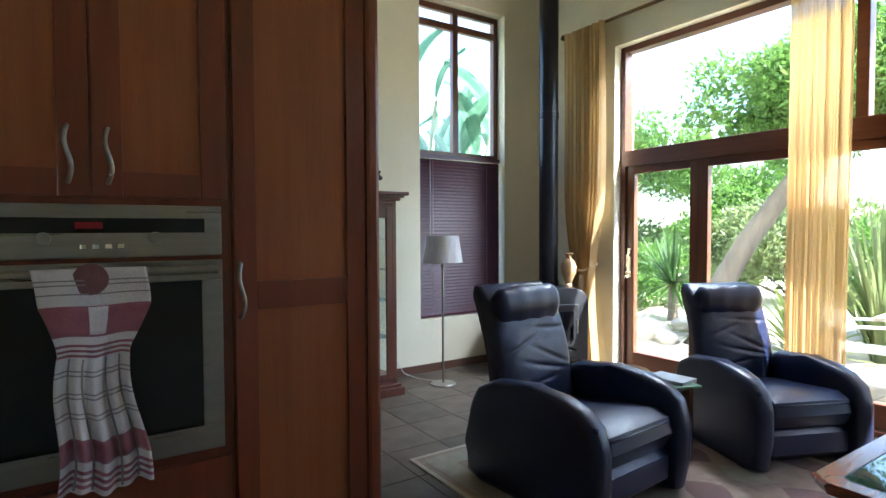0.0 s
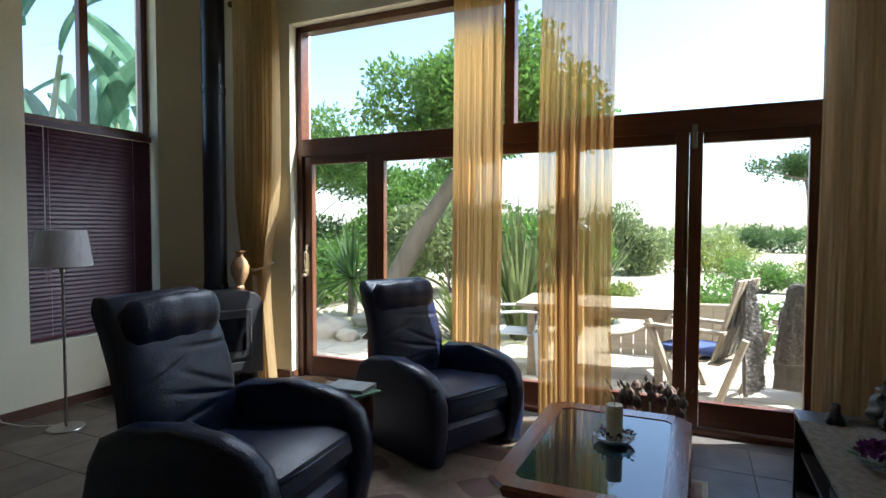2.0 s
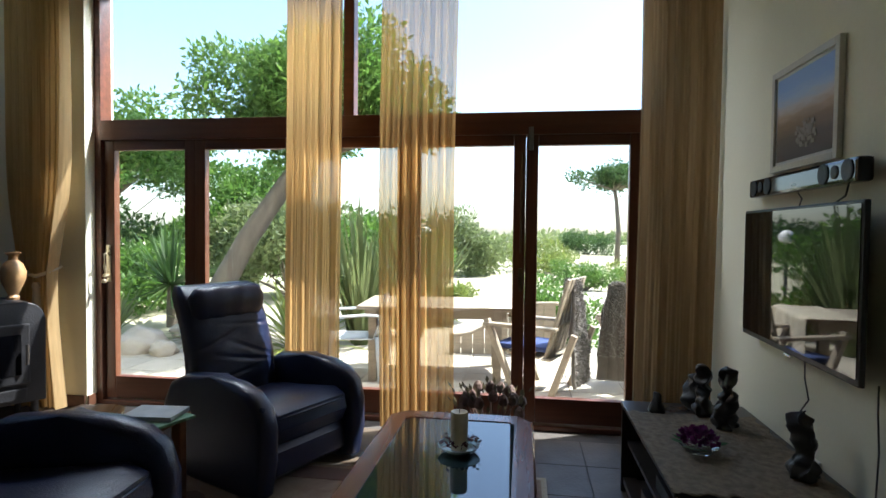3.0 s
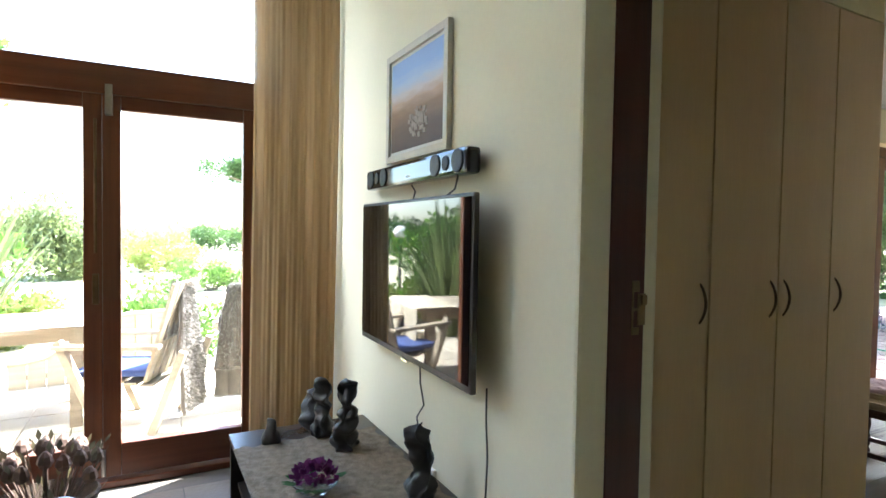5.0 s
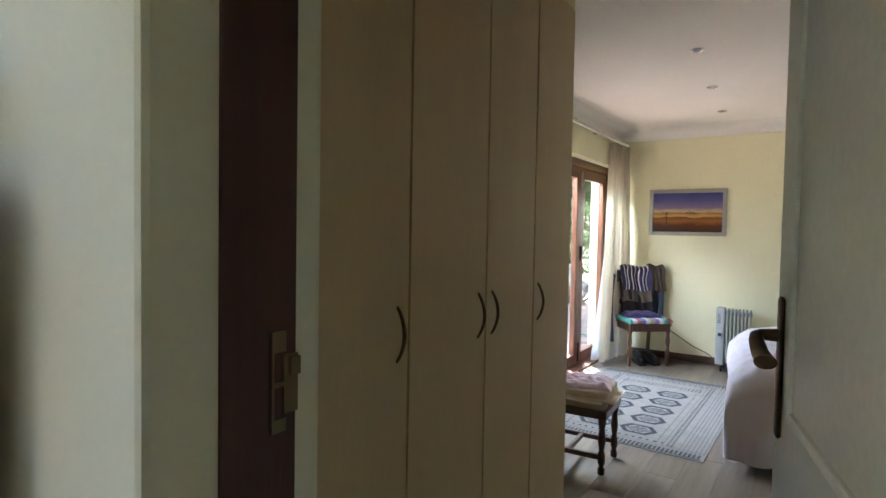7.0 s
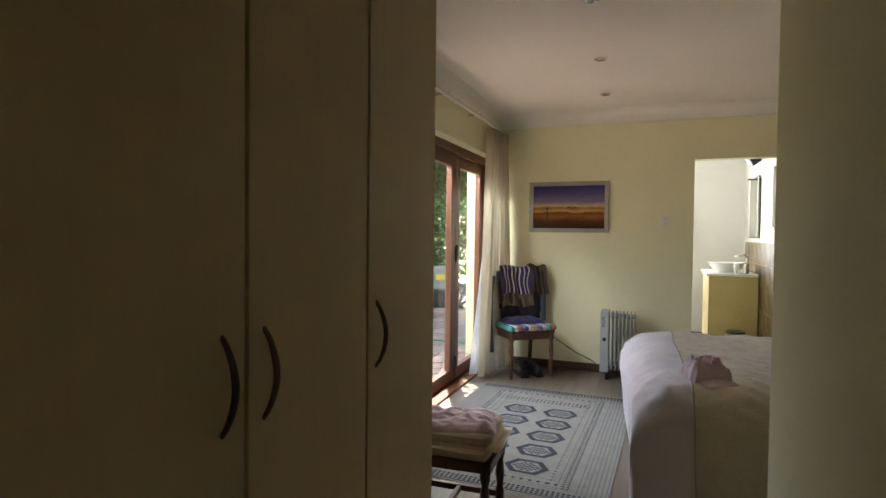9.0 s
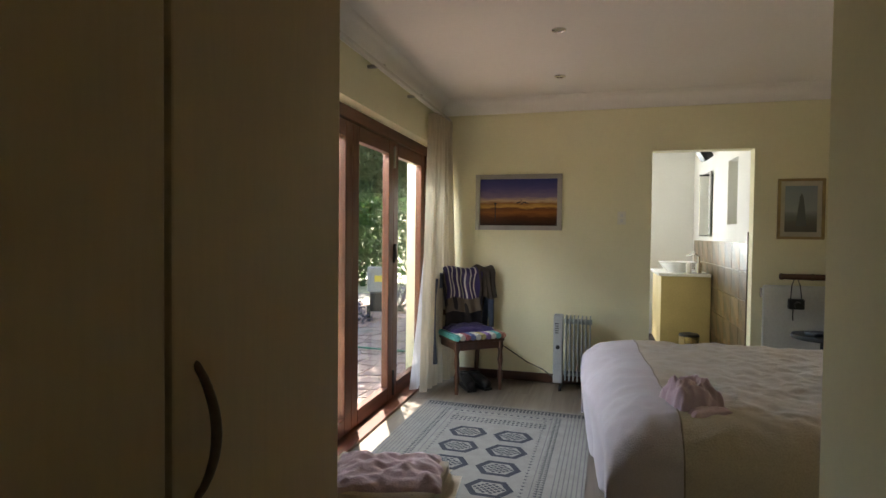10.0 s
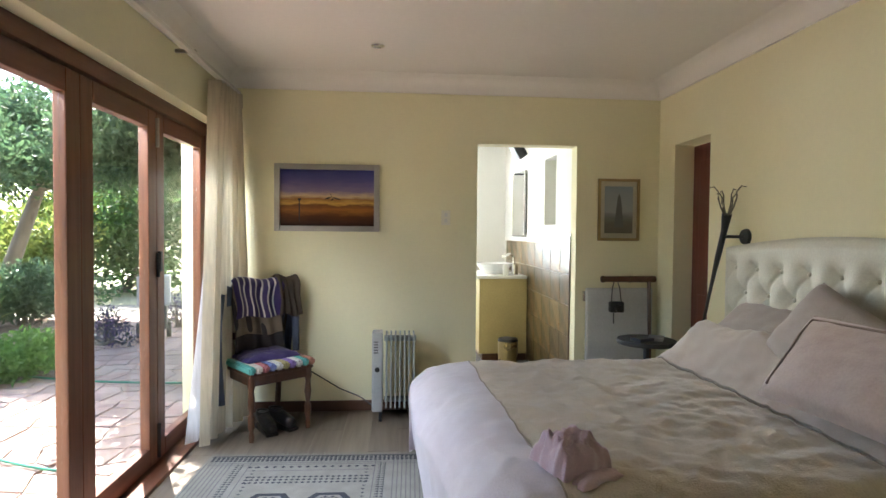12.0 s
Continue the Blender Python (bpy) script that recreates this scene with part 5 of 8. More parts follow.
def carving(x, y, z, s, label, profile, lean=0.0):
    fine = [(a[0] + (b[0] - a[0]) * k / 4, a[1] + (b[1] - a[1]) * k / 4) for a, b in zip(profile, profile[1:]) for k in range(4)] + [profile[-1]]
    soft = [fine[0]] + [tuple((p[i] + 2 * q[i] + n[i]) / 4 for i in (0, 1)) for p, q, n in zip(fine, fine[1:], fine[2:])] + [fine[-1]]
    bm = lathe(bmesh.new(), [(r0 * s, h * s) for r0, h in soft], 28)
    for v in bm.verts:
        k = v.co.z / s
        v.co.x += lean * s * k * k + 0.02 * s * math.sin(9 * k)
        v.co.y *= 0.75 + 0.25 * math.sin(5 * k + 1)
        v.co += 0.12 * s * (v.co.xy.length > 0.001) * Vector((noise.noise(v.co * 28 + Vector((x * 9, 0, 0))), noise.noise(v.co * 28 + Vector((0, x * 9, 5))), 0))
    return tagged(part("stone_carving", bm, STONE, smooth="all", m=M4(x, y, z, 30)), label, "carving", "", "thing")
carving(3.78, -0.41, 0.494, 0.24, "carved black stone bust on the media cabinet", [(0, 0), (0.19, 0), (0.21, 0.12), (0.18, 0.3), (0.10, 0.45), (0.11, 0.6), (0.17, 0.75), (0.16, 0.95), (0.08, 1.05), (0, 1.07)], 0.05)
carving(3.60, -0.45, 0.497, 0.28, "tall carved black stone figure on the media cabinet", [(0, 0), (0.17, 0), (0.19, 0.1), (0.14, 0.3), (0.17, 0.5), (0.12, 0.65), (0.14, 0.8), (0.11, 0.97), (0, 1.04)], -0.05)
carving(3.08, -0.55, 0.497, 0.24, "carved black stone head on the media cabinet", [(0, 0), (0.2, 0), (0.22, 0.15), (0.12, 0.3), (0.15, 0.5), (0.2, 0.7), (0.16, 0.95), (0, 1.04)], 0.08)
carving(3.80, -0.19, 0.492, 0.11, "small dark stone carving on the media cabinet", [(0, 0), (0.4, 0), (0.36, 0.2), (0.28, 0.6), (0.1, 0.9), (0, 0.92)], 0.0)
carving(3.88, -0.40, 0.492, 0.19, "round black stone carving beside the curtain", [(0, 0), (0.22, 0), (0.36, 0.25), (0.38, 0.55), (0.27, 0.85), (0, 1.0)], 0.0)
fl = thing("flower_dish", "glass dish with purple silk flowers on the runner", "flower dish", M4(3.28, -0.24, 0.498))
part("dish", lathe(bmesh.new(), [(0, 0), (0.05, 0), (0.08, 0.03), (0.076, 0.032), (0.045, 0.008), (0, 0.008)], 20), TUMBLER, fl, smooth=True)
bm = bmesh.new()
r = random.Random(11)
for k in range(150):
    an, rr = r.uniform(0, 6.28), 0.075 * r.random() ** 0.5
    p = Vector((rr * math.cos(an), rr * math.sin(an), 0.03 + 0.05 * (1 - rr / 0.085) + r.uniform(0, 0.02)))
    d = Vector((r.uniform(-1, 1), r.uniform(-1, 1), r.uniform(0.2, 1))).normalized() * 0.028
    s = d.cross(Vector((r.uniform(-1, 1), r.uniform(-1, 1), 0.3))).normalized() * 0.012
    bm.faces.new([bm.verts.new(c) for c in (p, p + d / 2 + s, p + d, p + d / 2 - s)])
part("petals", bm, leaf_material("purple_petals", (0.10, 0.012, 0.09), (0.16, 0.03, 0.12)), fl, "purple silk petals")
bm = bmesh.new()
for k in range(14):
    an = r.uniform(0, 6.28)
    p = Vector((0.06 * math.cos(an), 0.06 * math.sin(an), 0.03))
    d = Vector((math.cos(an), math.sin(an), 0.2)) * 0.055
    s = Vector((-math.sin(an), math.cos(an), 0)) * 0.014
    bm.faces.new([bm.verts.new(c) for c in (p, p + d / 2 + s, p + d, p + d / 2 - s)])
part("leaves", bm, leaf_material("silk_leaves", (0.03, 0.10, 0.03), (0.05, 0.14, 0.05)), fl)

# ---- living-room rug ----
rug = thing("patterned_rug", "faded red and beige patterned rug under the chairs", "rug")
RUGB = surface("rug_beige", (0.27, 0.21, 0.155), (0.17, 0.11, 0.085), 0.95, 0, 14, 160, 0.6, sheen=0.2)
RUGD = surface("rug_dark", (0.13, 0.055, 0.045), (0.09, 0.06, 0.06), 0.95, 0, 18, 160, 0.6, sheen=0.2)
RUGG = surface("rug_sage", (0.27, 0.26, 0.19), (0.20, 0.18, 0.13), 0.95, 0, 18, 160, 0.6, sheen=0.2)
part("field", box(bmesh.new(), 1.92, 4.02, 0.35, 3.12, -0.002, 0.008, 0.002), RUGB, rug)
for a, b, c, d_, mt in ((1.98, 2.13, 0.41, 3.06, RUGG), (3.81, 3.96, 0.41, 3.06, RUGD), (2.13, 3.81, 2.91, 3.06, RUGG), (2.13, 3.81, 0.41, 0.56, RUGD)):
    part("border", box(bmesh.new(), a, b, c, d_, 0.007, 0.0105, 0.001), mt, rug)
RUGE = surface("rug_edge", (0.42, 0.38, 0.29), (0.34, 0.30, 0.23), 0.95, 0, 18, 160, 0.6, sheen=0.2)
for a, b, c, d_ in ((1.915, 1.945, 0.345, 3.125), (3.995, 4.025, 0.345, 3.125), (1.945, 3.995, 3.095, 3.125), (1.945, 3.995, 0.345, 0.375)):
    part("edge", box(bmesh.new(), a, b, c, d_, 0.001, 0.0105, 0.001), RUGE, rug)
for k in range(24):
    x, y = 2.3 + 0.38 * (k % 4), 0.75 + 0.36 * (k // 4)
    bm = bmesh.new()
    s = 0.13
    vs = [bm.verts.new((x + s * math.cos(t * math.pi / 4), y + s * (1.2 if t % 2 == 0 else 0.75) * math.sin(t * math.pi / 4), 0.0095)) for t in range(8)]
    bm.faces.new(vs)
    part("medallion", bm, RUGD if (k + k // 4) % 2 else RUGG, rug)

# ---- bedroom wardrobes ----
SEAMS = [-1.16, -1.495, -1.90, -2.262, -2.63]
HANDLE = surface("antique_handle", (0.15, 0.10, 0.06), (0.08, 0.055, 0.036), 0.45, 0.5, 40, 120, 0.3)


def bow_handle(parent, y, z0=1.085, z1=1.222, x=2.712):
    n = 12
    pts = [(x + 0.006, y, z0 - 0.004)] + [(x - 0.024 * math.sin(math.pi * k / n) ** 0.8, y, z0 + (z1 - z0) * k / n) for k in range(n + 1)] + [(x + 0.006, y, z1 + 0.004)]
    h = tube(bmesh.new(), pts, lambda u: 0.0036 + 0.0018 * math.sin(math.pi * u), 8, 1.0, (0, 1, 0))
    return part("handle", h, HANDLE, parent, "bowed antique bronze handle", "all")


for k in range(2):
    y1, y0 = SEAMS[2 * k], SEAMS[2 * k + 2]
    w = thing("wardrobe", "built-in beige two-door wardrobe in the passage", "wardrobe", group="built-in wardrobes")
    part("body", box(bmesh.new(), 2.734, 3.34, y0 + 0.001, y1 - 0.001, 0.0, 2.35), WARDROBE, w)
    part("plinth", box(bmesh.new(), 2.717, 2.734, y0 + 0.001, y1 - 0.001, 0.0, 0.08), wood("brown_plinth%d" % k, (0.12, 0.06, 0.03), (0.08, 0.04, 0.02), "y", 0.5, 0), w)
    for j in range(2):
        a, b = SEAMS[2 * k + j + 1] + 0.004, SEAMS[2 * k + j] - 0.004
        d = part("door", box(bmesh.new(), 2.712, 2.733, a, b, 0.085, 2.345, 0.003), WARDROBE, w, "plain beige wardrobe door")
    
    d0 = [c for c in w.children if c.name.startswith("door")]
    ys = (-1.445, -1.85) if k == 0 else (-1.938, -2.30)
    for dd, y in zip(d0, ys):
        bow_handle(dd, y)
bm = bmesh.new()
box(bm, 2.715, 3.34, -2.63, -1.16, 2.352, LOW, 0.004)
box(bm, 2.695, 3.30, -1.158, DOORY, 0, LOW)
structure("wall_bulkhead", bm, PLASTER_BED, "cream bulkhead over the wardrobes", "wall")
bm = bmesh.new()
box(bm, 2.738, 3.36, -2.655, -2.632, 0, LOW, 0.004)
structure("trim_wardrobe_end", bm, WARDROBE, "beige end panel of the wardrobes", "panel")

# ---- stool ----
stool = thing("upholstered_stool", "dark turned-leg stool with a cream cushioned seat", "stool", M4(3.05, -3.70, 0, 3))
legp = [(0, 0), (0.02, 0), (0.022, 0.03), (0.014, 0.05), (0.022, 0.07), (0.022, 0.12), (0.014, 0.14), (0.024, 0.20), (0.016, 0.27), (0.024, 0.30), (0.024, 0.345), (0, 0.345)]
for x in (-0.205, 0.205):
    for y in (-0.155, 0.155):
        part("leg", lathe(bmesh.new(), legp, 12, (x, y, 0)), DARKWOOD, stool, smooth=True)
for y in (-0.155, 0.155):
    part("stretcher", box(bmesh.new(), -0.205, 0.205, y - 0.012, y + 0.012, 0.085, 0.115, 0.004), DARKWOOD, stool)
part("stretcher", box(bmesh.new(), -0.012, 0.012, -0.145, 0.145, 0.085, 0.112, 0.004), DARKWOOD, stool)
part("seat_frame", box(bmesh.new(), -0.235, 0.235, -0.185, 0.185, 0.33, 0.377, 0.006), DARKWOOD, stool)
CUSH = surface("cream_tapestry", (0.56, 0.48, 0.36), (0.48, 0.36, 0.28), 0.9, 0, 16, 140, 0.4, sheen=0.3)
bm = box(bmesh.new(), -0.265, 0.265, -0.215, 0.215, 0.374, 0.476)
bmesh.ops.bevel(bm, geom=bm.edges[:], offset=0.050, segments=5, affect="EDGES")
bmesh.ops.subdivide_edges(bm, edges=bm.edges[:], cuts=3, use_grid_fill=True)
for v in bm.verts:
    v.co += Vector((0.016, 0.016, 0.014)) * noise.noise(v.co * 11) + Vector((0.007, 0.007, 0.006)) * noise.noise(v.co * 34)
part("cushion", bm, CUSH, stool, "cream woven cushion", "all")
PINK = surface("dusty_pink_cotton", (0.60, 0.44, 0.49), (0.52, 0.36, 0.42), 0.9, 0, 7, 160, 0.3, sheen=0.4)


def crumpled(bm, hx, hy, h, seed, n=26, folds=1.0):
    """A heap of folded cloth."""
    ns = Vector((seed * 3.1, seed * 1.7, 0))

    def fn(u, v):
        x, y = (u * 2 - 1), (v * 2 - 1)
        r = max(abs(x), abs(y)) ** 3
        base = h * (1 - r) ** 0.55 if r < 1 else 0
        nz = noise.noise(Vector((x * 2.2, y * 2.2, 0)) + ns) * 0.5 + 0.4 * noise.noise(Vector((x * 5, y * 5, 2)) + ns)
        return Vector((hx * (x + 0.12 * noise.noise(Vector((y * 3, seed, 1)))), hy * (y + 0.12 * noise.noise(Vector((x * 3, seed, 5)))), max(0.001, base * (1 + folds * 0.55 * nz))))

    return sheet(bm, fn, n, n)


pc = tagged(part("folded_garment", crumpled(bmesh.new(), 0.20, 0.15, 0.045, 2, 48, 1.6), PINK, smooth="all", m=M4(3.04, -3.72, 0.472, 15)), "dusty pink garment lying on the stool cushion", "garment", "", "thing")

# ---- bed ----
bed = thing("double_bed", "double bed with buttoned cream headboard and beige bedding", "bed")
part("mattress", box(bmesh.new(), 0.46, 2.12, -5.84, -4.26, 0.30, 0.56, 0.05), surface("white_mattress", (0.72, 0.70, 0.68), None, 0.9, 0, 5, 90, 0.2), bed, smooth=True)
part("base", box(bmesh.new(), 0.46, 2.08, -5.82, -4.28, 0.10, 0.30, 0.02), surface("brown_base", (0.10, 0.06, 0.04), None, 0.8, 0, 8, 90, 0.2), bed)
for x in (0.6, 2.0):
    for y in (-5.7, -4.4):
        part("leg", rod(bmesh.new(), (x, y, 0), (x, y, 0.11), 0.03), BLACKPLASTIC, bed)
HB = surface("cream_leather", (0.60, 0.58, 0.48), (0.54, 0.52, 0.43), 0.5, 0, 4, 90, 0.12)
BUT = [(y, z) for row, z in enumerate((0.78, 0.92, 1.06, 1.20)) for y in [(-5.82 if row % 2 else -5.72) + 0.2 * k for k in range(9)] if -5.86 < y < -4.2]


def hb_at(u, v):
    y, z = -5.93 + 1.80 * u, 0.30 + 1.02 * v + 0.07 * math.sin(math.pi * u) * v
    d = 0.0
    for by, bz in BUT:
        q = ((y - by) ** 2 + (z - bz) ** 2) / 0.0035
        if q < 9:
            d += math.exp(-q)
    edge = min(u, 1 - u, 1 - v) / 0.05
    a, b = (y + 5.72) / 0.2 + (z - 0.78) / 0.28, (y + 5.72) / 0.2 - (z - 0.78) / 0.28
    crease = math.exp(-((a - round(a)) / 0.07) ** 2) + math.exp(-((b - round(b)) / 0.07) ** 2) if 0.6 < z < 1.24 else 0
    bulge = 0.04 * min(1, edge) ** 0.5 - 0.007 * crease * min(1, edge)
    return Vector((0.42 + bulge - 0.026 * d, y, z))


head = part("headboard", sheet(bmesh.new(), hb_at, 180, 100), HB, bed, "buttoned cream leather headboard", "all")
part("headboard_back", box(bmesh.new(), 0.37, 0.42, -5.925, -4.135, 0.05, 1.31, 0.01), HB, bed)
btn = mesh_of("button", lathe(bmesh.new(), [(0, 0), (0.012, 0.0), (0.012, 0.004), (0.006, 0.009), (0, 0.01)], 10), HB, True)
for by, bz in BUT:
    piece("button", btn, head, pose(0.428, by, bz, 0, 90, 0))

DUVET = surface("beige_duvet", (0.56, 0.475, 0.37), (0.45, 0.375, 0.285), 0.9, 0, 4.5, 150, 0.4, sheen=0.35, grain=0.2)
LILAC = surface("pale_lilac_duvet", (0.56, 0.50, 0.53), (0.50, 0.44, 0.475), 0.9, 0, 3, 170, 0.25, sheen=0.35)
duvet = thing("duvet", "rumpled beige duvet spread over the bed", "duvet")


def drape(x, y, lift=0.0):
    """Height and place of the cover over the bed for a flat cloth point (x from the head, y across)."""
    over_x, over_y0, over_y1 = x - 2.34, -6.0 - y, y + 4.10
    z = 0.648 + 0.014 * noise.noise(Vector((x * 2.2, y * 2.2, 3))) + 0.008 * noise.noise(Vector((x * 4.5, y * 3, 8))) - 0.017 * abs(noise.noise(Vector((x * 2.5 + y * 1.5, y * 5 - x * 2, 4)))) - 0.010 * abs(noise.noise(Vector((x * 3.5 - y * 1.2, y * 10 + x * 5, 9)))) + 0.012 * noise.noise(Vector((x * 11, y * 9, 4))) - 0.010 * abs(noise.noise(Vector((x * 7 + 2 * y, y * 13 - 4 * x, 12)))) + 0.004 * noise.noise(Vector((x * 24, y * 20, 7)))
    px, py = x, y
    r = 0.17
    rx = 0.26
    if over_x > -rx:
        t = (over_x + rx) / 0.86
        if t < rx * 1.57:
            a = t / rx
            px, z = 2.355 - rx + rx * math.sin(a), z - r * (1 - math.cos(a)) - 0.012 * math.sin(a) * math.sin(y * 11 + 2)
            px += (0.035 * math.sin(a) ** 2) * x / 2.34
        else:
            dn = t - rx * 1.57
            wave = 0.022 * math.sin(y * 13 + 1) + 0.014 * math.sin(y * 29 + 3 * dn)
            px, z = 2.355 + 0.035 * x / 2.34 + wave * min(1, dn * 4) - 0.2 * dn, z - r - dn
    for over, sgn, edge in ((over_y0, -1, -6.0), (over_y1, 1, -4.10)):
        if over > -r:
            t = over + r
            if t < r * 1.57:
                a = t / r
                py, z = edge - sgn * r + sgn * r * math.sin(a), z - r * (1 - math.cos(a))
            else:
                dn = t - r * 1.57
                py, z = edge + sgn * ((0.026 * math.sin(x * 12 + 2.5 * dn) + 0.012 * math.sin(x * 27 + 1)) * min(1, dn * 4) + 0.05 * dn), z - r - dn
    near = min(1.0, max(0.0, (y + 5.5) / 1.4))
    px -= 0.13 * near * near * (3 - 2 * near) * min(1.0, max(0.0, (x - 1.95) / 0.35))
    return Vector((px, py, max(0.06, z + lift)))


def seam(v):
    return 2.045 - 0.085 * v * v


part("top_cover", sheet(bmesh.new(), lambda u, v: drape(0.76 + (seam(v) - 0.755) * u, -6.36 + 2.80 * v), 150, 230), DUVET, duvet, "beige cotton cover", "all")
part("foot_panel", sheet(bmesh.new(), lambda u, v: drape(seam(v) + 1.0 * u, -6.36 + 2.80 * v, 0.003), 60, 150), LILAC, duvet, "pale lilac foot border", "all")
part("piping", tube(bmesh.new(), [drape(seam(k / 120), -6.36 + 2.8 * k / 120, 0.0035) for k in range(121)], 0.0035, 6), surface("taupe_piping", (0.34, 0.28, 0.23), None, 0.8), duvet, "taupe piping", "all")


def pillow(name, m, hx, hy, hz, mat, label, seed, piping=False):
    def fn_side(s):
        def fn(u, v):
            x, y = u * 2 - 1, v * 2 - 1
            k = ((1 - x ** 4) * (1 - y ** 4)) ** 0.5
            wob = 1 + 0.12 * noise.noise(Vector((x * 2, y * 2, seed)))
            fine = 0.06 * noise.noise(Vector((x * 6, y * 6, seed + 4)))
            pin = 1 - 0.06 * (1 - abs(y)) * (x * x) - 0.0
            return Vector((hx * x * (1 - 0.05 * (1 - y * y)), hy * y * (1 - 0.05 * (1 - x * x)), s * hz * k * (wob + fine)))
        return fn
    root = thing(name, label, "pillow", m)
    bm = bmesh.new()
    sheet(bm, fn_side(1), 30, 24)
    sheet(bm, fn_side(-1), 30, 24)
    part("cushion", bm, mat, root, smooth="all")
    if piping:
        part("piping", tube(bmesh.new(), [fn_side(1)(0.5 + 0.42 * sx, 0.5 + 0.40 * sy) + Vector((0, 0, 0.004)) for sx, sy in [(-1, -1), (-1, -0.5), (-1, 0), (-1, 0.5), (-1, 1), (-0.5, 1), (0, 1), (0.5, 1), (1, 1), (1, 0.5), (1, 0), (1, -0.5), (1, -1)]], 0.005, 6), surface("pillow_piping", (0.33, 0.25, 0.22), None, 0.8), root, smooth="all")
    return root


ROSE = surface("rose_beige_satin", (0.50, 0.38, 0.34), (0.43, 0.32, 0.285), 0.7, 0, 16, 90, 0.15, sheen=0.4)
TAUPE = surface("taupe_cotton", (0.40, 0.33, 0.29), (0.34, 0.28, 0.24), 0.9, 0, 6, 150, 0.3, sheen=0.3)
pillow("pillow", pose(0.80, -4.46, 0.885, 0, 52, 3) @ pose(0, 0, 0, 0, 0, 90), 0.39, 0.21, 0.085, ROSE, "rose-beige satin pillow leaning on the headboard", 3, True)
pillow("pillow", pose(0.66, -4.78, 0.93, 0, 58, -4) @ pose(0, 0, 0, 0, 0, 74), 0.36, 0.20, 0.085, TAUPE, "taupe pillow standing against the headboard", 7)
pillow("pillow", pose(0.55, -5.40, 0.84, 0, 40, 3) @ pose(0, 0, 0, 0, 0, 90), 0.38, 0.26, 0.075, TAUPE, "flat taupe pillow lying under the cover", 5)
fold = thing("turned_sheet", "beige duvet top turned back over the pillows", "bedding")


def fold_at(u, v):
    x, y = 0.50 + 0.38 * u, -6.02 + 1.9 * v
    hump = 0.25 * math.exp(-((x - 0.66) / 0.14) ** 2) * min(1, v / 0.14) ** 0.7
    crease = 0.016 * noise.noise(Vector((u * 5, v * 9, 2))) + 0.010 * noise.noise(Vector((u * 12, v * 20, 6)))
    return drape(x, y, 0.012 + hump + crease * math.sin(math.pi * u) - 0.016 * u ** 4)


part("cloth", sheet(bmesh.new(), fold_at, 40, 90), surface("folded_cotton", (0.50, 0.415, 0.35), (0.45, 0.36, 0.305), 0.9, 0, 3, 170, 0.25, sheen=0.35), fold, smooth="all")
part("fold_piping", tube(bmesh.new(), [drape(0.875, -5.85 + 1.65 * k / 120, 0.003) for k in range(121)], 0.0032, 6), surface("fold_piping", (0.34, 0.28, 0.23), None, 0.8), fold, "taupe piping", "all")
pk = tagged(part("folded_garment", crumpled(bmesh.new(), 0.095, 0.095, 0.105, 5, 40, 1.15), PINK, smooth="all", m=M4(1.915, -4.36, 0.645, 20)), "dusty pink garment lying folded on the bed", "garment", "", "thing")
pk2 = tagged(part("folded_garment", crumpled(bmesh.new(), 0.09, 0.04, 0.03, 9, 20, 0.6), PINK, smooth="all", m=M4(1.86, -4.27, 0.635, 25)), "folded pink sleeve lying on the bed", "garment", "", "thing")

# ---- bedroom rug ----
brug = thing("kilim_rug", "flat-woven ivory rug with navy diamond pattern", "rug", M4(2.985, -5.10, 0, -1.5))
IVORY = surface("ivory_wool", (0.255, 0.243, 0.218), (0.205, 0.193, 0.172), 0.95, 0, 12, 170, 0.5)
NAVYW = surface("navy_wool", (0.022, 0.025, 0.038), (0.04, 0.042, 0.055), 0.95, 0, 20, 170, 0.5)
GREYW = surface("grey_wool", (0.15, 0.145, 0.14), (0.11, 0.11, 0.11), 0.95, 0, 20, 170, 0.5)
part("field", box(bmesh.new(), -0.645, 0.645, -1.0, 1.0, -0.002, 0.006), IVORY, brug)
Z = 0.0068


def flat_poly(bm, pts, z=Z):
    bm.faces.new([bm.verts.new((x, y, z)) for x, y in pts])


def strips(name, rects, mat, z=Z):
    bm = bmesh.new()
    for a, b, c, d in rects:
        flat_poly(bm, [(a, c), (b, c), (b, d), (a, d)], z)
    return part(name, bm, mat, brug)


bm = bmesh.new()
for s in (-1, 1):
    y0 = s * 0.965
    for k in range(46):
        x = -0.61 + k * 0.0271
        for q in range(3):
            yy = y0 - s * 0.0235 * q
            flat_poly(bm, [(x - 0.0128, yy), (x - 0.004, yy - 0.0102), (x + 0.004, yy - 0.0102), (x + 0.0128, yy), (x + 0.004, yy + 0.0102), (x - 0.004, yy + 0.0102)])
part("zigzag_border", bm, NAVYW, brug)["kind"] = "stuff"
bm = bmesh.new()
for s in (-1, 1):
    for k in range(62):
        y = -0.86 + k * 0.0282
        x = s * 0.42
        for q in range(2):
            flat_poly(bm, [(x - 0.014 + 0.026 * q, y - 0.010), (x + 0.010 + 0.026 * q, y), (x - 0.014 + 0.026 * q, y + 0.010)])
part("side_border", bm, NAVYW, brug)["kind"] = "stuff"
bm = bmesh.new()
for s in (-1, 1):
    for k in range(16):
        x = -0.36 + k * 0.048
        flat_poly(bm, [(x - 0.015, s * 0.825), (x, s * 0.811), (x + 0.015, s * 0.825), (x, s * 0.839)])
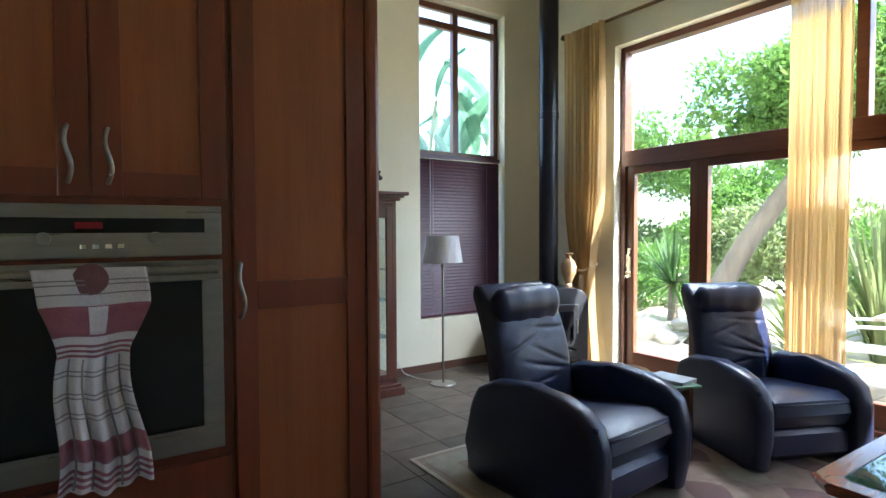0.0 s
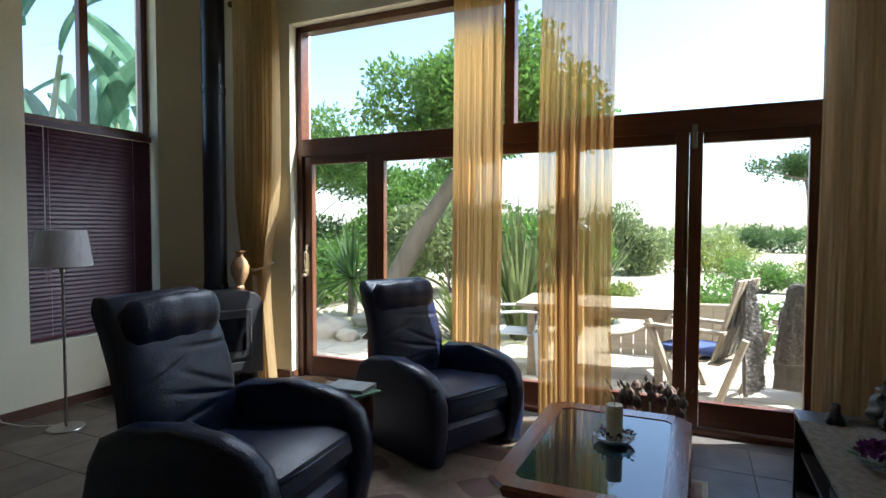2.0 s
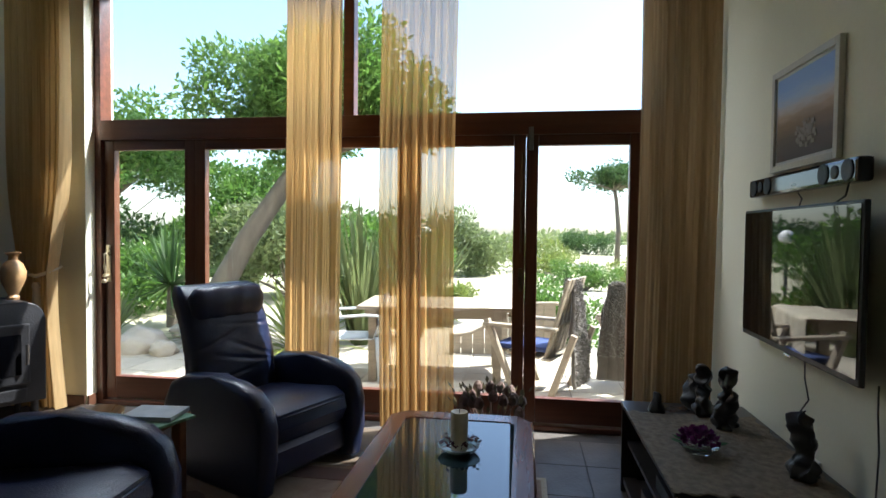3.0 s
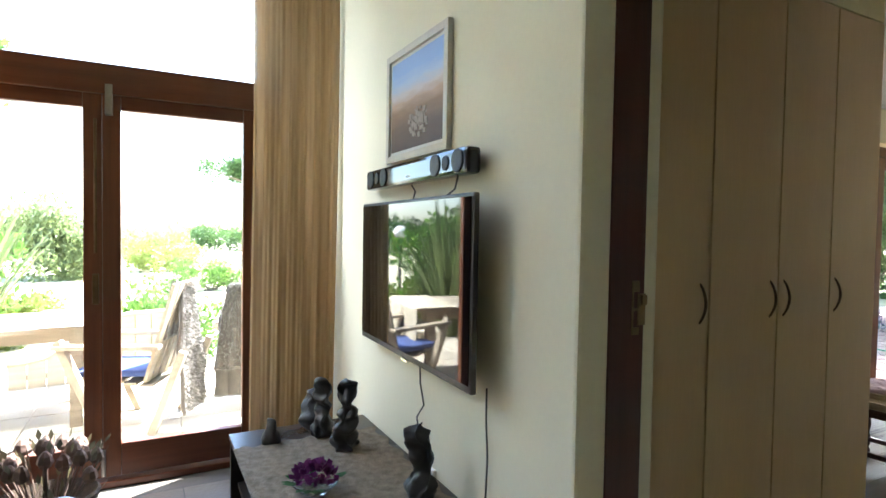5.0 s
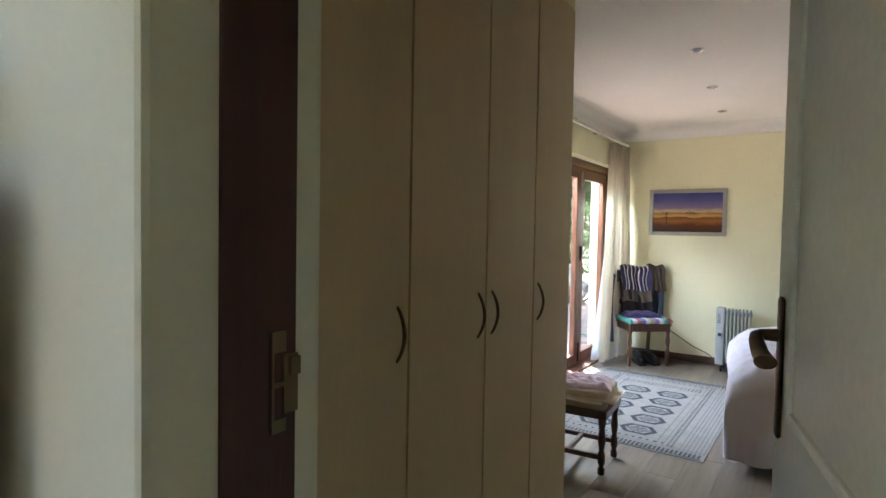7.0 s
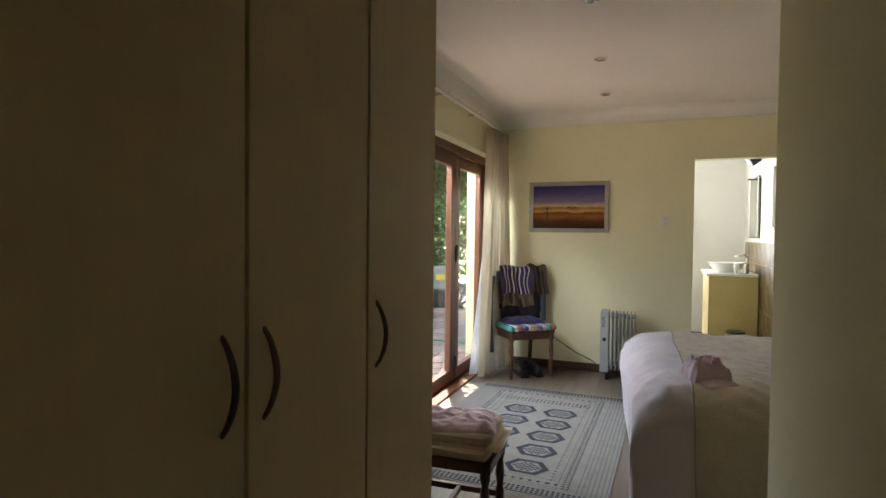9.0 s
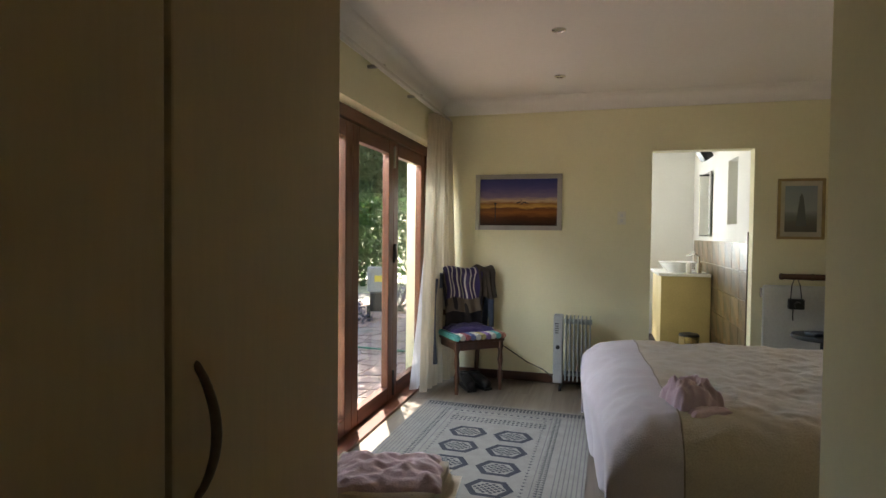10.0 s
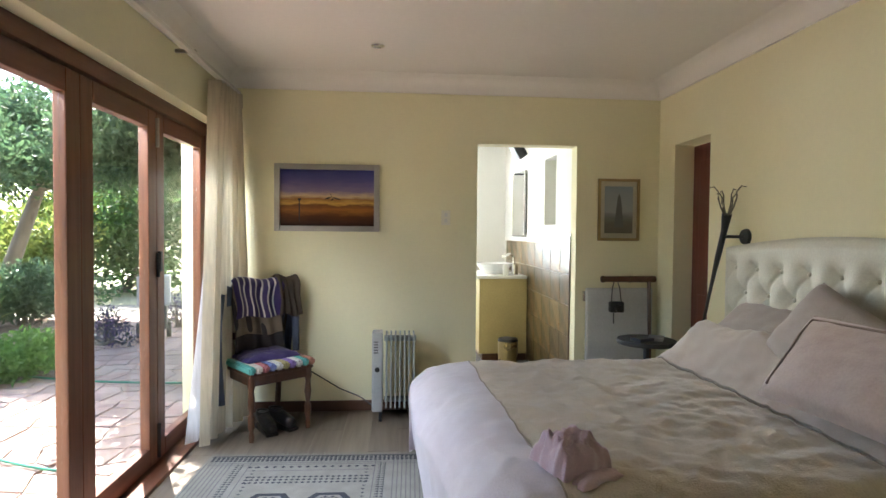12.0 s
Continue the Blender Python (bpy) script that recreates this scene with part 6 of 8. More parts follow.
for yy in (-0.69, -0.655, -0.62):
    for k in range(22):
        x = -0.335 + k * 0.032
        flat_poly(bm, [(x - 0.013, yy), (x, yy - 0.012), (x + 0.013, yy), (x, yy + 0.012)])
part("inner_border", bm, NAVYW, brug)["kind"] = "stuff"
for s_ in (-1, 1):
    for a in (0.37, 0.48, 0.505, 0.53, 0.555, 0.58, 0.605, 0.63):
        strips("line", [(s_ * a - 0.0028, s_ * a + 0.0028, -0.9, 0.9)], GREYW)
    for a in (0.775, 0.86, 0.885):
        strips("line", [(-0.62, 0.62, s_ * a - 0.003, s_ * a + 0.003)] if a > 0.8 else [(-0.36, 0.36, s_ * a - 0.003, s_ * a + 0.003)], GREYW)
    strips("end_band", [(-0.63, 0.63, s_ * 0.985 - 0.006, s_ * 0.985 + 0.006)], NAVYW)
for r_ in range(1, 6):
    for c_ in range(2):
        cx, cy = -0.155 + 0.31 * c_, -0.655 + r_ * 0.262
        bm = bmesh.new()
        O = [(cx - 0.135, cy), (cx - 0.075, cy - 0.098), (cx + 0.075, cy - 0.098), (cx + 0.135, cy), (cx + 0.075, cy + 0.098), (cx - 0.075, cy + 0.098)]
        I = [(cx + (x - cx) * 0.70, cy + (y - cy) * 0.70) for x, y in O]
        vo, vi = [bm.verts.new((x, y, Z)) for x, y in O], [bm.verts.new((x, y, Z)) for x, y in I]
        for k in range(6):
            bm.faces.new((vo[k], vo[(k + 1) % 6], vi[(k + 1) % 6], vi[k]))
        for k in range(-4, 5):
            for j in range(-3, 4):
                x, y = cx + k * 0.019, cy + j * 0.0165
                if (k + j) % 2 == 0 and abs(k * 0.019) + abs(j * 0.0165) * 0.62 < 0.084:
                    flat_poly(bm, [(x - 0.0135, y), (x, y - 0.0115), (x + 0.0135, y), (x, y + 0.0115)])
        part("diamond", bm, NAVYW, brug)
bm = bmesh.new()
for k in range(40):
    for s in (-1, 1):
        y = -0.82 + k * 0.042
        flat_poly(bm, [(s * 0.325 - 0.012, y - 0.006), (s * 0.325 + 0.012, y - 0.006), (s * 0.325, y + 0.009)])
part("dots", bm, NAVYW, brug)["kind"] = "stuff"
bm = bmesh.new()
r = random.Random(2)
for k in range(150):
    for s in (-1, 1):
        x = -0.64 + k * 0.00858
        flat_poly(bm, [(x, s * 1.0), (x + 0.004, s * 1.0), (x + 0.004 + r.uniform(-0.008, 0.008), s * (1.035 + r.uniform(-0.01, 0.012))), (x + r.uniform(-0.006, 0.006), s * 1.035)], 0.004)
part("fringe", bm, IVORY, brug)["kind"] = "stuff"

# ---- chair with clothes ----
chM = M4(3.385, -6.635, 0, 180 + 39.5)
chair = thing("bedroom_chair", "old turned-leg wooden chair with a striped crocheted seat", "chair", chM)
CHW = wood("brown_oak", (0.105, 0.044, 0.02), (0.06, 0.026, 0.012), "z", 0.38, 0.3)
legc = [(0, 0), (0.016, 0), (0.02, 0.04), (0.014, 0.07), (0.023, 0.10), (0.023, 0.16), (0.014, 0.19), (0.024, 0.26), (0.017, 0.34), (0.025, 0.37), (0.025, 0.43), (0, 0.43)]
for x in (-0.21, 0.21):
    part("leg", lathe(bmesh.new(), legc, 12, (x, -0.20, 0)), CHW, chair, smooth=True)
    part("back_leg", tube(bmesh.new(), [(x * 0.92, 0.22, 0), (x * 0.92, 0.19, 0.3), (x * 0.92, 0.18, 0.45), (x * 0.92, 0.19, 0.75), (x * 0.92, 0.215, 0.98)], 0.021, 8), CHW, chair, smooth=True)
for x0, x1, y0, y1 in ((-0.21, 0.21, -0.215, -0.185), (-0.22, -0.19, -0.18, 0.19), (0.19, 0.22, -0.18, 0.19), (-0.19, 0.19, 0.175, 0.2)):
    part("apron", box(bmesh.new(), x0, x1, y0, y1, 0.37, 0.43, 0.004), CHW, chair)
part("seat", box(bmesh.new(), -0.235, 0.235, -0.235, 0.205, 0.43, 0.455, 0.01), CHW, chair)
for z, dy in ((0.62, 0.183), (0.80, 0.193), (0.94, 0.208)):
    part("back_rail", box(bmesh.new(), -0.19, 0.19, dy - 0.012, dy + 0.012, z, z + 0.05, 0.005), CHW, chair)
cols = [(0.12, 0.42, 0.38), (0.62, 0.60, 0.54), (0.42, 0.14, 0.16), (0.16, 0.20, 0.42), (0.60, 0.60, 0.55), (0.42, 0.36, 0.16), (0.25, 0.16, 0.40), (0.60, 0.58, 0.52), (0.14, 0.40, 0.36), (0.40, 0.18, 0.12)]
seatpad = thing("crochet_seat_pad", "multicoloured crocheted pad on the chair seat", "cushion", chM)
for k, c in enumerate(cols):
    x0 = -0.245 + 0.049 * k
    bm = box(bmesh.new(), x0, x0 + 0.0485, -0.25, 0.19, 0.456, 0.505)
    bmesh.ops.bevel(bm, geom=bm.edges[:], offset=0.012, segments=2, affect="EDGES")
    part("stripe", bm, surface("yarn%d" % k, c, tuple(v * 0.8 for v in c), 0.95, 0, 40, 120, 0.8), seatpad, smooth=True)
DENIM = surface("grey_blue_wool", (0.085, 0.11, 0.17), (0.06, 0.08, 0.13), 0.95, 0, 12, 150, 0.4, sheen=0.2)
PURPLE = surface("purple_cotton", (0.045, 0.028, 0.13), (0.03, 0.02, 0.10), 0.95, 0, 12, 150, 0.4, sheen=0.2)
OLIVE = surface("brown_wool", (0.06, 0.045, 0.03), None, 0.95, 0, 12, 150, 0.5)
tagged(part("folded_jersey", crumpled(bmesh.new(), 0.20, 0.14, 0.05, 12, 26, 0.8), PURPLE, smooth="all", m=chM @ M4(0, 0.02, 0.504)), "purple-blue jersey folded on the chair seat", "garment", "", "thing")


def draped(name, label, mat, x0, x1, front, back, stripes=None, lift=0.0, wid=0.0):
    """Clothing hung over the chair's back."""
    root = thing(name, label, "garment", chM)

    def fn(u, v):
        x = x0 + (x1 - x0) * u + 0.012 * math.sin(9 * v + 3 * u)
        s = -front + (front + back) * v
        zt = 1.0 + lift + 0.012 * math.sin(7 * u)
        if s < -0.03:
            y, z = 0.165 - lift + 0.30 * (s + 0.03) * 0.25 - 0.012 * math.sin(20 * u), zt + s
        elif s < 0.05:
            a = (s + 0.03) / 0.08 * math.pi
            y, z = 0.21 - (0.045 + lift) * math.cos(a), zt - 0.03 + (0.035 + lift) * math.sin(a)
        else:
            y, z = 0.255 + lift + 0.02 * math.sin(16 * u), zt - (s - 0.02)
        return Vector((x * (1 + wid * max(0, -s)), y - 0.85 * x * x, z))

    ob = part("cloth", sheet(bmesh.new(), fn, 40, 50), mat, root, smooth="all")
    ob.modifiers.new("thick", "SOLIDIFY").thickness = 0.006
    if stripes:
        for u0 in stripes:
            part("stripe", sheet(bmesh.new(), lambda u, v: fn(u0 + 0.034 * u, v * 0.62) + Vector((0, -0.005 if v * 0.62 * (front + back) < front else 0.0, 0.003)), 2, 40), WHITEW, root, smooth="all")
    return root


WHITEW = surface("white_stripe", (0.74, 0.72, 0.72), None, 0.95, 0, 20, 120, 0.3)
draped("blue_jacket", "grey-blue jacket hung over the chair back", DENIM, -0.33, 0.30, 0.14, 0.62, wid=0.12)
draped("beige_shirt", "beige and dark layered clothes over the chair back", surface("beige_cloth", (0.20, 0.16, 0.12), (0.12, 0.10, 0.08), 0.95, 0, 9, 120, 0.3), -0.18, 0.18, 0.36, 0.2, None, 0.008)
draped("dark_trousers", "dark trousers with a pale band over the chair back", surface("dark_cloth", (0.03, 0.026, 0.03), None, 0.95, 0, 9, 120, 0.3), -0.19, 0.19, 0.47, 0.2, None, 0.003)
draped("striped_shirt", "purple shirt with white stripes over the chair back", PURPLE, -0.18, 0.18, 0.25, 0.2, [0.10, 0.22, 0.34, 0.46, 0.58, 0.70, 0.82], 0.024)
draped("brown_cardigan", "dark brown cardigan over the chair corner", OLIVE, 0.15, 0.30, 0.26, 0.5, None, 0.03)
tube_root = thing("jacket_sleeve", "grey-blue sleeve hanging beside the chair", "garment", chM)
part("cloth", tube(bmesh.new(), [(-0.28, 0.13, 0.95), (-0.32, 0.09, 0.75), (-0.33, 0.06, 0.5), (-0.32, 0.03, 0.22)], lambda u: 0.055 - 0.01 * u, 12, 0.6), DENIM, tube_root, smooth="all")
tube_root = thing("jacket_sleeve", "dark grey-blue sleeve hanging beside the chair", "garment", chM)
part("cloth", tube(bmesh.new(), [(0.26, 0.14, 0.93), (0.285, 0.11, 0.75), (0.28, 0.09, 0.5)], lambda u: 0.045 - 0.01 * u, 12, 0.6), DENIM, tube_root, smooth="all")
for k, dx in enumerate((-0.06, 0.06)):
    shoe = thing("black_shoe", "black leather lace-up shoe on the floor under the chair", "shoe", chM @ M4(dx + 0.02, -0.06, 0, 8 * (k * 2 - 1)), "pair of black shoes")
    part("sole", extrude_outline(bmesh.new(), [(-0.14, 0.0), (-0.145, 0.02), (0.13, 0.025), (0.135, 0.0)], -0.042, 0.042, 0.006), BLACKPLASTIC, shoe)
    bm = bmesh.new()
    tube(bm, [(0, -0.13, 0.045), (0, -0.09, 0.055), (0, -0.02, 0.07), (0, 0.06, 0.085), (0, 0.12, 0.08)], lambda u: 0.034 + 0.012 * math.sin(math.pi * u), 12, 1.0)
    lathe(bm, [(0.03, 0.06), (0.042, 0.09), (0.044, 0.125), (0.036, 0.125), (0.03, 0.08), (0, 0.07)], 12, (0, 0.07, 0), (1, 1.4))
    part("upper", bm, surface("shoe_leather%d" % k, (0.02, 0.018, 0.018), None, 0.35, 0, 9, 90, 0.2), shoe, smooth="all")
    part("laces", tube(bmesh.new(), [(-0.02, -0.05, 0.10), (0.02, -0.035, 0.106), (-0.02, -0.02, 0.112), (0.02, -0.005, 0.118)], 0.003, 5), BLACKPLASTIC, shoe)

# ---- oil heater ----
ht = thing("oil_heater", "white oil-filled radiator heater with grey control box", "heater", M4(2.485, -6.80, 0))
HEAT = surface("heater_white", (0.40, 0.42, 0.41), None, 0.4, 0, 4, 60, 0.04)
fin = bmesh.new()
box(fin, -0.006, 0.006, -0.075, 0.075, 0.09, 0.645, 0.005)
rod(fin, (-0.017, 0, 0.60), (0.017, 0, 0.60), 0.022)
rod(fin, (-0.017, 0, 0.14), (0.017, 0, 0.14), 0.022)
fin_mesh = mesh_of("fin", fin, HEAT)
for k in range(7):
    piece("fin", fin_mesh, ht, M4(-0.145 + 0.034 * k, 0, 0))
part("control_box", box(bmesh.new(), 0.085, 0.165, -0.07, 0.07, 0.06, 0.655, 0.012), surface("heater_grey", (0.45, 0.46, 0.45), None, 0.45, 0, 4, 60, 0.04), ht, "grey control box")
for k in range(5):
    part("vent_slot", box(bmesh.new(), 0.12, 0.15, 0.0695, 0.0712, 0.50 + 0.02 * k, 0.508 + 0.02 * k), BLACKPLASTIC, ht)
part("knob", rod(bmesh.new(), (0.125, 0.069, 0.38), (0.125, 0.085, 0.38), 0.018), BLACKPLASTIC, ht)
for x in (-0.12, 0.10):
    for y in (-0.09, 0.09):
        part("castor", rod(bmesh.new(), (x - 0.012, y, 0.022), (x + 0.012, y, 0.022), 0.022), BLACKPLASTIC, ht)
    part("foot_bar", box(bmesh.new(), x - 0.012, x + 0.012, -0.1, 0.1, 0.04, 0.065, 0.004), BLACKPLASTIC, ht)
c = thing("heater_cable", "black heater cable sagging along the skirting", "cable")
part("wire", tube(bmesh.new(), [(2.65, -6.78, 0.10), (2.75, -6.88, 0.14), (2.9, -6.92, 0.19), (3.05, -6.93, 0.28), (3.25, -6.94, 0.40), (3.33, -6.95, 0.44)], 0.005, 6), BLACKPLASTIC, c, smooth=True)

# ---- pictures and switch ----
p1 = thing("beach_photograph", "wide sunset beach photograph in a silver-grey frame", "picture")
SILV = surface("silver_frame", (0.42, 0.40, 0.36), (0.34, 0.32, 0.28), 0.4, 0.4, 5, 70, 0.1)
ax0, ax1, az0, az1 = 2.607, 3.403, 1.398, 1.912
bm = bmesh.new()
for x0, x1, z0, z1 in ((ax0, ax0 + 0.042, az0, az1), (ax1 - 0.042, ax1, az0, az1), (ax0 + 0.042, ax1 - 0.042, az0, az0 + 0.042), (ax0 + 0.042, ax1 - 0.042, az1 - 0.042, az1)):
    box(bm, x0, x1, SY + 0.001, SY + 0.026, z0, z1, 0.004)
part("frame", bm, SILV, p1)
BEACH = seascape("beach_print", [(0.62, (0.22, 0.16, 0.25)), (0.80, (0.09, 0.08, 0.22)), (0.045, 0.05, 0.19)], [(0.40, (0.62, 0.36, 0.08)), (0.47, (0.30, 0.14, 0.04)), (0.53, (0.58, 0.42, 0.25))], [(0.025, 0.010, 0.006), (0.18, (0.10, 0.032, 0.010)), (0.28, (0.30, 0.12, 0.025)), (0.36, (0.16, 0.06, 0.02))], az0 + 0.042, az1 - 0.042)
part("print", box(bmesh.new(), ax0 + 0.042, ax1 - 0.042, SY + 0.006, SY + 0.010, az0 + 0.042, az1 - 0.042), BEACH, p1)
INK = plain("print_dark", (0.02, 0.018, 0.02), 0.35)
bm = bmesh.new()
box(bm, 3.213, 3.221, SY + 0.0102, SY + 0.0108, 1.475, 1.635)
box(bm, 3.205, 3.229, SY + 0.0102, SY + 0.0108, 1.635, 1.650)
part("post_silhouette", bm, INK, p1)
for a, b in (((2.90, 1.64), (2.97, 1.66)), ((2.97, 1.66), (2.985, 1.69)), ((2.97, 1.66), (3.03, 1.645)), ((2.95, 1.655), (2.985, 1.63))):
    mx, mz = (a[0] + b[0]) / 2, (a[1] + b[1]) / 2
    bm = bmesh.new()
    bm.faces.new([bm.verts.new((x, SY + 0.0105, z)) for x, z in (a, (mx, mz + 0.008), b, (mx, mz - 0.006))])
    part("wing_silhouette", bm, INK, p1)
p2 = thing("lighthouse_print", "small framed lighthouse painting in a gold frame", "picture")
GOLD = surface("gold_frame", (0.40, 0.30, 0.14), (0.25, 0.18, 0.09), 0.35, 0.7, 12, 80, 0.2)
bx0, bx1, bz0, bz1 = 0.526, 0.869, 1.343, 1.839
bm = bmesh.new()
for x0, x1, z0, z1 in ((bx0, bx0 + 0.022, bz0, bz1), (bx1 - 0.022, bx1, bz0, bz1), (bx0 + 0.022, bx1 - 0.022, bz0, bz0 + 0.022), (bx0 + 0.022, bx1 - 0.022, bz1 - 0.022, bz1)):
    box(bm, x0, x1, SY + 0.001, SY + 0.022, z0, z1, 0.004)
part("frame", bm, GOLD, p2)
part("mount", box(bmesh.new(), bx0 + 0.022, bx1 - 0.022, SY + 0.003, SY + 0.008, bz0 + 0.022, bz1 - 0.022), surface("cream_mount", (0.52, 0.48, 0.36), None, 0.7, 0, 4, 60, 0.02), p2)
LH = seascape("lighthouse_sky", [(0.6, (0.30, 0.33, 0.32)), (0.85, (0.26, 0.30, 0.31)), (0.22, 0.27, 0.29)], [(0.36, (0.20, 0.21, 0.19)), (0.45, (0.33, 0.35, 0.33))], [(0.10, 0.10, 0.075), (0.2, (0.14, 0.13, 0.10))], bz0 + 0.06, bz1 - 0.06)
part("print", box(bmesh.new(), bx0 + 0.055, bx1 - 0.055, SY + 0.0085, SY + 0.0105, bz0 + 0.06, bz1 - 0.06), LH, p2)
bm = bmesh.new()
vs = [bm.verts.new((x, SY + 0.0112, z)) for x, z in ((0.655, 1.45), (0.735, 1.45), (0.712, 1.65), (0.708, 1.69), (0.695, 1.72), (0.682, 1.69), (0.676, 1.65))]
bm.faces.new(vs)
part("tower", bm, plain("tower_grey", (0.10, 0.11, 0.10), 0.4), p2)
sw = thing("light_switch", "white plastic double light switch on the wall", "light switch")
part("plate", box(bmesh.new(), 2.055, 2.125, SY + 0.001, SY + 0.010, 1.455, 1.57, 0.003), plain("switch_white", (0.74, 0.71, 0.58), 0.4), sw)
for z in (1.475, 1.52):
    part("rocker", box(bmesh.new(), 2.078, 2.102, SY + 0.010, SY + 0.0135, z, z + 0.03, 0.002), plain("switch_rocker", (0.66, 0.65, 0.60), 0.4), sw)

for x, y in ((2.60, -6.27), (2.55, -5.27), (2.50, -4.24), (2.3, -3.2)):
    dl = thing("downlight", "small recessed ceiling downlight with metal ring", "downlight", M4(x, y, LOW), "recessed downlights")
    part("ring", lathe(bmesh.new(), [(0.030, -0.001), (0.043, -0.002), (0.043, -0.008), (0.033, -0.011), (0.028, -0.006)], 24), CHROME, dl, smooth=True)
    part("lamp", lathe(bmesh.new(), [(0, -0.004), (0.029, -0.004), (0.027, -0.0015), (0, -0.001)], 20), plain("lamp_lens", (0.55, 0.53, 0.5), 0.2), dl, smooth=True)

# ---- bedroom curtain and track ----
track = thing("curtain_track", "white curtain track along the cornice", "curtain track")
part("rail", box(bmesh.new(), 3.63, 3.66, -6.9, -4.0, 2.40, 2.425, 0.004), plain("track_white", (0.66, 0.63, 0.56), 0.4), track)
for y in (-4.4, -5.2, -6.0):
    part("bracket", box(bmesh.new(), 3.64, BX, y - 0.012, y + 0.012, 2.425, 2.445, 0.003), plain("bracket_white", (0.5, 0.47, 0.4), 0.4), track)
LINEN = cloth_through("cream_linen", (0.66, 0.60, 0.46), 0.35, 0.0)
LINING = cloth_through("white_lining", (0.78, 0.78, 0.80), 0.45, 0.05)
bc = thing("bedroom_curtain", "cream linen curtain with white lining drawn beside the doors", "curtain")


def bc_fn(u, v):
    z = 0.03 + 2.37 * v
    w = 0.44 + 0.20 * (1 - v)
    y = -6.90 + w * u + 0.05 * (1 - v) * u
    d = 0.045 * math.sin(2 * math.pi * 6 * u + 0.7 * v) + 0.018 * math.sin(2 * math.pi * 11 * u + 2)
    return Vector((3.695 + 0.7 * d - (0.05 + 0.10 * (1 - v)) * (1 - u) ** 1.4, y, z))


part("cloth", sheet(bmesh.new(), bc_fn, 100, 30), LINEN, bc, smooth="all")
part("heading", sheet(bmesh.new(), lambda u, v: bc_fn(u, 0.955 + 0.045 * v) + Vector((-0.008, 0, 0)), 100, 4), LINEN, bc, smooth="all")
part("lining", sheet(bmesh.new(), lambda u, v: Vector((3.70 + 0.09 * (1 - v) * u + 0.02 * math.sin(14 * u + 2 * v), -6.55 + (0.06 + 0.24 * (1 - v) ** 1.3) * u, 0.03 + 1.75 * v)), 40, 24), LINING, bc, "white lining blowing outwards", "all")

# ---- corner behind the bed ----
panel_w = tagged(part("white_panel_heater", box(bmesh.new(), 0.42, 0.965, SY + 0.012, SY + 0.05, 0.30, 0.965, 0.012), surface("panel_white", (0.66, 0.66, 0.62), None, 0.45, 0, 3, 50, 0.05)), "white flat panel heater mounted low on the wall", "panel heater", "", "thing")
clip = tagged(part("panel_switch", box(bmesh.new(), 0.967, 0.985, SY + 0.005, SY + 0.03, 0.86, 0.94, 0.003), CHROME), "small chrome switch beside the panel heater", "switch", "", "thing")
st = thing("walking_stick", "carved brown wooden walking stick leaning on the wall", "walking stick")
part("shaft", rod(bmesh.new(), (0.455, -6.86, 0), (0.47, -6.885, 1.03), 0.012, 0.014), DARKWOOD, st)
part("crook", rod(bmesh.new(), (0.42, -6.885, 1.04), (0.86, -6.885, 1.04), 0.026, 0.022, 14), wood("carved_brown", (0.13, 0.055, 0.025), (0.07, 0.03, 0.015), "x", 0.4, 0.2), st, "thick carved wooden handle")
for x in (0.44, 0.62, 0.84):
    part("band", rod(bmesh.new(), (x, -6.885, 1.04), (x + 0.012, -6.885, 1.04), 0.028, 0.028, 14), BRONZE, st)
cm = thing("hanging_camera", "black camera hanging by its strap from the stick", "camera", M4(0.745, -6.86, 0.80))
part("strap", tube(bmesh.new(), [(0.04, 0, 0.06), (0.03, -0.01, 0.17), (0.0, -0.02, 0.262), (-0.03, -0.01, 0.17), (-0.04, 0, 0.06)], 0.008, 6, 0.4), BLACKPLASTIC, cm)
part("body", box(bmesh.new(), -0.055, 0.055, -0.03, 0.03, -0.02, 0.065, 0.012), BLACKPLASTIC, cm)
part("lens", rod(bmesh.new(), (0, 0.03, 0.02), (0, 0.075, 0.015), 0.028, 0.026, 16), BLACKPLASTIC, cm)
part("strap_end", tube(bmesh.new(), [(0.02, 0, -0.02), (0.025, 0.01, -0.07), (0.02, 0, -0.11)], 0.005, 6), BLACKPLASTIC, cm)
rt = thing("bedside_table", "small round black bedside table", "table", M4(0.70, -6.42, 0))
part("top", lathe(bmesh.new(), [(0, 0.62), (0.20, 0.62), (0.205, 0.635), (0.20, 0.65), (0, 0.65)], 32), BLACKMETAL, rt, smooth=True)
part("column", rod(bmesh.new(), (0, 0, 0.02), (0, 0, 0.62), 0.02), BLACKMETAL, rt)
part("foot", lathe(bmesh.new(), [(0, 0), (0.14, 0), (0.13, 0.02), (0, 0.03)], 24), BLACKMETAL, rt, smooth=True)
for k, (dx, dy, cc) in enumerate(((0.05, 0.05, (0.04, 0.05, 0.07)), (-0.06, 0.02, (0.25, 0.26, 0.27)))):
    tagged(part("small_book", box(bmesh.new(), -0.07, 0.07, -0.05, 0.05, 0, 0.022, 0.003), surface("book%d" % k, cc, None, 0.5), m=M4(0.70 + dx, -6.42 + dy, 0.651 , 20 + 40 * k)), "small book on the bedside table", "book", "", "thing")
torch = thing("wall_sconce", "black iron torch-shaped wall sconce with curled prongs", "wall lamp")
part("wall_plate", rod(bmesh.new(), (WX, -5.83, 1.385), (WX + 0.018, -5.83, 1.385), 0.05, 0.045, 20), BLACKMETAL, torch)
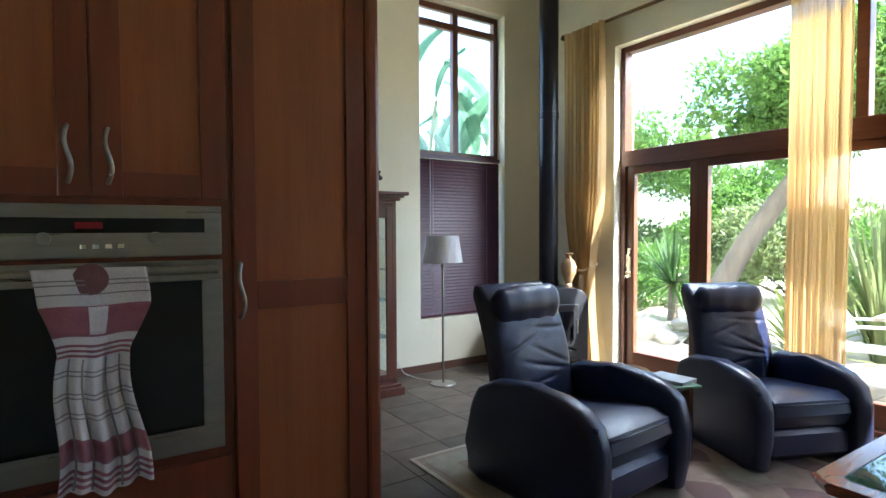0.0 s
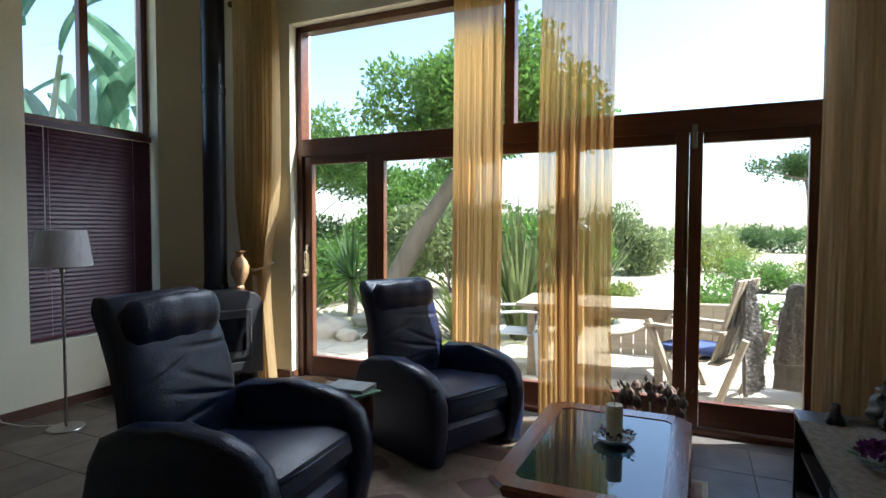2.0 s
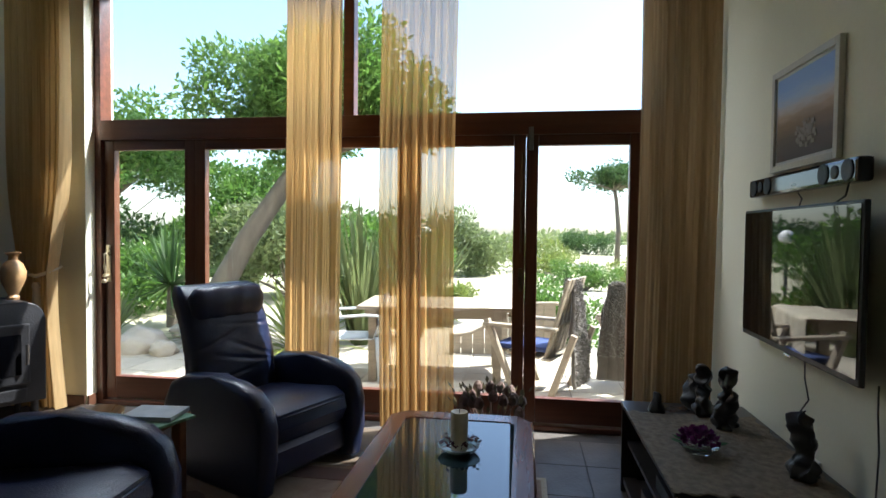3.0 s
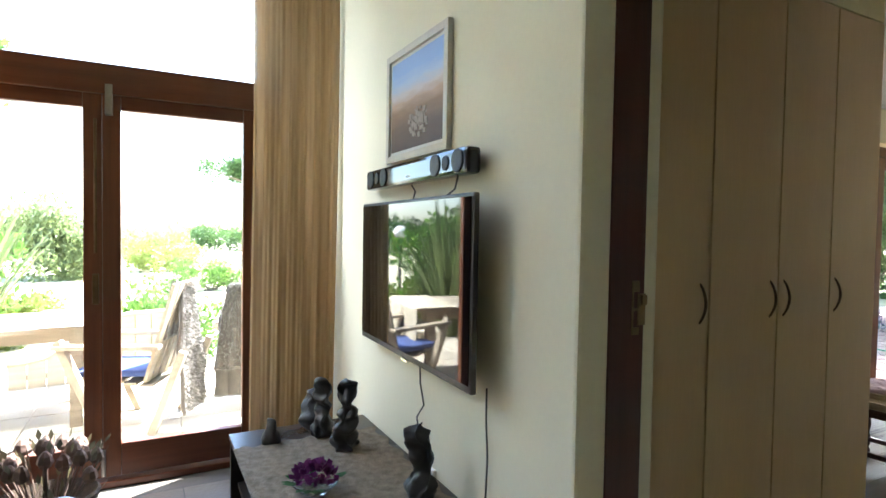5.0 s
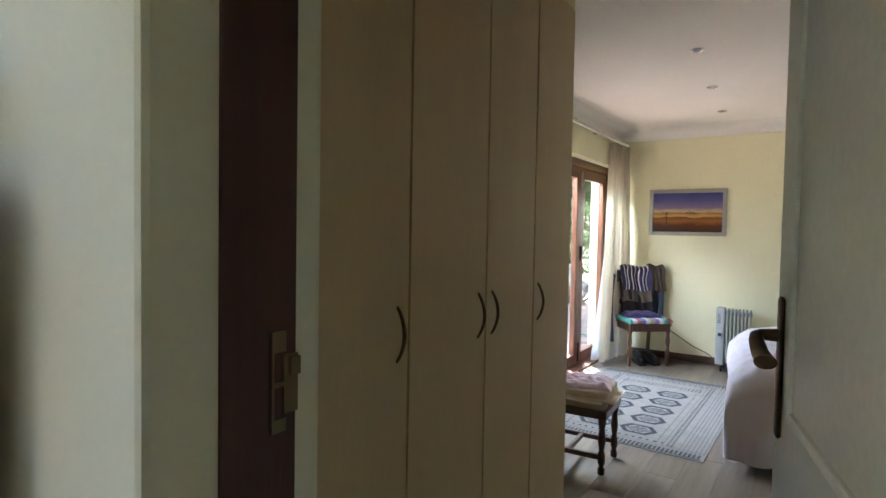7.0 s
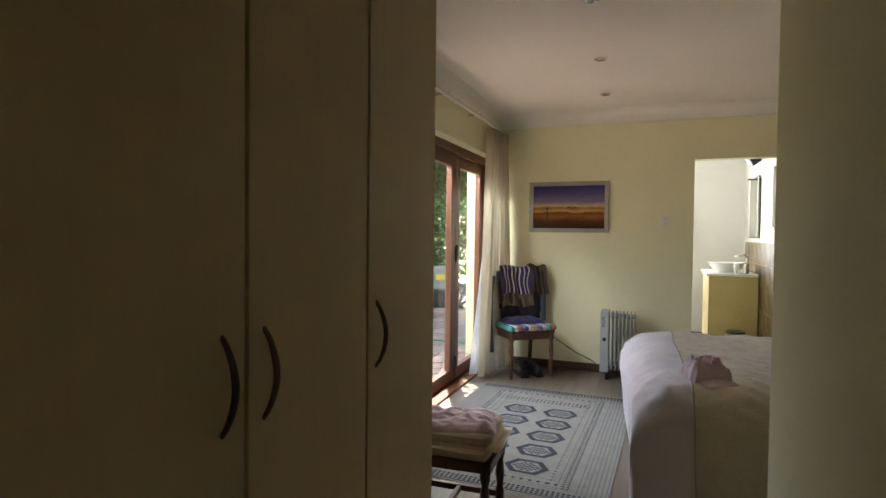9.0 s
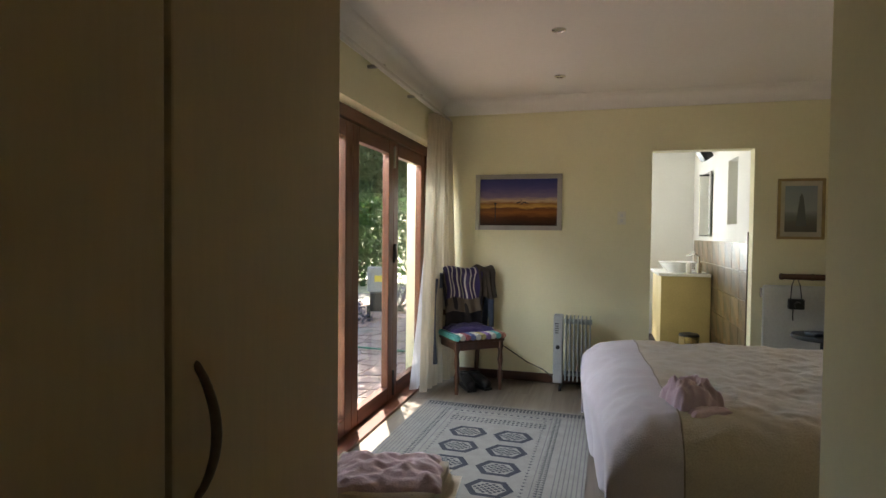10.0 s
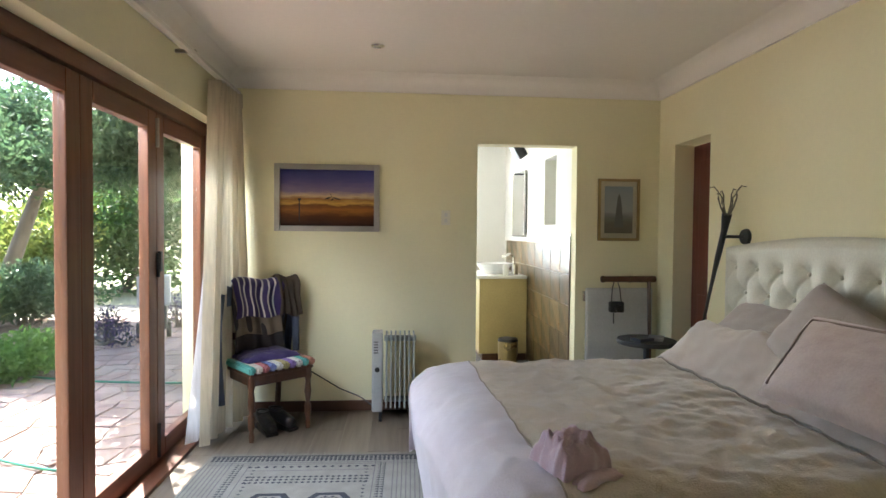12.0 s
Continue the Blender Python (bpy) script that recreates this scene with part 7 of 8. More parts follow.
part("arm", rod(bmesh.new(), (WX + 0.015, -5.83, 1.385), (WX + 0.09, -5.90, 1.385), 0.010), BLACKMETAL, torch)
part("stem", tube(bmesh.new(), [(0.47, -6.10, 0.80), (0.455, -6.06, 1.0), (0.45, -5.98, 1.25), (0.46, -5.90, 1.42), (0.47, -5.86, 1.52)], lambda u: (0.010 + 0.017 * u ** 1.6) * (1 + 0.12 * math.sin(40 * u)), 12), BLACKMETAL, torch, smooth="all")
for k in range(6):
    an, up = k * math.pi / 3 + 0.4, 0.02 * (k % 3)
    c_, s_ = math.cos(an), math.sin(an)
    part("prong", tube(bmesh.new(), [(0.47 + r_ * c_, -5.86 + r_ * s_ + 0.02 * (z_ - 1.5), z_ + up * (z_ - 1.5) * 8) for r_, z_ in ((0.012, 1.51), (0.035, 1.55), (0.05, 1.59), (0.05, 1.62), (0.075, 1.645), (0.10, 1.64))], lambda u: 0.006 - 0.003 * u, 6), surface("grey_iron%d" % k, (0.16, 0.15, 0.12), None, 0.5, 0.3), torch, smooth="all")

# ---- bathroom things ----
TILE = surface("slate_wall_tile", (0.22, 0.125, 0.04), (0.085, 0.08, 0.05), 0.32, 0, 5, 40, 0.3, amount=1.0, piece_var=0.45)
van = thing("vanity_unit", "cream bathroom vanity with a white basin top", "vanity")
part("body", box(bmesh.new(), 1.045, 1.57, -9.5, -8.60, 0.08, 0.90, 0.004), surface("yellow_laminate", (0.52, 0.42, 0.20), None, 0.5, 0, 3, 50, 0.03), van)
part("plinth", box(bmesh.new(), 1.045, 1.53, -9.5, -8.63, 0, 0.08), DARKWOOD, van)
part("top", box(bmesh.new(), 1.045, 1.60, -9.5, -8.58, 0.90, 0.935, 0.008), surface("white_marble", (0.78, 0.77, 0.74), None, 0.25, 0, 3, 40, 0.02), van)
part("basin", lathe(bmesh.new(), [(0, 0.936), (0.12, 0.936), (0.20, 1.03), (0.215, 1.055), (0.20, 1.055), (0.11, 0.95), (0, 0.945)], 28, (1.35, -8.95, 0)), plain("porcelain", (0.8, 0.8, 0.78), 0.12), van, smooth=True)
part("tap", tube(bmesh.new(), [(1.12, -8.95, 0.935), (1.12, -8.95, 1.12), (1.16, -8.95, 1.16), (1.26, -8.95, 1.13)], 0.016, 10), CHROME, van, "chrome basin tap", True)
tagged(part("tooth_mug", lathe(bmesh.new(), [(0, 0), (0.035, 0), (0.038, 0.12), (0.034, 0.12), (0.03, 0.01), (0, 0.01)], 16), CHROME, smooth=True, m=M4(1.17, -8.66, 0.936)), "chrome tooth mug on the vanity top", "mug", "", "thing")
tagged(part("soap_jar", lathe(bmesh.new(), [(0, 0), (0.03, 0), (0.034, 0.1), (0.02, 0.12), (0, 0.12)], 16), plain("white_jar", (0.7, 0.7, 0.66), 0.3), smooth=True, m=M4(1.27, -8.66, 0.936)), "white jar on the vanity top", "jar", "", "thing")
mir = thing("oval_mirror", "tilted mirror on bathroom brackets with a small lamp above", "mirror")
part("glass", box(bmesh.new(), 1.05, 1.058, -9.35, -8.75, 1.37, 2.10, 0.01), plain("mirror_glass", (0.8, 0.82, 0.82), 0.02, 1.0), mir)
part("frame", box(bmesh.new(), 1.035, 1.05, -9.36, -8.74, 1.36, 2.11, 0.004), STEEL, mir)
part("bracket", rod(bmesh.new(), (1.02, -8.78, 2.06), (1.16, -8.78, 2.06), 0.010), BLACKMETAL, mir)
spk = tagged(part("wall_speaker", box(bmesh.new(), -0.06, 0.06, -0.05, 0.05, -0.09, 0.09, 0.008), BLACKPLASTIC, m=pose(1.13, -8.75, 2.32, 0, 35, 20)), "small black wall speaker in the bathroom", "speaker", "", "thing")
binb = thing("pedal_bin", "small brass pedal bin on the bathroom floor", "bin", M4(1.30, -8.35, 0))
part("body", lathe(bmesh.new(), [(0, 0), (0.10, 0), (0.105, 0.27), (0, 0.27)], 24), surface("brass_bin", (0.45, 0.36, 0.18), None, 0.3, 0.8), binb, smooth=True)
part("lid", lathe(bmesh.new(), [(0, 0.27), (0.108, 0.27), (0.10, 0.295), (0.03, 0.31), (0, 0.31)], 24), BLACKPLASTIC, binb, smooth=True)
for k, (c1, h) in enumerate((((0.05, 0.30, 0.2), 0.75), ((0.45, 0.12, 0.06), 0.6), ((0.35, 0.28, 0.2), 0.9))):
    tw = thing("hanging_towel", "towel hanging beside the bathroom window", "towel")
    part("cloth", sheet(bmesh.new(), lambda u, v: Vector((1.74 + 0.05 * k + 0.06 * u, -9.9 + 0.02 * math.sin(9 * u), 1.85 - 0.05 * k - h * v)), 8, 12), surface("towel%d" % k, c1, None, 0.95, 0, 20, 90, 0.5), tw, smooth="all")
part("hook_rail", box(bmesh.new(), 1.72, 1.9, -9.99, -9.965, 1.85, 1.88), DARKWOOD, tw)

# ---- garden ----
GZ = -0.06
GRASS = surface("dry_lawn", (0.48, 0.43, 0.31), (0.34, 0.33, 0.17), 0.95, 0, 0.6, 14, 0.6)
bm = bmesh.new()
box(bm, -400, 400, -400, 400, -0.4, GZ - 0.03)
structure("ground", bm, GRASS, "dry sandy garden ground with patchy lawn", "ground")
SAND = surface("pale_gravel", (0.52, 0.47, 0.38), (0.42, 0.37, 0.29), 0.95, 0, 3, 60, 0.6)
bm = bmesh.new()
box(bm, 5.03, 15.0, -2.5, 5.0, -0.2, GZ - 0.012)
structure("pavement", bm, SAND, "pale sunlit gravel and paving terrace", "pavement")
JOINT = surface("mortar_joint", (0.26, 0.225, 0.185), None, 0.95, 0, 9, 80, 0.4)
bm = bmesh.new()
box(bm, 4.06, 13.0, -14.0, -2.52, -0.2, GZ - 0.012)
pave = structure("pavement_stone", bm, JOINT, "crazy-paved stone terrace outside the bedroom", "pavement")
STONEP = surface("paving_stone", (0.34, 0.235, 0.20), (0.255, 0.18, 0.155), 0.85, 0, 6, 60, 0.5, piece_var=0.18)
r = random.Random(21)
GX0, GY0, ST = 4.10, -12.4, 0.22
nodes = {}
for i in range(42):
    for j in range(46):
        nodes[i, j] = (GX0 + ST * i + r.uniform(-0.07, 0.07), GY0 + ST * j + r.uniform(-0.07, 0.07))
rest = bmesh.new()
for i in range(40):
    for j in range(44):
        quad = [nodes[i, j], nodes[i + 1, j], nodes[i + 1, j + 1], nodes[i, j + 1]]
        cx, cy = sum(q[0] for q in quad) / 4, sum(q[1] for q in quad) / 4
        inset = [(cx + (x - cx) * 0.92, cy + (y - cy) * 0.92) for x, y in quad]
        top = GZ + r.uniform(-0.004, 0.006)
        near = cx < 6.7 and -9.6 < cy < -5.0
        b = bmesh.new() if near else rest
        lo = [b.verts.new((x, y, GZ - 0.02)) for x, y in quad and [(cx + (x - cx) * 0.94, cy + (y - cy) * 0.94) for x, y in quad]]
        hi = [b.verts.new((x, y, top)) for x, y in inset]
        b.faces.new(hi)
        for k in range(4):
            b.faces.new((lo[k], lo[(k + 1) % 4], hi[(k + 1) % 4], hi[k]))
        if near:
            part("stone", b, STONEP, pave)
finish(rest, False)
mesh = bpy.data.meshes.new("far_stones")
rest.to_mesh(mesh)
rest.free()
mesh.materials.append(STONEP)
fs = new("far_stones", mesh)
fs.parent = pave
fs["kind"] = "stuff"

# terrace flags before the living room
FLAG = surface("sandstone_flag", (0.50, 0.44, 0.35), (0.42, 0.37, 0.30), 0.85, 0, 5, 60, 0.4, piece_var=0.1)
flag = bmesh.new()
box(flag, -0.245, 0.245, -0.245, 0.245, -0.02, 0.0, 0.006)
flag_mesh = mesh_of("flagstone", flag, FLAG)
terrace = bpy.data.objects["pavement"]
for i in range(7):
    for j in range(15):
        piece("flagstone", flag_mesh, terrace, M4(5.29 + 0.5 * i, -2.2 + 0.5 * j, GZ))


def leaf_cloud(name, clumps, leaf, count, material, parent=None, seed=1, up=0.3, slim=0.45):
    """Many small folded leaves in uneven clumps (centre, radii)."""
    g = np.random.default_rng(seed)
    vol = np.array([a * b * c for _, (a, b, c) in clumps]) ** 0.67
    per = np.maximum(1, (count * vol / vol.sum()).astype(int))
    verts, faces = [], []
    for (ctr, rad), n in zip(clumps, per):
        d = g.normal(size=(n, 3))
        d /= np.linalg.norm(d, axis=1, keepdims=True)
        rr = g.random((n, 1)) ** 0.38
        rr *= 0.82 + 0.36 * g.random((n, 1))
        p = np.array(ctr) + d * rr * np.array(rad)
        a = d * 0.6 + g.normal(size=(n, 3)) * 0.7
        a[:, 2] += up
        a /= np.linalg.norm(a, axis=1, keepdims=True)
        s = np.cross(a, g.normal(size=(n, 3)))
        s /= np.linalg.norm(s, axis=1, keepdims=True)
        nrm = np.cross(a, s)
        L = leaf * (0.6 + 0.8 * g.random((n, 1)))
        quad = np.stack([p, p + a * L * 0.5 + s * L * slim * 0.5 + nrm * L * 0.08, p + a * L, p + a * L * 0.5 - s * L * slim * 0.5 + nrm * L * 0.08], 1)
        base = sum(len(v) for v in verts)
        verts.append(quad.reshape(-1, 3))
        k = np.arange(n)[:, None] * 4 + base
        faces.append(np.concatenate([k, k + 1, k + 2, k + 3], 1))
    mesh = bpy.data.meshes.new(name)
    mesh.from_pydata(np.concatenate(verts).tolist(), [], np.concatenate(faces).tolist())
    mesh.materials.append(material)
    ob = new(name, mesh)
    if parent:
        ob.parent = parent
    return ob


LEAF = leaf_material("bright_leaf", (0.075, 0.165, 0.03), (0.15, 0.26, 0.05))
LEAF_D = leaf_material("dark_leaf", (0.04, 0.085, 0.025), (0.07, 0.13, 0.035))
LEAF_O = leaf_material("olive_leaf", (0.05, 0.10, 0.05), (0.10, 0.16, 0.075))
LEAF_G = leaf_material("grey_leaf", (0.13, 0.17, 0.065), (0.21, 0.25, 0.10))
LEAF_Y = leaf_material("yellow_leaf", (0.25, 0.27, 0.06), (0.16, 0.23, 0.06))
BARK = surface("grey_bark", (0.19, 0.155, 0.12), (0.09, 0.075, 0.06), 0.95, 0, 5, 30, 0.9, (2, 2, 0.7))


def clumps_in(ctr, rad, n, size, seed):
    q = random.Random(seed)
    out = []
    for _ in range(n):
        an, el, rr = q.uniform(0, 6.28), q.uniform(-0.9, 1.2), q.random() ** 0.5
        p = (ctr[0] + rad[0] * rr * math.cos(an) * math.cos(el), ctr[1] + rad[1] * rr * math.sin(an) * math.cos(el), ctr[2] + rad[2] * rr * math.sin(el))
        s = size * q.uniform(0.6, 1.25)
        out.append((p, (s, s, s * 0.75)))
    return out


def tree(name, label, path, r0, limbs, ctr, rad, n, size, leaf, count, mat, seed):
    root = thing(name, label, "tree")
    bm = bmesh.new()
    tube(bm, path, lambda u: r0 * (1 - 0.45 * u), 12)
    top = Vector(path[-1])
    cl = clumps_in(ctr, rad, n, size, seed)
    q = random.Random(seed)
    for k in range(limbs):
        tgt = Vector(cl[q.randrange(n)][0])
        mid = (top + tgt) / 2 + Vector((q.uniform(-0.2, 0.2), q.uniform(-0.2, 0.2), q.uniform(-0.15, 0.1)))
        tube(bm, [top - Vector((0, 0, 0.05)), mid, tgt], lambda u: r0 * 0.5 * (1 - 0.8 * u), 7)
    part("trunk", bm, BARK, root, "rough grey-brown trunk", "all")
    leaf_cloud("crown", cl, leaf, count, mat, root, seed)
    return root


def shrub(name, label, ctr, rad, n, size, leaf, count, mat, seed, category="shrub"):
    root = thing(name, label, category)
    bm = bmesh.new()
    q = random.Random(seed)
    cl = clumps_in(ctr, rad, n, size, seed)
    for p, _ in cl[: min(9, n)]:
        tube(bm, [(ctr[0] + q.uniform(-0.15, 0.15), ctr[1] + q.uniform(-0.15, 0.15), GZ - 0.04), ((ctr[0] + p[0]) / 2, (ctr[1] + p[1]) / 2, max(0.0, p[2] * 0.5)), p], lambda u: 0.025 * (1 - 0.7 * u), 6)
    part("stems", bm, BARK, root)
    leaf_cloud("foliage", [(p, s) for p, s in cl], leaf, count, mat, root, seed)
    return root


def blades(name, label, at, n, length, width, mat, seed, spread=0.9, droop=0.5, category="plant"):
    """A clump of strap leaves."""
    root = thing(name, label, category)
    q = random.Random(seed)
    verts, faces = [], []
    for _ in range(n):
        an, tilt, L = q.uniform(0, 6.28), spread * q.random() ** 0.7, length * q.uniform(0.55, 1.1)
        d = Vector((math.cos(an), math.sin(an), 0))
        s = Vector((-math.sin(an), math.cos(an), 0)) * width * q.uniform(0.7, 1.2)
        base = Vector(at) + d * q.uniform(0, 0.12)
        prev = None
        for k in range(7):
            u = k / 6
            p = base + d * L * (math.sin(tilt) * u + droop * tilt * u * u * 0.5) + Vector((0, 0, L * (math.cos(tilt) * u - droop * tilt * u * u * 0.5)))
            w = s * (0.55 + 0.6 * u) * (1 - u ** 3) if u < 1 else s * 0.03
            i = len(verts)
            verts += [p - w, p + w]
            if prev is not None:
                faces.append((prev, prev + 1, i + 1, i))
            prev = i
    mesh = bpy.data.meshes.new("leaves")
    mesh.from_pydata([tuple(v) for v in verts], [], faces)
    mesh.materials.append(mat)
    ob = new("leaves", mesh)
    ob.parent = root
    return root


tree("leaning_tree", "leaning garden tree with a dense green crown", [(7.0, 4.35, GZ - 0.06), (7.1, 4.2, 0.5), (7.38, 3.88, 1.3), (7.68, 3.52, 2.0), (7.85, 3.3, 2.4)], 0.17, 12, (7.95, 3.25, 3.05), (1.25, 1.65, 0.85), 54, 0.40, 0.085, 36000, LEAF, 31)
shrub("hedge_bush", "tall dense green garden hedge", (13.5, 12.5, 2.4), (2.6, 3.6, 2.6), 46, 0.75, 0.14, 22000, LEAF_D, 32)
shrub("hedge_bush", "tall dense green garden hedge", (14.5, 8.0, 1.5), (2.0, 2.6, 1.7), 36, 0.65, 0.13, 18000, LEAF, 33)
shrub("hedge_bush", "mixed green garden hedge", (12.5, 5.6, 0.9), (1.6, 1.6, 1.1), 26, 0.5, 0.14, 7000, LEAF_G, 34)
shrub("hedge_bush", "low green garden shrub", (9.6, 7.4, 0.6), (1.2, 1.2, 0.8), 20, 0.42, 0.12, 5000, LEAF, 46)
tree("garden_tree", "dark green garden tree behind the hedge", [(12.0, 9.9, -0.1), (12.1, 9.8, 1.2), (12.0, 9.6, 2.1)], 0.16, 9, (12.0, 9.5, 3.1), (1.8, 2.2, 1.0), 40, 0.5, 0.12, 14000, LEAF, 45)
blades("yucca", "spiky green yucca in the garden bed", (8.6, 5.75, 0.55), 150, 1.0, 0.028, LEAF_D, 35, 1.9, 0.05)
part_y = bpy.data.objects["yucca"]
part("stem", rod(bmesh.new(), (8.6, 5.75, -0.1), (8.6, 5.75, 0.6), 0.09, 0.07), BARK, part_y)
blades("yucca", "pale green agave in the garden bed", (7.55, 5.95, 0.0), 50, 0.7, 0.035, LEAF_G, 36, 1.4, 0.2)
blades("strap_plant", "tall clump of variegated strap leaves", (7.75, 2.55, GZ), 110, 1.85, 0.03, LEAF_G, 37, 0.42, 0.6)
blades("strap_plant", "arching clump of strap leaves under the tree", (7.2, 3.15, GZ), 80, 1.15, 0.03, LEAF_Y, 38, 1.1, 0.8)
blades("strap_plant", "arching clump of strap leaves under the tree", (7.6, 4.5, GZ), 60, 0.9, 0.03, LEAF_G, 39, 1.2, 0.8)
shrub("round_shrub", "rounded olive-green shrub far across the lawn", (20, 2.4, 0.95), (1.3, 1.5, 1.15), 34, 0.55, 0.13, 12000, LEAF_G, 40)
for k, (x, y, s, m_) in enumerate(((22, -0.6, 0.95, LEAF_Y), (17.5, -2.6, 0.6, LEAF_Y), (24, -5.5, 0.8, LEAF_G), (31, 0.2, 1.0, LEAF_G), (34, 9.5, 2.0, LEAF_D), (33, -9, 1.1, LEAF_G), (15.5, -1.0, 0.55, LEAF), (14.0, -3.4, 0.6, LEAF), (27, -14, 1.4, LEAF_Y), (40, -4, 1.3, LEAF_D), (26, 14, 2.2, LEAF_D))):
    shrub("coastal_bush", "low wind-shaped coastal bush in the sandy garden", (x, y, 0.35 * s), (1.5 * s, 1.9 * s, 0.7 * s), 20, 0.5 * s, 0.13 * s, 4200, m_, 60 + k)
shrub("terrace_shrub", "fresh green shrub beside the terrace", (8.3, 0.15, 0.25), (0.55, 0.6, 0.5), 16, 0.26, 0.07, 5000, LEAF, 41)
shrub("terrace_shrub", "yellow-green flowering shrub by the terrace", (9.6, 1.9, 0.2), (0.6, 0.6, 0.4), 14, 0.26, 0.07, 3500, LEAF_Y, 42)
tree("umbrella_tree", "slender umbrella-shaped tree standing alone in the distance", [(28, -3.9, -0.1), (28.05, -3.95, 1.6), (27.9, -3.8, 3.0), (27.95, -3.7, 3.5)], 0.13, 12, (27.9, -3.7, 4.0), (1.8, 2.1, 0.45), 30, 0.5, 0.16, 6000, LEAF_D, 43)
# far line of coastal bush
far = []
q = random.Random(77)
for k in range(110):
    an = radians(-100 + 210 * k / 110 + q.uniform(-1, 1))
    d = q.uniform(55, 110)
    far.append(((d * math.cos(an), d * math.sin(an), 0.2), (4.5, 4.5, q.uniform(0.6, 1.6))))
fw = leaf_cloud("far_bush", far, 0.7, 26000, LEAF_G, None, 78)
tagged(fw, "low belt of coastal bush at the horizon", "bush belt", "", "stuff")
ROCK = surface("pale_rock", (0.46, 0.40, 0.33), (0.34, 0.29, 0.24), 0.9, 0, 4, 40, 0.6)
for k, (x, y, s) in enumerate(((6.9, 5.0, 0.28), (7.3, 5.3, 0.22), (6.6, 5.3, 0.18), (7.8, 5.0, 0.2), (6.75, 4.6, 0.15))):
    bm = bmesh.new()
    bmesh.ops.create_icosphere(bm, subdivisions=3, radius=s)
    for v in bm.verts:
        v.co *= 1 + 0.35 * noise.noise(v.co * 4 / s * 0.5 + Vector((k, 0, 0)))
        v.co.z *= 0.7
    tagged(part("garden_rock", bm, ROCK, smooth="all", m=M4(x, y, GZ + 0.05)), "pale rounded rock edging the garden bed", "rock", "rocks edging the bed", "thing")

# terrace furniture
tb = thing("garden_table", "weathered wooden garden table on the terrace", "table", M4(6.5, 1.35, GZ, 4))
for k in range(6):
    part("plank", box(bmesh.new(), -0.45 + 0.15 * k, -0.45 + 0.15 * k + 0.14, -0.75, 0.75, 0.70, 0.735, 0.006), OLDWOOD, tb)
for x in (-0.36, 0.36):
    part("rail", box(bmesh.new(), x - 0.02, x + 0.02, -0.68, 0.68, 0.62, 0.70), OLDWOOD, tb)
    for y in (-0.6, 0.6):
        part("leg", box(bmesh.new(), x - 0.04, x + 0.04, y - 0.04, y + 0.04, 0, 0.70, 0.005), OLDWOOD, tb)
cl = thing("table_cloth", "pale cloth thrown over the garden table end", "cloth", M4(6.5, 1.35, GZ, 4))
def cloth_fn(u, v):
    x, t = -0.48 + 0.9 * v, u * 0.95
    wob = 0.012 * math.sin(14 * v) + 0.012 * noise.noise(Vector((u * 4, v * 5, 1)))
    if t < 0.4:
        return Vector((x, -0.36 - t, 0.742 + abs(wob)))
    return Vector((x + 0.03 * math.sin(9 * v), -0.77 - abs(wob) * 1.5, 0.742 - (t - 0.4) * (0.75 + 0.25 * math.sin(5 * v))))
part("cloth", sheet(bmesh.new(), cloth_fn, 30, 30), surface("sandy_cloth", (0.55, 0.48, 0.36), None, 0.9, 0, 5, 80, 0.3), cl, smooth="all")
MOULD = surface("grey_white_plastic", (0.50, 0.52, 0.54), (0.44, 0.46, 0.48), 0.45, 0, 4, 60, 0.05)
mono = thing("plastic_chair", "grey-white moulded plastic garden chair beside the table", "chair", M4(6.16, 2.16, GZ, 200))
part("seat", sheet(bmesh.new(), lambda u, v: Vector((-0.22 + 0.44 * u, -0.22 + 0.42 * v, 0.42 - 0.02 * math.sin(math.pi * u) + 0.015 * (1 - v))), 12, 12), MOULD, mono, smooth="all").modifiers.new("thick", "SOLIDIFY").thickness = 0.012
part("backrest", sheet(bmesh.new(), lambda u, v: Vector(((u - 0.5) * (0.46 - 0.06 * v), 0.20 + 0.13 * v + 0.05 * (1 - (2 * u - 1) ** 2), 0.42 + 0.40 * v - 0.05 * abs(2 * u - 1) ** 3 * v)), 14, 12), MOULD, mono, smooth="all").modifiers.new("thick", "SOLIDIFY").thickness = 0.012
for sx in (-1, 1):
    part("armrest", tube(bmesh.new(), [(sx * 0.23, 0.27, 0.64), (sx * 0.27, 0.10, 0.655), (sx * 0.275, -0.12, 0.645), (sx * 0.265, -0.22, 0.60), (sx * 0.255, -0.24, 0.45)], 0.032, 10, 0.45), MOULD, mono, smooth="all")
    for y in (-0.22, 0.24):
        part("leg", tube(bmesh.new(), [(sx * 0.24, y, 0.44), (sx * 0.255, y * 1.06, 0.22), (sx * 0.265, y * 1.12, 0.0)], lambda u: 0.034 - 0.008 * u, 8, 0.6), MOULD, mono, smooth="all")
FLEECE = surface("grey_sheepskin", (0.10, 0.083, 0.07), (0.065, 0.055, 0.046), 0.98, 0, 9, 90, 1.0, sheen=0.6)
BLUEC = surface("blue_cushion", (0.05, 0.08, 0.22), (0.04, 0.06, 0.17), 0.9, 0, 8, 120, 0.3)


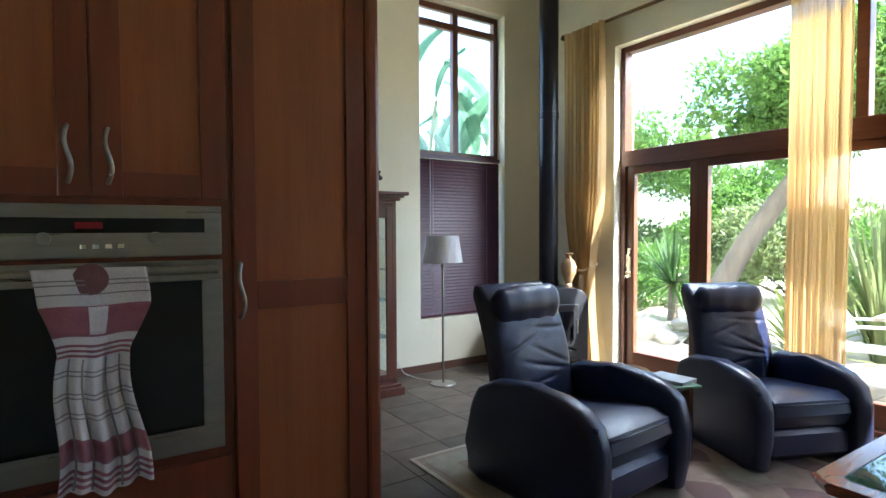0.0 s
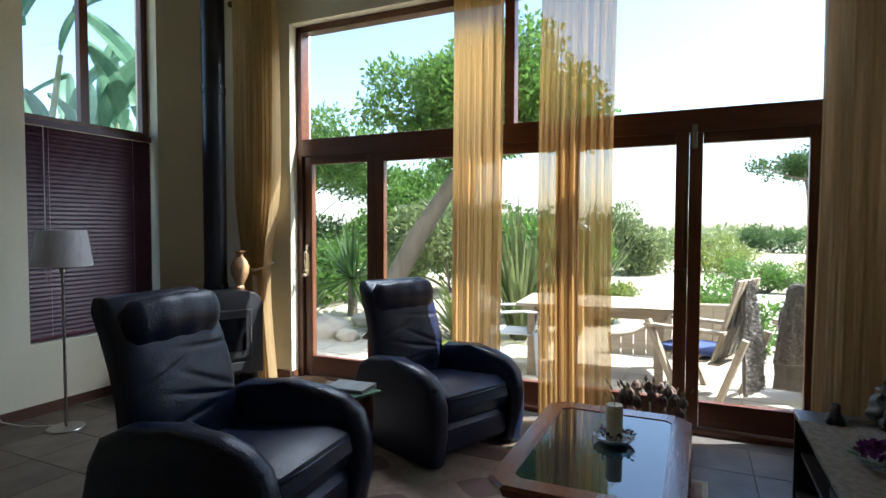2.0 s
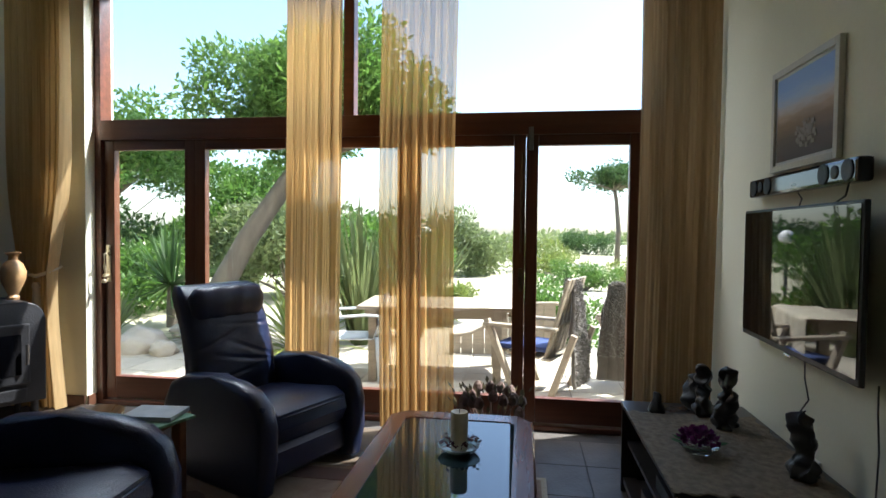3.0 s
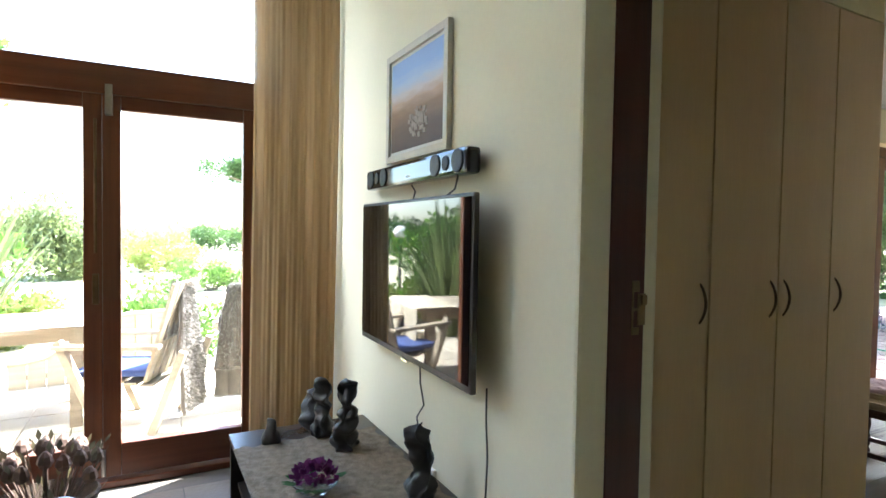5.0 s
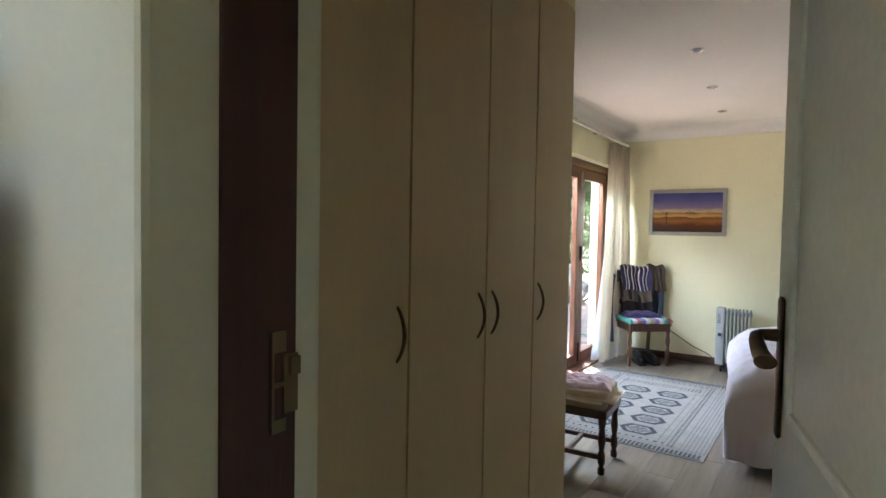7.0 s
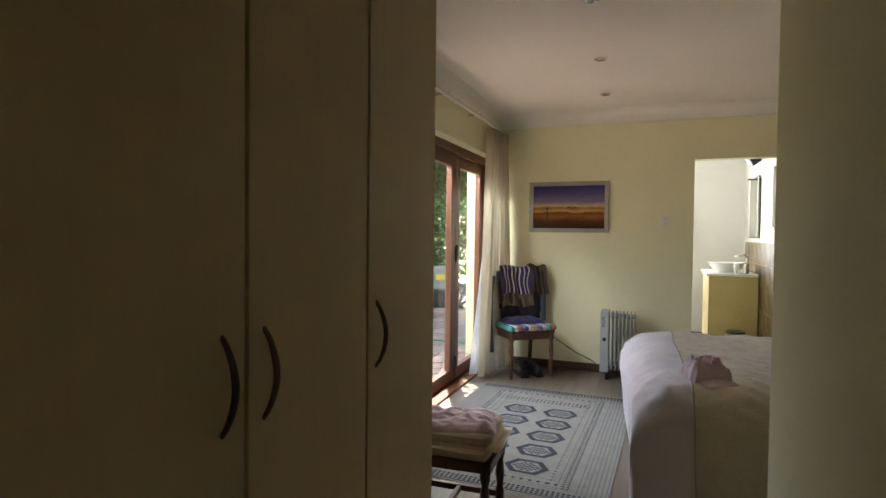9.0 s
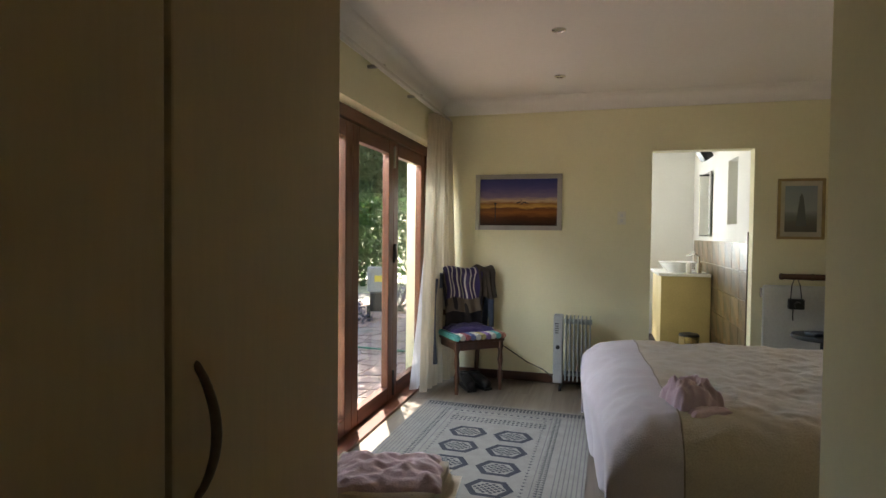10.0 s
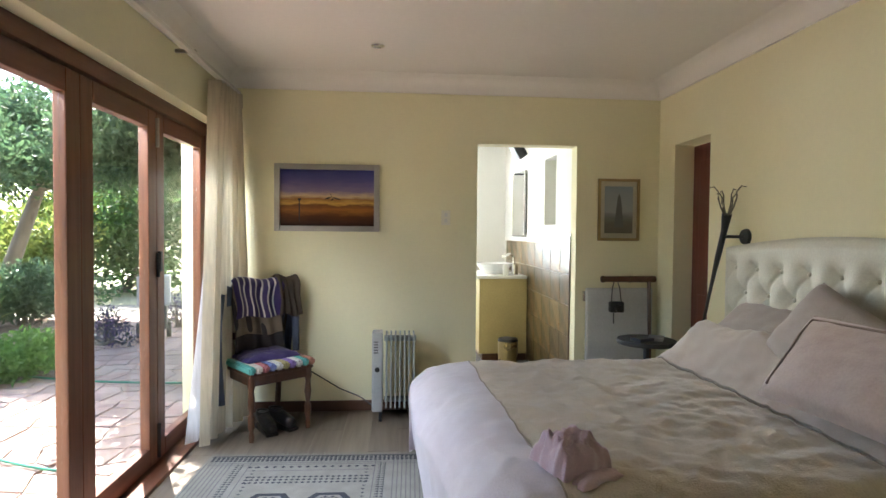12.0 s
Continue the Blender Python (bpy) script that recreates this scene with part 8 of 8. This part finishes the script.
def deck_chair(m, label, skin):
    root = thing("garden_chair", label, "chair", m, "wooden garden chairs")
    for s in (-0.29, 0.29):
        part("front_leg", box(bmesh.new(), -0.025, 0.025, -0.03, 0.03, 0, 0.72, 0.005), OLDWOOD, root, m=pose(-0.10, s, 0, 0, -24, 0))
        part("back_leg", box(bmesh.new(), -0.025, 0.025, -0.03, 0.03, 0, 0.62, 0.005), OLDWOOD, root, m=pose(0.22, s, 0, 0, -24 + 44, 0) @ pose(0, 0, 0))
        part("armrest", box(bmesh.new(), -0.42, 0.28, s - 0.045, s + 0.045, 0.60, 0.63, 0.008), OLDWOOD, root)
    for k in range(5):
        part("seat_slat", box(bmesh.new(), -0.32 + 0.11 * k, -0.23 + 0.11 * k, -0.25, 0.25, 0.37 - 0.012 * k, 0.39 - 0.012 * k, 0.004), OLDWOOD, root)
    part("cushion", box(bmesh.new(), -0.33, 0.18, -0.24, 0.24, 0.392, 0.44, 0.02), BLUEC, root, "navy blue seat cushion")
    for k in range(5):
        y = -0.22 + 0.11 * k
        part("back_slat", box(bmesh.new(), -0.012, 0.012, y - 0.04, y + 0.04, 0, 0.72, 0.004), OLDWOOD, root, m=pose(0.16, 0, 0.36, 0, 16, 0))
    return root


def fleece(m, seed, label, length, split=0.42, wide=0.33):
    root = thing("sheepskin", label, "sheepskin", m, "sheepskins on the garden chairs")

    def fn(u, v):
        x = (u - 0.5) * wide * (0.30 + 0.85 * min(1, abs(v - split) * 2.4) ** 0.7) * (1 - 0.25 * abs(v - split)) + 0.015 * noise.noise(Vector((v * 9, seed, 0)))
        s = (v - split) * length
        wob = 0.02 * noise.noise(Vector((u * 5, v * 7, seed)))
        if s < 0:
            return Vector((-0.035 + s * 0.10 + wob, x, s))
        return Vector((0.035 + s * 0.08 + wob, x, -s))

    bm = sheet(bmesh.new(), fn, 30, 60)
    part("hide", bm, FLEECE, root, smooth="all").modifiers.new("thick", "SOLIDIFY").thickness = 0.03
    g = np.random.default_rng(seed)
    verts, faces = [], []
    for k in range(3800):
        u, v = g.random(), g.random()
        p = fn(u, v)
        n = Vector((-1 if v < split else 1, g.normal() * 0.5, g.normal() * 0.5 - 0.4)).normalized() * 0.035
        s = Vector((g.normal(), g.normal(), g.normal())).normalized() * 0.004
        i = len(verts)
        verts += [tuple(p - s), tuple(p + s), tuple(p + n)]
        faces.append((i, i + 1, i + 2))
    mesh = bpy.data.meshes.new("wool")
    mesh.from_pydata(verts, [], faces)
    mesh.materials.append(FLEECE)
    ob = new("wool", mesh)
    ob.parent = root
    return root


cA, cB = M4(6.10, 0.34, GZ, -112), M4(6.45, -0.75, GZ, -60)
deck_chair(cA, "weathered wooden garden chair with blue cushion", True)
fleece(M4(6.00, 0.04, 0.99, -112), 5, "grey sheepskin thrown over a garden chair", 1.35, 0.30, 0.46)
deck_chair(cB, "weathered wooden garden chair under a sheepskin", True)
fleece(M4(6.12, -0.37, 0.96, -6), 6, "grey sheepskin thrown over a garden chair", 1.62)
gl = thing("globe_lamp", "white globe garden lamp on a dark post", "garden lamp", M4(11.5, 2.37, GZ))
part("post", rod(bmesh.new(), (0, 0, -0.03), (0, 0, 1.3), 0.03), BLACKMETAL, gl)
bm = bmesh.new()
bmesh.ops.create_uvsphere(bm, u_segments=20, v_segments=12, radius=0.13, matrix=Matrix.Translation((0, 0, 1.42)))
part("globe", bm, plain("opal_globe", (0.75, 0.74, 0.70), 0.3), gl, smooth="all")
screen = thing("plank_screen", "low pale plank screen with a curved top behind the table", "screen", M4(7.5, 0.72, GZ, 6))
for k in range(9):
    y0 = -0.62 + 0.14 * k
    z0, z1 = (0.60 - 0.40 * (1 / (1 + math.exp(-9 * (y - 0.12)))) for y in (y0, y0 + 0.132))
    bm = bmesh.new()
    front = [bm.verts.new((-0.02, y, z)) for y, z in ((y0, 0), (y0 + 0.132, 0), (y0 + 0.132, z1), (y0, z0))]
    rear = [bm.verts.new((0.02, y, z)) for y, z in ((y0, 0), (y0 + 0.132, 0), (y0 + 0.132, z1), (y0, z0))]
    bm.faces.new(front)
    bm.faces.new(rear)
    for j in range(4):
        bm.faces.new((front[j], front[(j + 1) % 4], rear[(j + 1) % 4], rear[j]))
    part("plank", bm, OLDWOOD, screen)
part("rail", box(bmesh.new(), 0.021, 0.055, -0.60, 0.62, 0.06, 0.12, 0.004), OLDWOOD, screen)
tri = tube(bmesh.new(), [(0.0, -0.66 + 1.30 * k / 24, 0.615 - 0.40 / (1 + math.exp(-9 * (-0.66 + 1.30 * k / 24 - 0.12)))) for k in range(25)], 0.024, 8, 1.0)
part("capping", tri, OLDWOOD, screen, "curved pale capping rail", "all")

# outside the narrow window: broad banana-like leaves
ban = thing("strelitzia", "wild banana with broad torn leaves outside the window", "plant", M4(0, 0, 0))
q = random.Random(13)
LEAF_B = leaf_material("broad_leaf", (0.08, 0.18, 0.11), (0.13, 0.24, 0.15))
LEAF_BS = surface("banana_stalk", (0.30, 0.34, 0.20), (0.22, 0.26, 0.14), 0.6, 0, 4, 40, 0.2)
for k in range(60):
    bx, by = 3.9 + q.uniform(-0.6, 2.8), 6.6 + q.uniform(-0.4, 1.6)
    an, L, W, tilt = q.uniform(0, 6.28), q.uniform(1.0, 1.5), q.uniform(0.11, 0.19), q.uniform(0.02, 0.4)
    h = q.uniform(1.3, 3.4)
    d = Vector((math.cos(an), math.sin(an), 0))
    s = Vector((-math.sin(an), math.cos(an), 0))
    stem_top = Vector((bx, by, h)) + d * 0.25
    part("stem", tube(bmesh.new(), [(bx, by, GZ - 0.05), Vector((bx, by, h * 0.6)) + d * 0.06, stem_top], lambda u: 0.05 - 0.025 * u, 8), LEAF_BS, ban)
    bm = bmesh.new()
    n = 16
    torn = [0.99 if q.random() < 0.72 else 0.86 for _ in range(n)]
    for i in range(n):
        for sg in (-1, 1):
            def at(u, w):
                wid = W * max(0.02, math.sin(math.pi * min(1, u * 0.95 + 0.04))) ** 0.55
                c = stem_top + d * L * (math.sin(tilt) * u + 0.30 * u * u) + Vector((0, 0, L * (math.cos(tilt) * u - 0.28 * u * u)))
                return c + s * sg * wid * w + Vector((0, 0, 0.16 * w - 0.10 * w * w))
            u0, u1 = i / n, (i + torn[i]) / n
            bm.faces.new([bm.verts.new(p) for p in (at(u0, 0), at((i + 1) / n, 0), at((i + 1) / n, 0.5), at(u0, 0.5))])
            bm.faces.new([bm.verts.new(p) for p in (at(u0, 0.5), at((i + 1) / n, 0.5), at(u1, 1), at(u0, 1))])
    part("leaf", bm, LEAF_B, ban)

# outside the bedroom
olive = tree("olive_tree", "spreading grey-green tree leaning over the stone terrace", [(9.1, -12.5, GZ - 0.05), (8.95, -12.5, 0.7), (8.6, -12.4, 1.5), (8.3, -12.3, 2.15)], 0.15, 18, (7.2, -11.5, 2.72), (2.7, 2.1, 0.62), 100, 0.42, 0.085, 52000, LEAF_O, 51)
leaf_cloud("low_bough", clumps_in((6.2, -9.75, 2.28), (2.0, 1.3, 0.36), 44, 0.36, 61), 0.08, 22000, LEAF_O, olive, 61)
part("bough", tube(bmesh.new(), [(8.3, -12.3, 2.1), (7.6, -11.4, 2.2), (6.8, -10.5, 2.2), (6.1, -9.6, 2.3)], lambda u: 0.07 - 0.05 * u, 8), BARK, olive, smooth="all")
tree("olive_tree", "dark shady tree beside the stone terrace", [(5.1, -12.3, GZ - 0.05), (5.05, -12.0, 0.9), (4.95, -11.2, 1.9)], 0.13, 14, (4.8, -9.8, 3.0), (1.5, 2.0, 0.95), 64, 0.42, 0.085, 32000, LEAF_O, 52)
shrub("hedge_bush", "sunlit yellow-green hedge behind the terrace trees", (11.6, -14.6, 1.6), (2.6, 2.0, 1.7), 50, 0.6, 0.15, 16000, LEAF_Y, 62)
shrub("bed_shrub", "low bright green shrub at the paving edge", (6.15, -8.3, 0.10), (0.42, 0.45, 0.28), 16, 0.2, 0.06, 5000, LEAF, 53)
shrub("bed_shrub", "dark green shrub in the garden bed", (8.1, -11.6, 0.35), (1.1, 0.6, 0.45), 24, 0.32, 0.08, 8000, LEAF_O, 54)
shrub("bed_shrub", "bright green shrub behind the tree", (9.3, -9.3, 0.6), (1.2, 1.2, 0.8), 22, 0.45, 0.12, 6000, LEAF_Y, 55)
LAV = leaf_material("lavender_flower", (0.12, 0.08, 0.18), (0.07, 0.09, 0.06))
shrub("lavender", "purple flowering lavender at the paving edge", (6.15, -10.0, 0.15), (0.55, 0.3, 0.28), 14, 0.18, 0.05, 1300, LAV, 56)
shrub("lavender", "purple flowering lavender at the paving edge", (5.7, -11.3, 0.2), (0.4, 0.3, 0.3), 10, 0.18, 0.05, 900, LAV, 57)
blades("yucca", "bright strap plant behind the tree", (8.4, -11.0, 0.0), 60, 1.0, 0.03, LEAF_Y, 58, 1.1, 0.5)
shrub("hedge_bush", "tall green hedge beyond the terrace", (13.0, -11.0, 1.3), (1.4, 4.5, 1.6), 46, 0.7, 0.16, 12000, LEAF, 59)
shrub("hedge_bush", "tall green hedge beyond the terrace", (9.0, -16.5, 1.3), (4.5, 1.4, 1.8), 46, 0.8, 0.18, 12000, LEAF_D, 99)
blades("strap_plant", "tall clump of strap leaves on the terrace edge", (8.35, 1.95, GZ), 120, 2.0, 0.03, LEAF_G, 47, 0.45, 0.6)
shrub("hedge_bush", "mixed green garden hedge", (9.6, 2.6, 0.75), (0.7, 0.9, 1.1), 24, 0.4, 0.12, 6000, LEAF, 48)
hose = thing("garden_hose", "green garden hose lying across the paving", "hose")
part("tube", tube(bmesh.new(), [(4.25 + 3.2 * k / 40, -6.0 - 2.2 * k / 40 + 0.22 * math.sin(0.14 * k), GZ + 0.02) for k in range(41)], 0.010, 8), surface("green_hose", (0.02, 0.16, 0.09), None, 0.4), hose, smooth="all")
part("tube", tube(bmesh.new(), [(4.3 + 3.6 * k / 40, -8.0 - 0.9 * k / 40 + 0.15 * math.sin(0.12 * k), GZ + 0.021) for k in range(41)], 0.010, 8), surface("green_hose_b", (0.02, 0.16, 0.09), None, 0.4), hose, smooth="all")
mow = thing("garden_machine", "grey garden machine with yellow label by the bed", "garden machine", M4(5.75, -10.45, GZ, 20))
part("body", box(bmesh.new(), -0.2, 0.2, -0.16, 0.16, 0.45, 0.85, 0.03), surface("machine_grey", (0.30, 0.31, 0.32), None, 0.5, 0, 5, 60, 0.05), mow)
part("label", box(bmesh.new(), -0.08, 0.08, 0.161, 0.164, 0.62, 0.72), plain("yellow_label", (0.7, 0.55, 0.05), 0.5), mow)
part("engine", box(bmesh.new(), -0.16, 0.16, -0.14, 0.14, 0.12, 0.45, 0.03), BLACKPLASTIC, mow)
for x in (-0.18, 0.18):
    part("wheel", rod(bmesh.new(), (x - 0.03, 0, 0.11), (x + 0.03, 0, 0.11), 0.11, 0.11, 20), BLACKPLASTIC, mow)

# ---- floor pieces ----
tile = bmesh.new()
box(tile, -0.197, 0.197, -0.197, 0.197, -0.006, 0.0, 0.002)
tile_mesh = mesh_of("tile", tile, SLATE)
for i in range(19):
    for j in range(14):
        x, y = -2.75 + 0.4 * i, -0.50 + 0.4 * j
        if x < 4.7 and y < 4.8:
            piece("tile", tile_mesh, floor_living, M4(x, y, 0.0))
plank = bmesh.new()
box(plank, -0.0945, 0.0945, -0.6, 0.6, -0.008, 0.0, 0.0015)
plank_mesh = mesh_of("plank", plank, LAMINATE)
for i in range(19):
    for j in range(7):
        x, y = 0.27 + 0.19 * i, -7.95 + 1.202 * j + (0.4 * (i % 3))
        if x < 3.75 and -7.6 < y < -0.4:
            piece("plank", plank_mesh, floor_bed, M4(x, y, 0.0))
wt = bmesh.new()
box(wt, 0.0, 0.012, -0.148, 0.148, -0.128, 0.128, 0.004)
wt_mesh = mesh_of("wall_tile", wt, TILE)
bw = bpy.data.objects["wall_bath_west"]
for i in range(9):
    for j in range(5):
        piece("tile", wt_mesh, bw, M4(1.02, -7.28 - 0.30 * i, 0.14 + 0.26 * j))
